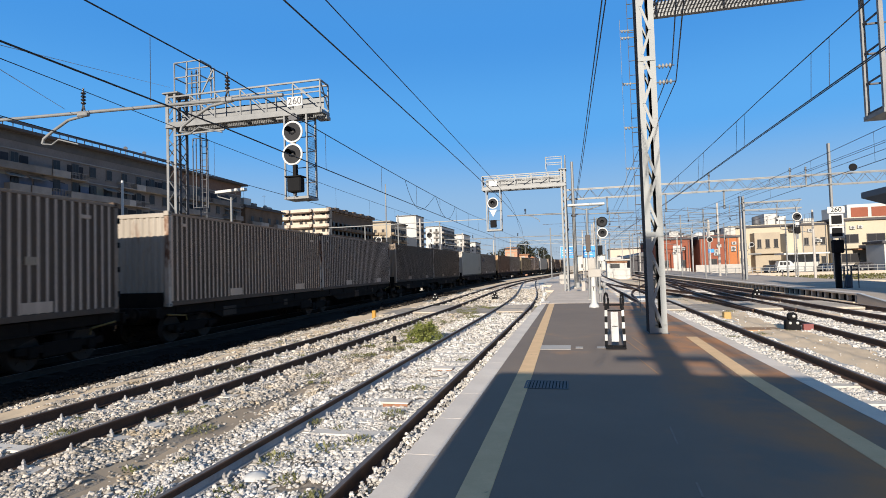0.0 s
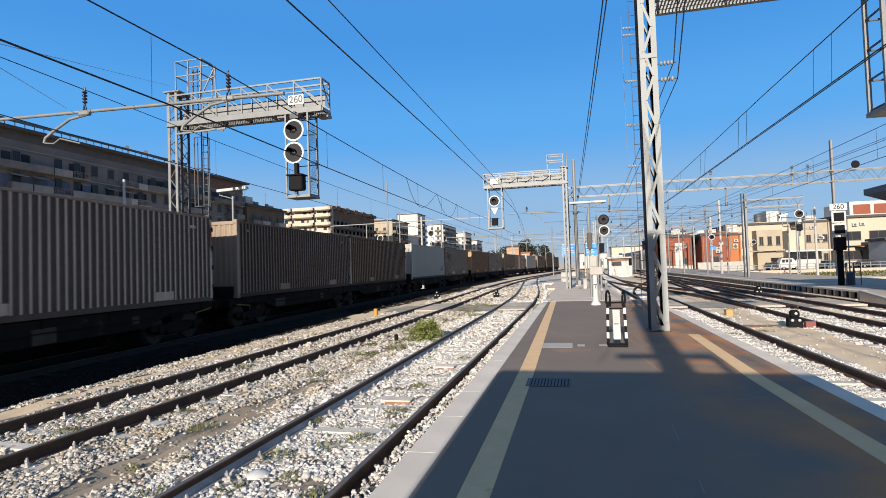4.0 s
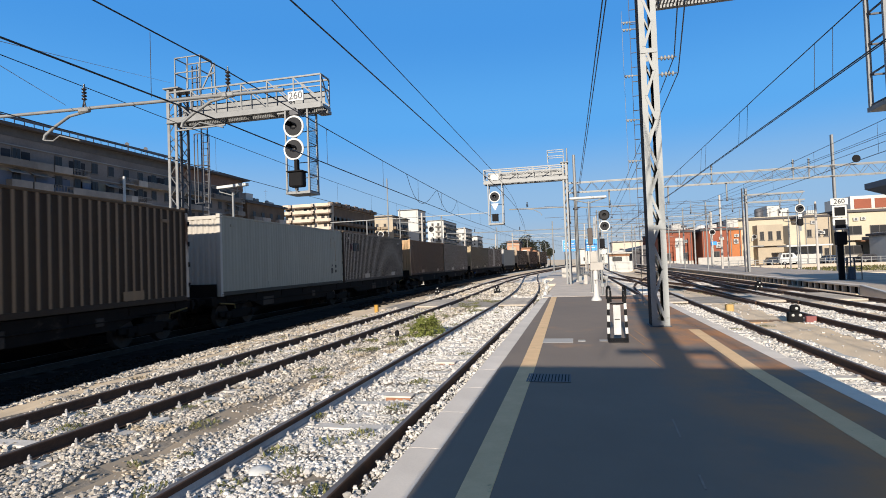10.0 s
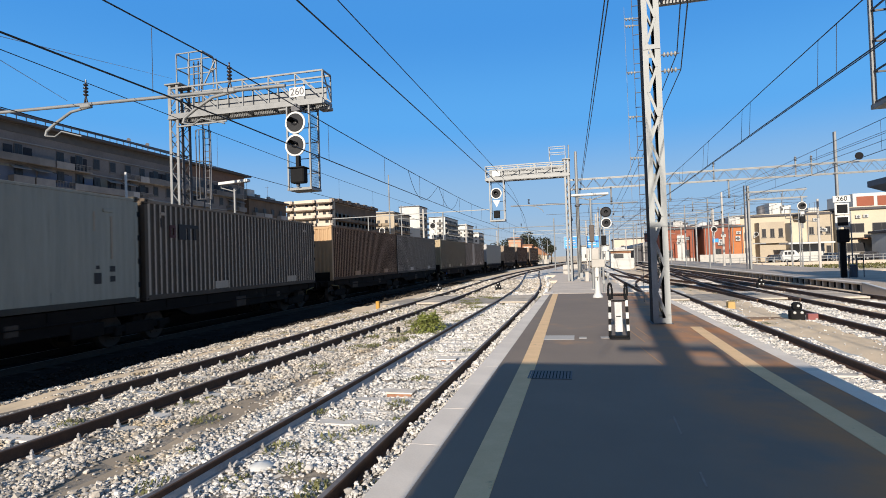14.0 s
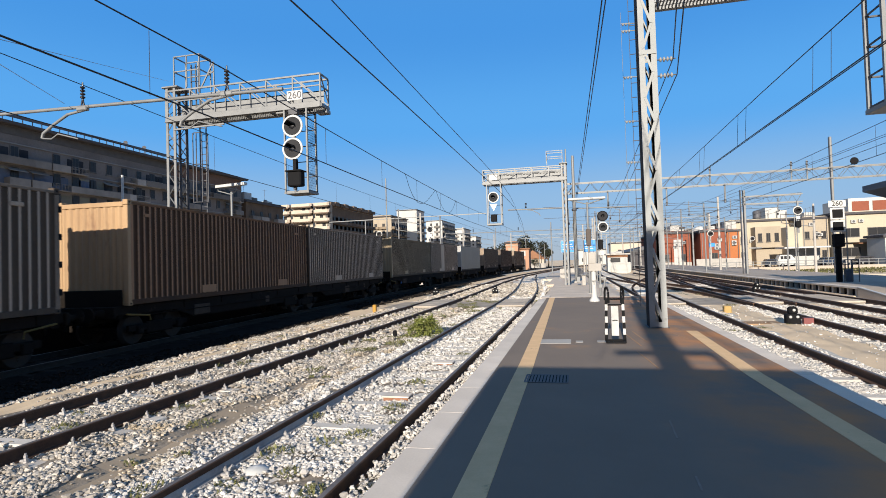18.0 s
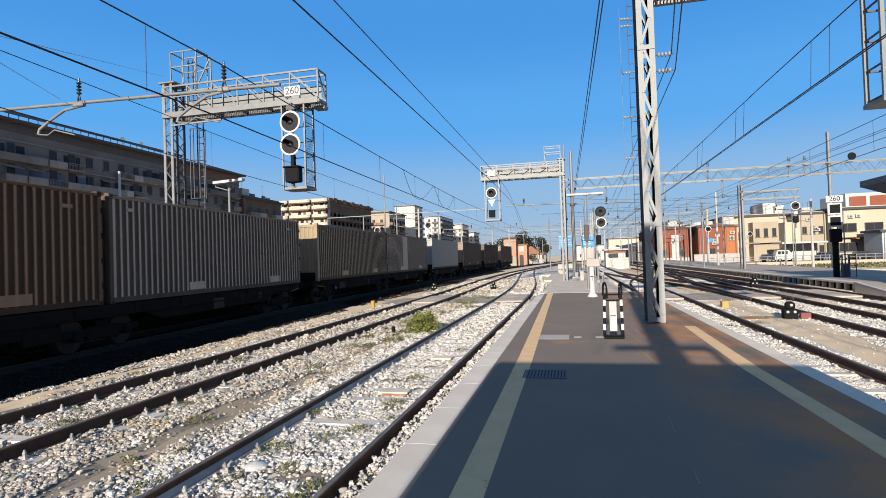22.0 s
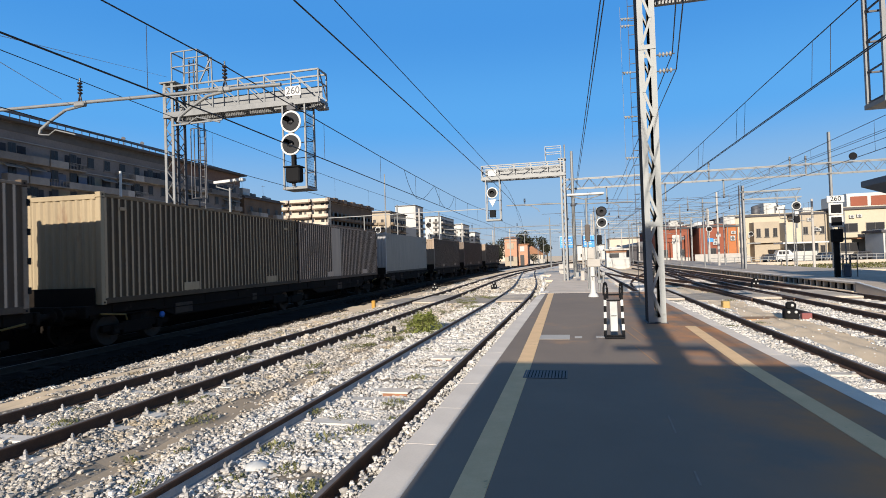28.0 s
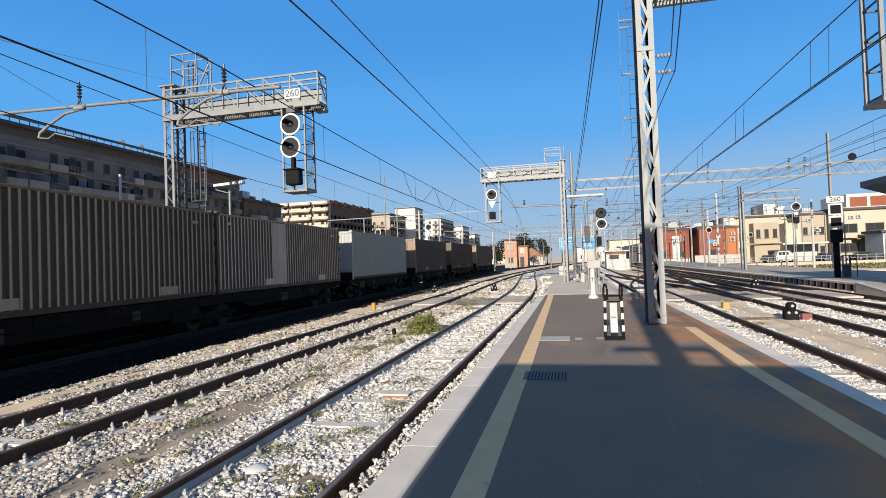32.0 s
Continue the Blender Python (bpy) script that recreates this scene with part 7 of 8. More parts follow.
block("town_house", 51.5, 66, 108, 114, 4.1, WALL_WHITE, "low grey-white outbuilding by the street", storey=4.2, bay=4.0, east=False, balc=None, balc_s=None, group="town buildings", cornice=0.4, win=(1.0, 1.2))
cv = thing("canopy_shelter", (0, 0, 0), "white flat shelter roof on thin posts", "shelter")
part("roof", Shape().box(37.5, 45, 112, 117, 2.7, 3.0, 0.03), WHITE, cv)
for x in (38, 41, 44.6):
    part("post", Shape().tube([(x, 112.3, -0.55), (x, 112.3, 2.7)], 0.07, 8), GALV, cv)
part("back_wall", Shape().box(39.5, 45, 116.6, 117, -0.55, 2.7), WALL_WHITE, cv)
for x0, x1, y, z1, c in ((-60, -40, 330, 9, WALL_CREAM), (2, 14, 260, 6, WALL_WHITE), (15, 30, 240, 8, WALL_CREAM), (24, 27.5, 150.6, 9, WALL_WHITE), (66, 90, 140, 9, WALL_CREAM), (90, 130, 170, 10, WALL_YELLOW), (30, 60, 210, 11, WALL_CREAM)):
    block("distant_building", x0, x1, y, y + 14, z1, c, "pale distant town building", bay=4, east=False, west=True, balc=None, balc_s=None, group="town buildings", cornice=0.3)
dm = solid("white_dome", Shape().lathe((28.2, 136, 6.9), (0, 0, 1), [(0, 1.6), (0.7, 1.55), (1.3, 1.2), (1.7, 0.7), (1.85, 0.1)], 20), WHITE, "white dome on a rooftop", "dome")

# long dark train shed and the white hut between the tracks
sd = thing("train_shed", (0, 0, 0), "long low dark-roofed train shed", "shed")
part("roof", Shape().add([(11.6, 126, 3.2), (14.8, 126, 4.4), (17.9, 126, 3.3), (11.6, 206, 3.2), (14.8, 206, 4.4), (17.9, 206, 3.3)], [(0, 1, 4, 3), (1, 2, 5, 4), (0, 2, 1), (3, 4, 5), (0, 3, 5, 2)]), GALV_DARK, sd)
part("wall", Shape().box(12.0, 17.5, 126.3, 205.7, -0.56, 3.2), ROOF, sd)
ht = thing("hut", (0, 0, 0), "small white railway hut with a flat roof", "hut")
part("wall", Shape().box(5.1, 8.1, 90, 94, -0.55, 2.45, 0.03), WALL_WHITE, ht)
part("roof", Shape().box(4.8, 8.5, 89.5, 94.5, 2.45, 2.7, 0.04), CONC, ht)
part("roof_box", Shape().box(5.6, 7.4, 91, 93, 2.7, 3.0, 0.03), WALL_WHITE, ht)
part("window", Shape().box(5.6, 7.0, 89.9, 90, 1.3, 2.0), PANE, ht)
part("brown_band", Shape().box(5.05, 8.15, 89.88, 90, 2.1, 2.42), TILE, ht, "red-brown band under the roof")
part("front_wall", Shape().box(5.9, 8.4, 88.4, 88.6, -0.55, 1.3, 0.03), WALL_WHITE, ht, "low white wall")

# ---- the portal and masts over the right-hand tracks ----
po = thing("catenary_portal", (0, 0, 0), "long pale lattice portal beam over the station tracks", "catenary portal")
for z in (8.1, 9.0):
    for y in (52.0, 52.7):
        part("chord", Shape().box(-0.5, 31.0, y - 0.04, y + 0.04, z - 0.04, z + 0.04), GALV, po)
for y in (52.0, 52.7):
    part("lacing", laced(Shape(), (-0.4, y, 8.55), (30.9, y, 8.55), (0, 0, 1), 0.9, 0.7, 0.05, 0.03), GALV, po)
part("mast", Shape().box(21.19, 21.37, 52.1, 52.4, -0.5, 11.6, 0.03), GALV, po, "grey steel mast")
part("flood_lamp", Shape().lathe((22.9, 52.2, 9.4), (0, -1, 0), [(0, 0.15), (0.2, 0.32), (0.25, 0.3)], 16), BLACK, po)
for x in (6.6, 11.9, 18.3, 19.5):
    part("top_post", Shape().tube([(x, 52.3, 8.1), (x, 52.3, 9.75)], 0.06, 8), GALV, po)
    part("top_insulator", Shape().lathe((x, 52.3, 9.35), (0, 0, 1), [(0.12 * k + d, r) for k in range(3) for d, r in ((0, 0.04), (0.04, 0.13), (0.09, 0.04))], 10), INSUL, po)
for x in (3.2, 8.26, 13.05):
    part("drop_post", Shape().tube([(x, 52.3, 6.5), (x, 52.3, 8.2)], 0.07, 8), GALV, po)
    part("insulator", Shape().lathe((x, 52.3, 6.5), (0, 0, 1), [(0.12 * k + d, r) for k in range(3) for d, r in ((0, 0.04), (0.04, 0.12), (0.09, 0.04))], 10), INSUL, po)

ms = thing("lattice_mast", (0, 0, 0), "pale mast on the far platform with a signal arm", "mast")
part("column", Shape().box(14.36, 14.52, 51.8, 52.2, 0.25, 7.45, 0.02), GALV, ms)
part("dark_side", Shape().box(14.13, 14.2, 51.9, 52.1, 0.25, 7.5), GALV_DARK, ms)
for y in (51.8, 52.3):
    part("arm_chord", Shape().box(14.3, 18.9, y, y + 0.08, 6.85, 6.95), GALV, ms)
    part("arm_chord", Shape().box(14.3, 18.9, y, y + 0.08, 6.2, 6.3), GALV, ms)
part("arm_lacing", laced(Shape(), (14.4, 51.85, 6.57), (18.8, 51.85, 6.57), (0, 0, 1), 0.6, 0.33, 0.045, 0.03), GALV, ms)
signal_head(ms, 18.4, 51.6, 5.47, 0.37, 0.3)
part("white_plate", Shape().box(18.25, 18.55, 51.55, 51.6, 4.75, 5.0, 0.02), WHITE, ms)
part("lamp_box", Shape().box(18.2, 18.6, 51.5, 51.8, 4.05, 4.6, 0.04), BLACK, ms)
part("drop", Shape().box(18.4, 18.52, 51.7, 51.8, 3.6, 6.3), GALV, ms)
signal_head(ms, 14.85, 51.6, 3.25, 0.2, 0.15)
part("small_arm", Shape().box(14.6, 15.6, 51.7, 51.8, 2.4, 2.5), GALV, ms)

SIDE_MASTS = [(15.7, 66, 8.4), (17.9, 80, 7.5), (16.5, 92, 8.0), (14.2, 100, 7.6), (20.5, 75, 7.2), (23.5, 62, 6.8), (13.2, 118, 7.5), (10.8, 130, 7.5), (19, 110, 7.5)]
pole0 = round_post("catenary_mast", *SIDE_MASTS[0][:2], 0.2, 8.4, 0.13, 0.1, "pale concrete catenary mast beside the tracks", "catenary masts", CONC)
part("bracket", Shape().tube([(0, 0, 7.0), (-3.0, 0, 7.3)], 0.04, 6).tube([(0, 0, 5.9), (-2.9, 0, 6.4)], 0.04, 6).tube([(-2.9, 0, 6.4), (-3.0, 0, 7.3)], 0.03, 6), GALV, pole0, "bracket arm")
for x, y, h in SIDE_MASTS[1:]:
    copy_thing(pole0, Matrix.Translation((x, y, h - 8.2)))
for x, y in ((2.9, 78), (-16.9, 60), (-17.6, 88), (-16.5, 116), (1.6, 96), (4.8, 122), (7.8, 140)):
    copy_thing(pole0, Matrix.Translation((x, y, -0.4)))
for y, x0, x1 in ((126, -14, 6), (90, 3, 20), (112, 3, 22), (140, 0, 26)):
    pt = thing("catenary_portal", (0, 0, 0), "distant pale lattice portal over the tracks", "catenary portal", "distant portals")
    part("beam", laced(Shape().box(x0, x1, y - 0.04, y + 0.04, 7.0, 7.1).box(x0, x1, y - 0.04, y + 0.04, 7.8, 7.9), (x0, y, 7.45), (x1, y, 7.45), (0, 0, 1), 0.7, 0.8, 0.05, 0.04), GALV, pt)
    for x in (x0, x1):
        part("column", Shape().box(x - 0.12, x + 0.12, y - 0.12, y + 0.12, -0.5, 8.4), GALV, pt)

# the square-target signal on the far platform
sq = thing("signal_post", (14.0, 34.0, 0.27), "signal with two square white-rimmed targets on the far platform", "signal")
part("mast", Shape().box(-0.14, 0.1, -0.1, 0.1, 0, 2.2, 0.02), BLACK, sq)
for z0, z1 in ((2.72, 3.36), (3.40, 4.04)):
    tg = part("target", Shape().box(-0.36, 0.34, -0.14, -0.08, z0, z1, 0.02), WHITE, sq, "white square signal target")
    part("target_face", Shape().box(-0.26, 0.24, -0.16, -0.141, z0 + 0.09, z1 - 0.09), BLACK, tg, "black face")
bd = part("number_board", Shape().box(-0.42, 0.42, -0.12, -0.08, 4.08, 4.44, 0.008), WHITE, sq)
text_on(bd, "260", (0, -0.128, 4.26), 0.36, BLACK)
part("lamp_box", Shape().box(-0.26, 0.24, -0.3, 0.1, 1.9, 2.62, 0.05), BLACK, sq, "black lamp box")
part("ladder", Shape().box(0.2, 0.25, 0.2, 0.25, 0, 3.6).box(0.5, 0.55, 0.2, 0.25, 0, 3.6), GALV, sq)
cg = Shape()
for x in (0.15, 0.5, 0.85):
    cg.tube([(x, -0.2, 0), (x, -0.2, 1.2)], 0.025, 6).tube([(x, 0.5, 0), (x, 0.5, 1.2)], 0.025, 6)
cg.tube([(0.15, -0.2, 1.2), (0.85, -0.2, 1.2), (0.85, 0.5, 1.2)], 0.025, 6).tube([(0.15, -0.2, 0.6), (0.85, -0.2, 0.6)], 0.02, 6)
part("guard_rail", cg, GALV_DARK, sq)
part("cabinet", Shape().box(0.36, 0.62, -0.1, 0.2, 0, 0.7, 0.03), mat("blue_grey_cabinet", (0.10, 0.13, 0.18), rough=0.6), sq, "blue-grey cabinet")
st2 = round_post("signal_post", 17.9, 80, 0.2, 6.0, 0.07, 0.06, "slim post with a round signal beyond the far platform")
signal_head(st2, 0, -0.2, 4.65, 0.4, 0.3)
part("blue_plate", Shape().box(-0.2, 0.5, -0.1, -0.05, 2.9, 3.4), BLUE, st2)
for x, y, z in ((-21.0, 80, 7.15), (-29.1, 80, 6.75)):
    sg = round_post("signal_post", x, y, -0.5, z + 0.4, 0.08, 0.07, "round signal seen over the goods train")
    signal_head(sg, 0.0, -0.3, z + 0.5, 0.5, 0.3)
    part("arrow_plate", Shape().box(-0.25, 0.25, -0.25, -0.2, z - 0.65, z - 0.15), WHITE, sg)
round_post("pole", -15.7, 45, -0.5, 9.5, 0.07, 0.05, "slim tall pole beyond the goods train")
sw = thing("overhead_bracket", (0, 0, 0), "pale cross beam on posts beyond the goods train", "overhead bracket")
part("beam", Shape().bar((-29.1, 62, 7.45), (-9.6, 62, 7.55), 0.09), GALV, sw)
for x, z in ((-24.4, 7.5), (-20.2, 8.6), (-15.1, 7.5)):
    part("post", Shape().tube([(x, 62.1, -0.5), (x, 62.1, z)], 0.08, 8), GALV, sw)

# far platform canopy roof, its edge high at the side
fc = thing("platform_canopy", (0, 0, 0), "dark flat canopy roof over the far platform", "canopy")
roof_prof = [(12.9, 4.6), (12.9, 4.86), (20.9, 5.12), (20.9, 4.08), (14.65, 3.99)]
part("roof_slab", Shape().add([(x, y, z) for y in (28.7, -10) for x, z in roof_prof], [(0, 1, 2, 3, 4), (9, 8, 7, 6, 5), (0, 5, 6, 1), (1, 6, 7, 2), (0, 4, 9, 5), (4, 3, 8, 9)]), mat("blue_grey_canopy", (0.10, 0.12, 0.15), rough=0.6), fc)
for y in (26, 17, 7):
    part("column", Shape().tube([(16.2, y, -0.5), (16.2, y, 4.1)], 0.14, 12), GALV_DARK, fc)

# ---- vehicles beyond the far platform ----
def vehicle(name, label, x, y, turn, l, w, h, colour, hood, category):
    ob = thing(name, Matrix.Translation((x, y, -0.56)) @ Matrix.Rotation(turn, 4, "Z"), label, category)
    m = mat(name + "_paint", colour, tuple(c * 0.85 for c in colour), rough=0.3, bump=0, coat=0.3)
    prof = [(-l / 2, 0.35), (-l / 2, 0.95), (-l / 2 + 0.15, h * 0.62), (-l / 2 + 0.5, h), (l / 2 - hood - 0.7, h), (l / 2 - hood, h * 0.62), (l / 2 - 0.1, h * 0.55), (l / 2, 0.8), (l / 2, 0.35)]
    body = Shape()
    v = [(a, s * w / 2 * (1 if b < h * 0.7 else 0.86), b) for s in (-1, 1) for a, b in prof]
    n = len(prof)
    body.add(v, [tuple(range(n)), tuple(range(2 * n - 1, n - 1, -1))] + [(i, i + n, (i + 1) % n + n, (i + 1) % n) for i in range(n)])
    part("body", body, m, ob)
    for k in range(3):
        a = -l / 2 + 0.55 + k * (l - hood - 1.3) / 3
        part("window", Shape().box(a, a + (l - hood - 1.3) / 3 - 0.12, -w / 2 * 0.99, w / 2 * 0.99, h * 0.64, h * 0.9, 0.03), PANE, ob)
    part("windscreen", Shape().box(l / 2 - hood - 0.55, l / 2 - hood - 0.1, -w * 0.4, w * 0.4, h * 0.64, h * 0.9, 0.05), PANE, ob)
    for a in (-l / 2 + 0.8, l / 2 - 0.8):
        for s in (-1, 1):
            wh = part("wheel", Shape().lathe((a, s * (w / 2 - 0.1), 0.32), (0, s, 0), [(-0.1, 0.2), (-0.1, 0.32), (0.1, 0.32), (0.12, 0.2)], 18), BLACK, ob)
            part("hub", Shape().lathe((a, s * (w / 2 - 0.1), 0.32), (0, s, 0), [(0.121, 0.18), (0.13, 0.05)], 14), GALV, wh)
    return ob


vehicle("white_van", "white minibus parked by the yellow house", 37.8, 112, 0, 3.7, 1.8, 2.15, (0.55, 0.55, 0.53), 0.7, "van")
vehicle("dark_car", "dark parked car under the white shelter", 36.2, 113, 0.05, 4.2, 1.7, 1.45, (0.03, 0.04, 0.06), 1.1, "car")
vehicle("dark_car", "dark parked car by the cream building", 51.0, 112.5, 0, 4.2, 1.7, 1.5, (0.04, 0.04, 0.05), 1.1, "car")
vehicle("dark_car", "dark blue parked car by the cream building", 45.9, 114.5, 0.1, 4.0, 1.7, 1.45, (0.03, 0.05, 0.09), 1.0, "car")

fe = thing("boundary_fence", (0, 0, 0), "low grey railing fence along the yard edge", "fence")
for k in range(45):
    part("post", shared("fpost", lambda: Shape().box(-0.05, 0.05, -0.05, 0.05, -0.55, 0.75).mesh("post", GALV)), None, fe).location = (21 + k * 1.2, 94 + 0.0 * k, 0)
for z in (0.25, 0.65):
    part("rail", Shape().box(21, 74, 93.97, 94.03, z, z + 0.08), GALV, fe)
solid("boundary_wall", Shape().box(19.0, 72, 90.0, 90.35, -0.6, -0.06, 0.03), SLAB, "low pale boundary wall behind the far platform", "wall")
solid("yard_kerb", Shape().box(19.9, 60, 54.5, 55.0, -0.6, -0.12, 0.03), SLAB, "low pale kerb beside the far platform", "kerb")
solid("kerb_wall", Shape().box(20, 80, 98, 98.4, -0.6, -0.3, 0.03), CONC, "low pale retaining wall along the street", "wall")
solid("street", Shape().box(20, 120, 98.4, 117.5, -0.6, -0.53), mat("street_asphalt", (0.12, 0.115, 0.11), rough=0.9), "grey street in front of the town houses", "road", "structure")

# ---- lineside things ----
ORANGE = mat("orange_yellow_paint", (0.52, 0.28, 0.05), rough=0.7, dirt=(0.2, 0.13, 0.06), bump=0.05)

def dwarf_signal(x, y, label, r=0.0):
    ob = thing("dwarf_signal", Matrix.Translation((x, y, -0.25)) @ Matrix.Rotation(r, 4, "Z"), label, "dwarf signal", "dwarf signals")
    part("case", Shape().box(-0.19, 0.19, -0.12, 0.14, 0.05, 0.38, 0.03).box(-0.11, 0.13, -0.12, 0.14, 0.36, 0.6, 0.06), BLACK, ob, "black lamp case")
    for dx, z in ((-0.09, 0.3), (0.1, 0.3), (0.01, 0.5)):
        part("lens", Shape().lathe((dx, -0.121, z), (0, -1, 0), [(0, 0.042), (0.02, 0.038), (0.03, 0.015)], 14), WHITE, ob, "pale round lens")
    part("base", Shape().box(-0.24, 0.24, -0.2, 0.2, -0.12, 0.06, 0.02), CONC, ob)
    return ob


dwarf_signal(6.22, 18.2, "black dwarf signal with pale lenses beside the track")
part("red_plate", Shape().box(0.28, 0.55, -0.05, 0.1, 0.05, 0.26, 0.01), RED, bpy.data.objects["dwarf_signal"], "red plate")
dwarf_signal(-5.2, 36.3, "black dwarf signal between the tracks")
dwarf_signal(-9.3, 36.4, "black dwarf signal beside the goods track")
dwarf_signal(9.75, 33.5, "black dwarf signal among the station tracks")
solid("point_box", Shape().box(5.3, 5.55, 22.0, 22.3, -0.35, 0.06, 0.03), PALE_YELLOW, "faded yellow point motor box beside the rail", "point box")
solid("timber_board", Shape().box(4.9, 6.0, 18.2, 18.9, -0.24, -0.16, 0.01), mat("weathered_timber", (0.42, 0.27, 0.16), rough=0.9), "weathered timber board lying on the ballast", "board")
solid("marker_peg", Shape().box(-9.55, -9.37, 24.9, 25.06, -0.45, 0.06, 0.03), ORANGE, "small yellow marker peg on the sandy path", "marker peg")
ra = thing("point_lever", (-5.2, 15.2, -0.3), "small dark point lever on a grey block beside the rail", "point lever")
part("block", Shape().box(-0.4, 0.1, -0.12, 0.12, -0.1, 0.1, 0.02), CONC, ra)
part("lever", Shape().box(0.0, 0.1, -0.05, 0.05, 0.1, 0.34, 0.02), BLACK, ra)
for x, y in ((-2.8, 8.32), (-2.74, 11.2)):
    pl = thing("rail_plate", (x, y, -0.17), "pale plate with brick-red edge between the rails", "plate", "plates between the rails")
    part("top", Shape().box(-0.22, 0.22, -0.13, 0.13, 0.03, 0.055, 0.006), COPING, pl)
    part("edge", Shape().box(-0.2, 0.2, -0.118, 0.1, -0.03, 0.028, 0.004), PLATE_RED, pl, "brick-red edge")
solid("white_rag", Shape().lathe((-3.3, 5.15, -0.17), (0, 0, 1), [(0, 0.14), (0.03, 0.12), (0.05, 0.06), (0.06, 0.01)], 9), WHITE, "crumpled white paper on the ballast", "litter")


# ---- weeds and the bush ----
def weeds(name, spots, label, blades, size, material, kind="", category="weeds"):
    v, f = [], []
    for x, y, r, h in spots:
        z = float(bed_height(np.array([x]), np.array([y]))[0][0])
        for _ in range(int(blades * r / 0.15)):
            a, q = rng.uniform(0, 6.28), r * math.sqrt(rng.random())
            bx, by = x + math.cos(a) * q, y + math.sin(a) * q
            up = h * rng.uniform(0.35, 1.0) * (1 - 0.55 * q / r)
            lean = rng.uniform(0, 6.28)
            w = size * rng.uniform(0.6, 1.4)
            k = len(v)
            dx, dy = math.cos(lean) * w, math.sin(lean) * w
            v += [(bx - dy * 0.5, by + dx * 0.5, z + up * 0.5), (bx + dx, by + dy, z + up * 0.85), (bx + dy * 0.5, by - dx * 0.5, z + up * 0.6), (bx - dx, by - dy, z + up * 0.35)]
            f += [(k, k + 1, k + 2), (k, k + 2, k + 3)]
    return tagged(new(name, fast_mesh(name, v, f, material)), label, category, kind=kind)


spots = [(-2.35, 4.6, 0.2, 0.17), (-2.75, 4.3, 0.16, 0.15), (-2.9, 5.1, 0.16, 0.14), (-2.95, 6.1, 0.2, 0.17), (-1.75, 4.3, 0.24, 0.2), (-1.7, 4.9, 0.22, 0.18), (-1.65, 5.6, 0.18, 0.16), (-2.8, 9.4, 0.2, 0.16), (-2.2, 6.9, 0.17, 0.15), (-2.6, 7.6, 0.2, 0.16), (-3.3, 4.1, 0.13, 0.08), (-3.15, 6.9, 0.14, 0.08), (-1.6, 3.6, 0.25, 0.14), (-2.5, 3.7, 0.18, 0.1)]
for _ in range(110):
    spots.append((rng.uniform(-9, -1.5), rng.uniform(4, 34), rng.uniform(0.06, 0.22), rng.uniform(0.08, 0.18)))
for _ in range(60):
    spots.append((rng.uniform(-5.8, -4.0), rng.uniform(12, 30), rng.uniform(0.1, 0.35), rng.uniform(0.1, 0.28)))
for _ in range(40):
    spots.append((rng.uniform(3, 11), rng.uniform(16, 45), rng.uniform(0.08, 0.3), rng.uniform(0.04, 0.12)))
weeds("weeds", spots, "small green and dry weeds in the ballast", 60, 0.022, LEAF, "stuff")
bush = thing("bush", Matrix.Translation((-4.33, 15.4, -0.3)) @ Matrix.Diagonal((0.8, 0.8, 0.86, 1)), "yellow-green bush growing between the tracks", "bush")
lobes = [(-0.34, 0, 0.25, 0.3), (0.02, 0.1, 0.52, 0.36), (0.36, 0, 0.28, 0.3), (0.0, -0.25, 0.2, 0.3), (0.2, 0.2, 0.6, 0.22), (-0.18, 0.1, 0.55, 0.22)]
st = Shape()
for k in range(9):
    a = k * 0.7
    st.tube([(0, 0, 0), (0.3 * math.cos(a), 0.25 * math.sin(a), 0.55)], 0.012, 5, True, 0.005)
part("stem", st, BARK, bush)
n = 1900
lob = np.array(lobes)[rng.integers(0, 6, n)]
d = rng.normal(size=(n, 3))
d /= np.linalg.norm(d, axis=1, keepdims=True)
c = lob[:, :3] + d * lob[:, 3:] * np.clip(rng.lognormal(-0.15, 0.3, (n, 1)), 0.4, 1.6)
c[:, 2] = np.maximum(c[:, 2], 0.03)
a1, a2 = rng.normal(size=(2, n, 3))
a1 /= np.linalg.norm(a1, axis=1, keepdims=True)
a2 = np.cross(a1, a2)
a2 /= np.linalg.norm(a2, axis=1, keepdims=True)
s = rng.uniform(0.03, 0.10, (n, 1))
v = np.stack([c - a1 * s, c + a2 * s * 0.28, c + a1 * s, c - a2 * s * 0.28], 1).reshape(-1, 3)
k = np.arange(n)[:, None] * 4
part("foliage", fast_mesh("foliage", v, np.concatenate([k + [0, 1, 2], k + [0, 2, 3]]), BUSHLEAF), None, bush, "yellow-green leaves")

# lamp and poles beyond the goods track
ll = round_post("lamp_post", -18.0, 26.2, -0.5, 6.2, 0.07, 0.06, "pale lamp post with a flat lamp beyond the goods train")
part("lamp_arm", Shape().tube([(-0.85, 0, 6.98), (-0.82, 0, 6.8), (0, 0, 6.55), (0.25, 0, 6.7), (0.28, 0, 6.98)], 0.035, 6), GALV, ll)
part("lamp_housing", Shape().bar((-0.9, 0, 7.02), (0.88, 0, 7.1), 0.3, 0.14, (0, 0, 1)), WHITE, ll, "flat pale lamp housing")
round_post("pole", -18.0, 18.8, -0.5, 6.0, 0.06, 0.05, "slim pale pole beyond the goods train", "", WHITE)


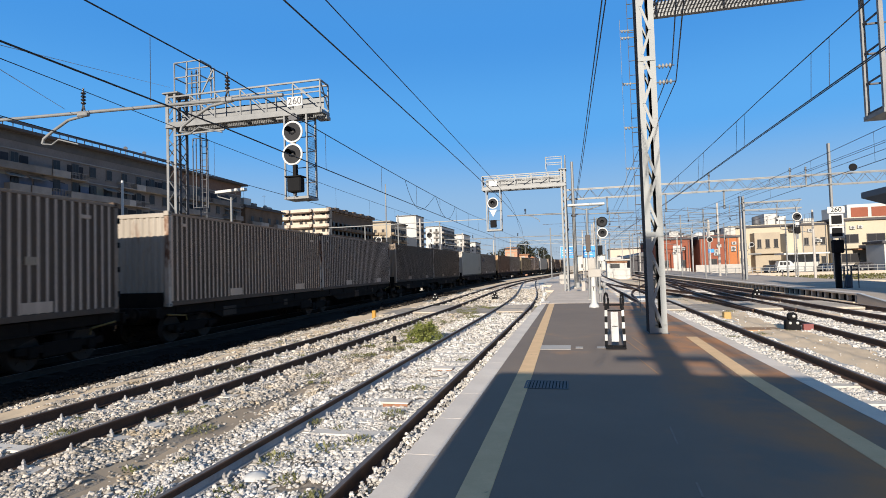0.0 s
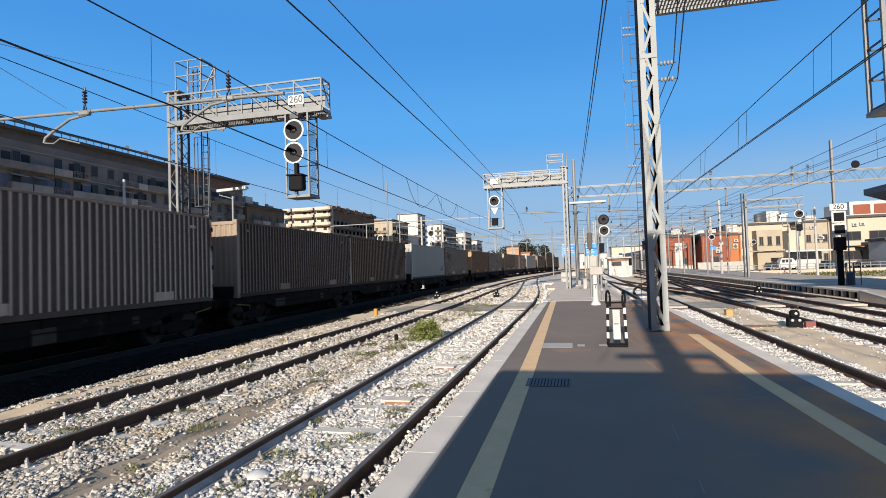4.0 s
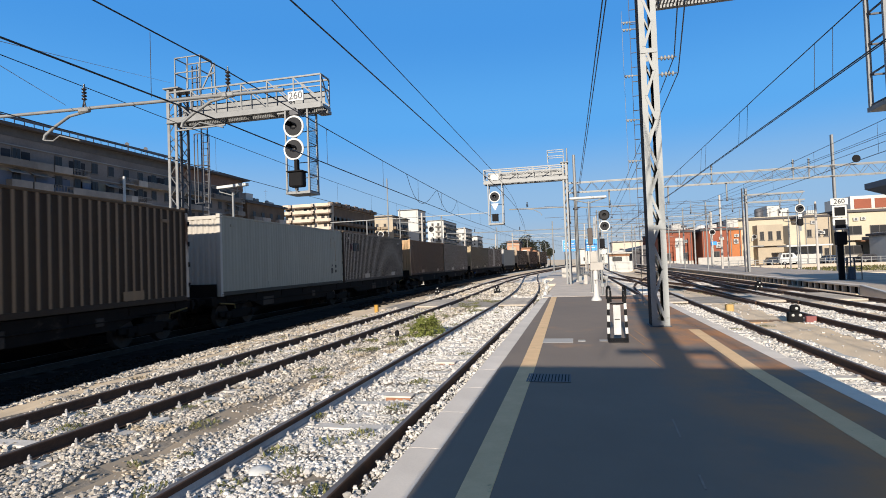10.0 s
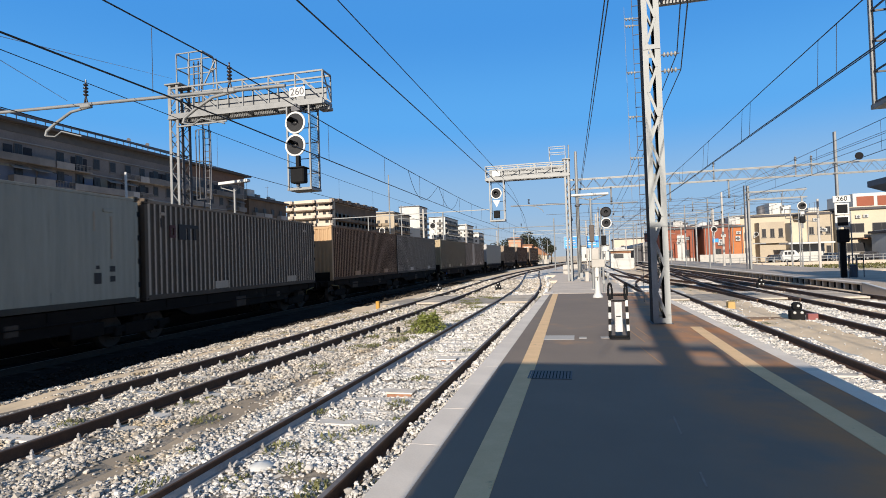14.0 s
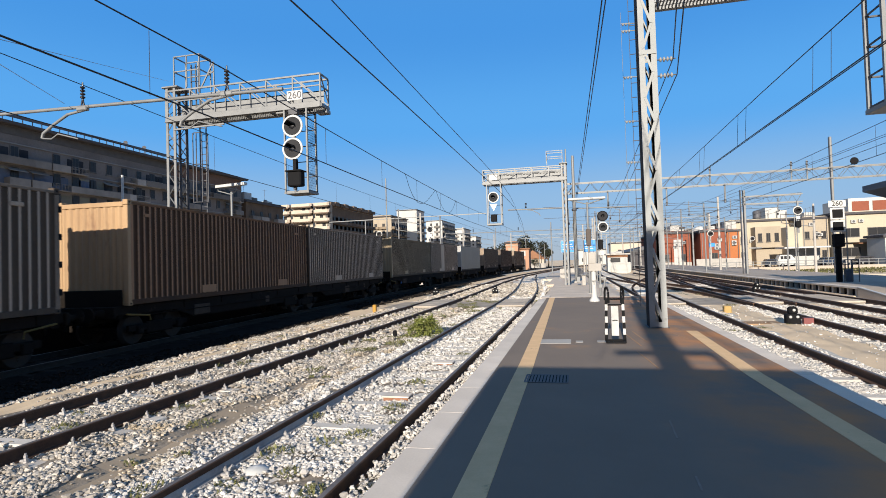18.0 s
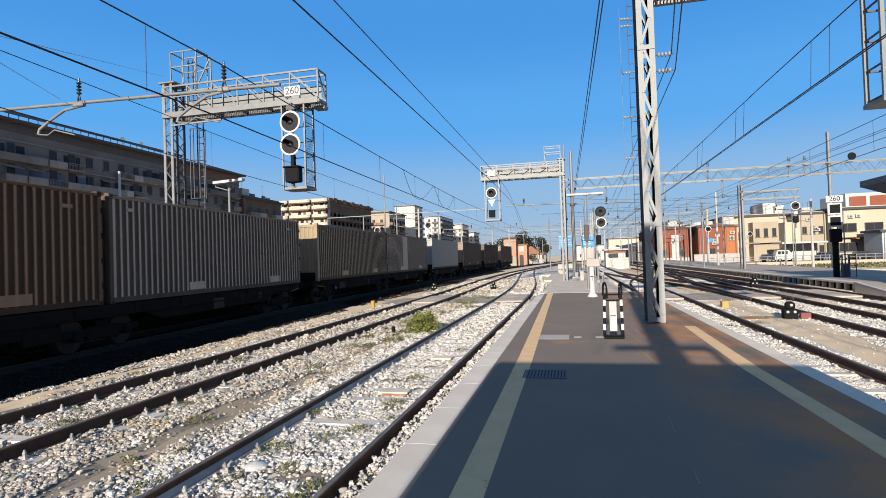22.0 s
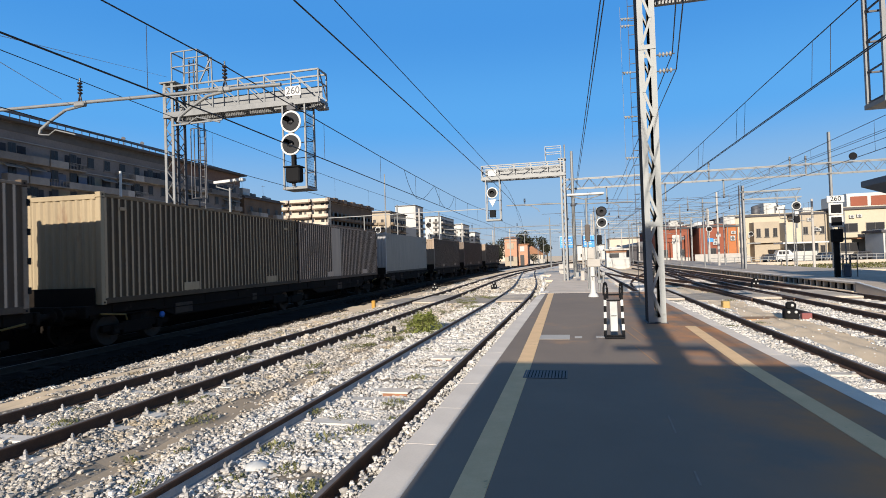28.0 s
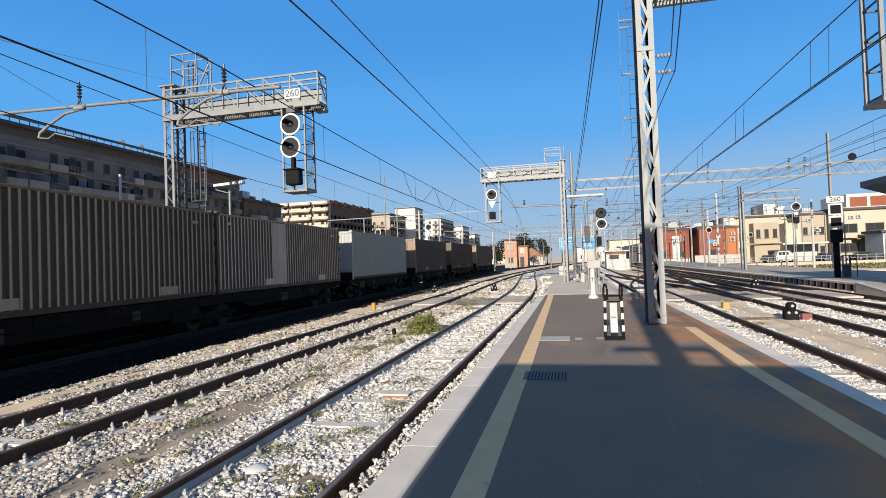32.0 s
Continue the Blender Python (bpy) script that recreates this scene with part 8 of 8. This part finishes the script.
# ---- clutter beyond the platform's end ----
ry, rx = LINES["platform_track"]
for k in range(10):
    y = 27.5 + k * 2.7 + random.uniform(-0.4, 0.4)
    x = float(np.interp(y, ry, rx)) + 1.3 + random.uniform(-0.1, 0.15)
    h = random.uniform(0.22, 0.42)
    solid("lineside_block", Shape().lathe((x, y, -0.3), (0, 0, 1), [(0, 0.13), (0.05, 0.14), (h, 0.12), (h + 0.07, 0.08), (h + 0.09, 0.02)], 9), WHITE if k % 3 else CONC, "small whitewashed stone block beside the curving track", "stone block", group="whitewashed blocks")
solid("kerb_block", Shape().box(-1.62, -1.2, 24.5, 27.6, 0.0, 0.2, 0.03), COPING, "long pale kerb block at the platform end", "kerb")
bx = thing("switch_cabinet", (0.62, 40.4, 0.09), "cluster of pale switch boxes and pipes on the apron", "cabinet")
part("body", Shape().box(-0.13, 0.13, -0.12, 0.12, 0.0, 0.7, 0.03), CONC, bx)
part("hood", Shape().box(-0.24, 0.24, -0.19, 0.19, 0.7, 0.76, 0.02), GALV, bx)
part("valve_wheel", Shape().lathe((0.32, -0.1, 0.7), (0, -1, 0), [(0, 0.03), (0.01, 0.16), (0.05, 0.16), (0.06, 0.03)], 14), GALV_DARK, bx)
part("pipe", Shape().tube([(0.32, 0, 0), (0.32, 0, 0.75), (0.2, 0, 0.9)], 0.04, 8), GALV, bx)
part("side_box", Shape().box(-0.5, -0.26, -0.12, 0.12, 0.2, 0.62, 0.02), GALV, bx)
wb = thing("low_wall", (0, 0, 0), "low white wall with an arched opening beyond the apron", "wall")
part("body", Shape().box(-1.55, -0.7, 60, 60.3, -0.5, 1.0, 0.03), CONC, wb)
part("body_end", Shape().box(0.2, 0.9, 60, 60.3, -0.5, 1.0, 0.03), CONC, wb)
part("lintel", Shape().box(-0.7, 0.2, 60, 60.3, 0.55, 1.0, 0.02), CONC, wb)
for x, y, h in ((1.05, 24.2, 0.6), (1.4, 27.8, 0.8)):
    q = thing("lineside_post", (x, y, 0.09), "short pale post with a small box on the apron", "post", "short posts")
    part("shaft", Shape().tube([(0, 0, 0), (0, 0, h)], 0.045, 8), GALV, q)
    part("head_box", Shape().box(-0.08, 0.08, -0.06, 0.06, h, h + 0.18, 0.02), GALV, q)

# thin spans and hangers over the far tracks
for y, x0, x1, z in ((58, -3, 21, 6.3), (66, 2, 24, 7.2), (76, 3, 22, 6.6), (88, -2, 20, 7.0), (104, 0, 24, 6.4), (122, -4, 22, 7.2), (150, -4, 26, 6.8)):
    sp = thing("span_wire", (0, 0, 0), "thin cross-span wires with hangers over the station tracks", "wire", "cross spans")
    for dz in (0, 0.7):
        pts = [(x0 + (x1 - x0) * k / 10, y, z + dz + (0.5 if dz else 0.0) * (2 * k / 10 - 1) ** 2) for k in range(11)]
        part("span", Shape().tube(pts, 0.02, 5), GALV_DARK, sp)
    for k in range(1, 10, 2):
        x = x0 + (x1 - x0) * k / 10 + random.uniform(-0.5, 0.5)
        part("hanger", Shape().tube([(x, y, z - 0.5), (x, y, z + 0.9)], 0.03, 5), GALV, sp)
        part("insulator", Shape().lathe((x, y, z - 0.75), (0, 0, 1), [(0, 0.03), (0.05, 0.09), (0.12, 0.05), (0.17, 0.09), (0.24, 0.03)], 8), INSUL, sp)
for x, ya, yb, z in ((13.6, 50, 150, 5.5), (16.0, 50, 150, 5.6), (18.6, 52, 150, 5.9), (13.9, 50, 150, 6.6), (16.3, 52, 150, 6.8), (0.9, 42, 150, 5.6), (1.2, 42, 150, 6.6), (6.2, 46, 150, 5.5), (6.0, 46, 150, 6.5), (8.6, 46, 150, 6.2)):
    wire("overhead_wire", (x, ya, z), (x + 3.0, yb, z), 0.014, "thin overhead wire over the far station tracks", 0.3, 10)
for x, y, h, r in ((12.95, 60, 7.2, 0.08), (13.1, 73, 7.8, 0.09), (13.4, 86, 7.4, 0.09), (16.8, 68, 6.2, 0.07), (19.5, 70, 6.5, 0.08), (22.4, 66, 6.4, 0.08), (25.5, 72, 6.8, 0.08), (21.0, 88, 7.0, 0.09), (25.0, 92, 7.5, 0.09), (9.2, 96, 7.4, 0.09), (6.6, 106, 7.6, 0.09), (29.5, 84, 7.4, 0.08), (2.3, 60, 7.0, 0.07), (2.6, 66, 5.2, 0.06), (11.3, 112, 7.8, 0.1), (-3.2, 82.4, 7.6, 0.1), (-9.5, 184, 7.4, 0.12), (-11.4, 186, 7.0, 0.12), (-13.2, 156, 8.6, 0.12), (-15.6, 112, 9.0, 0.09), (-20.6, 112, 5.4, 0.08)):
    round_post("catenary_mast", x, y, -0.5, h, r, r * 0.8, "slim pale mast among the station tracks", "slim masts")

# strip of rough grass before the street
DRY_GRASS = mat("dry_grass_blade", (0.15, 0.14, 0.06), (0.09, 0.09, 0.035), rough=0.9, scale=0.5, island=0.5, bump=0)
gv, gf = [], []
for _ in range(5200):
    x, y = rng.uniform(19.8, 62), rng.uniform(70, 93)
    h, w, a = rng.uniform(0.04, 0.24), rng.uniform(0.06, 0.2), rng.uniform(0, 6.28)
    k = len(gv)
    gv += [(x - w * math.cos(a), y - w * math.sin(a), -0.56), (x + w * math.cos(a), y + w * math.sin(a), -0.56), (x + rng.uniform(-0.1, 0.1), y, -0.56 + h)]
    gf.append((k, k + 1, k + 2))
tagged(new("rough_grass", fast_mesh("rough_grass", gv, gf, DRY_GRASS)), "dry green rough grass along the yard edge", "grass", kind="stuff")

# ---- small things on the town fronts ----
AC = mat("grey_white_casing", (0.50, 0.50, 0.48), rough=0.6, bump=0.02)
town = [o for o in bpy.data.objects if o.name.startswith("town_house")]
for ob in town:
    wall_part = [c for c in ob.children if c.name.startswith("wall")][0]
    vs = [v.co for v in wall_part.data.vertices]
    x0, x1, y0, z1 = min(v.x for v in vs), max(v.x for v in vs), min(v.y for v in vs), max(v.z for v in vs)
    part("drain_pipe", Shape().tube([(x0 + 0.3, y0 - 0.08, -0.5), (x0 + 0.3, y0 - 0.08, z1)], 0.07, 6), GALV, ob)
    part("drain_pipe", Shape().tube([(x1 - 0.3, y0 - 0.08, -0.5), (x1 - 0.3, y0 - 0.08, z1)], 0.07, 6), GALV_DARK, ob)
    part("plinth", Shape().box(x0 - 0.03, x1 + 0.03, y0 - 0.06, y0, -0.5, 0.7), CONC, ob)
    for k in range(3):
        x = random.uniform(x0 + 0.6, x1 - 1.2)
        z = random.uniform(z1 * 0.45, z1 * 0.85)
        u = part("cooling_unit", Shape().box(x, x + 0.85, y0 - 0.4, y0, z, z + 0.6, 0.03), AC, ob, "grey-white cooling unit")
        part("fan_grille", Shape().lathe((x + 0.4, y0 - 0.401, z + 0.3), (0, -1, 0), [(0, 0.22), (0.01, 0.22)], 14), GALV_DARK, u)
    for k in range(3):
        x = random.uniform(x0 + 0.5, x1 - 0.5)
        h = random.uniform(0.8, 2.2)
        ae = part("roof_aerial", Shape().tube([(x, y0 + 2, z1 + 0.4), (x, y0 + 2, z1 + 0.6 + h)], 0.03, 5), GALV_DARK, ob)
        part("aerial_bars", Shape().bar((x - 0.4, y0 + 2, z1 + 0.5 + h), (x + 0.4, y0 + 2, z1 + 0.5 + h), 0.03), GALV_DARK, ae)
    x = random.uniform(x0 + 1, x1 - 2.2)
    part("roof_room", Shape().box(x, x + random.uniform(1.4, 2.4), y0 + 3, y0 + 6, z1 + 0.4, z1 + random.uniform(1.4, 2.6), 0.04), WALL_WHITE, ob, "small white rooftop room")


motions()
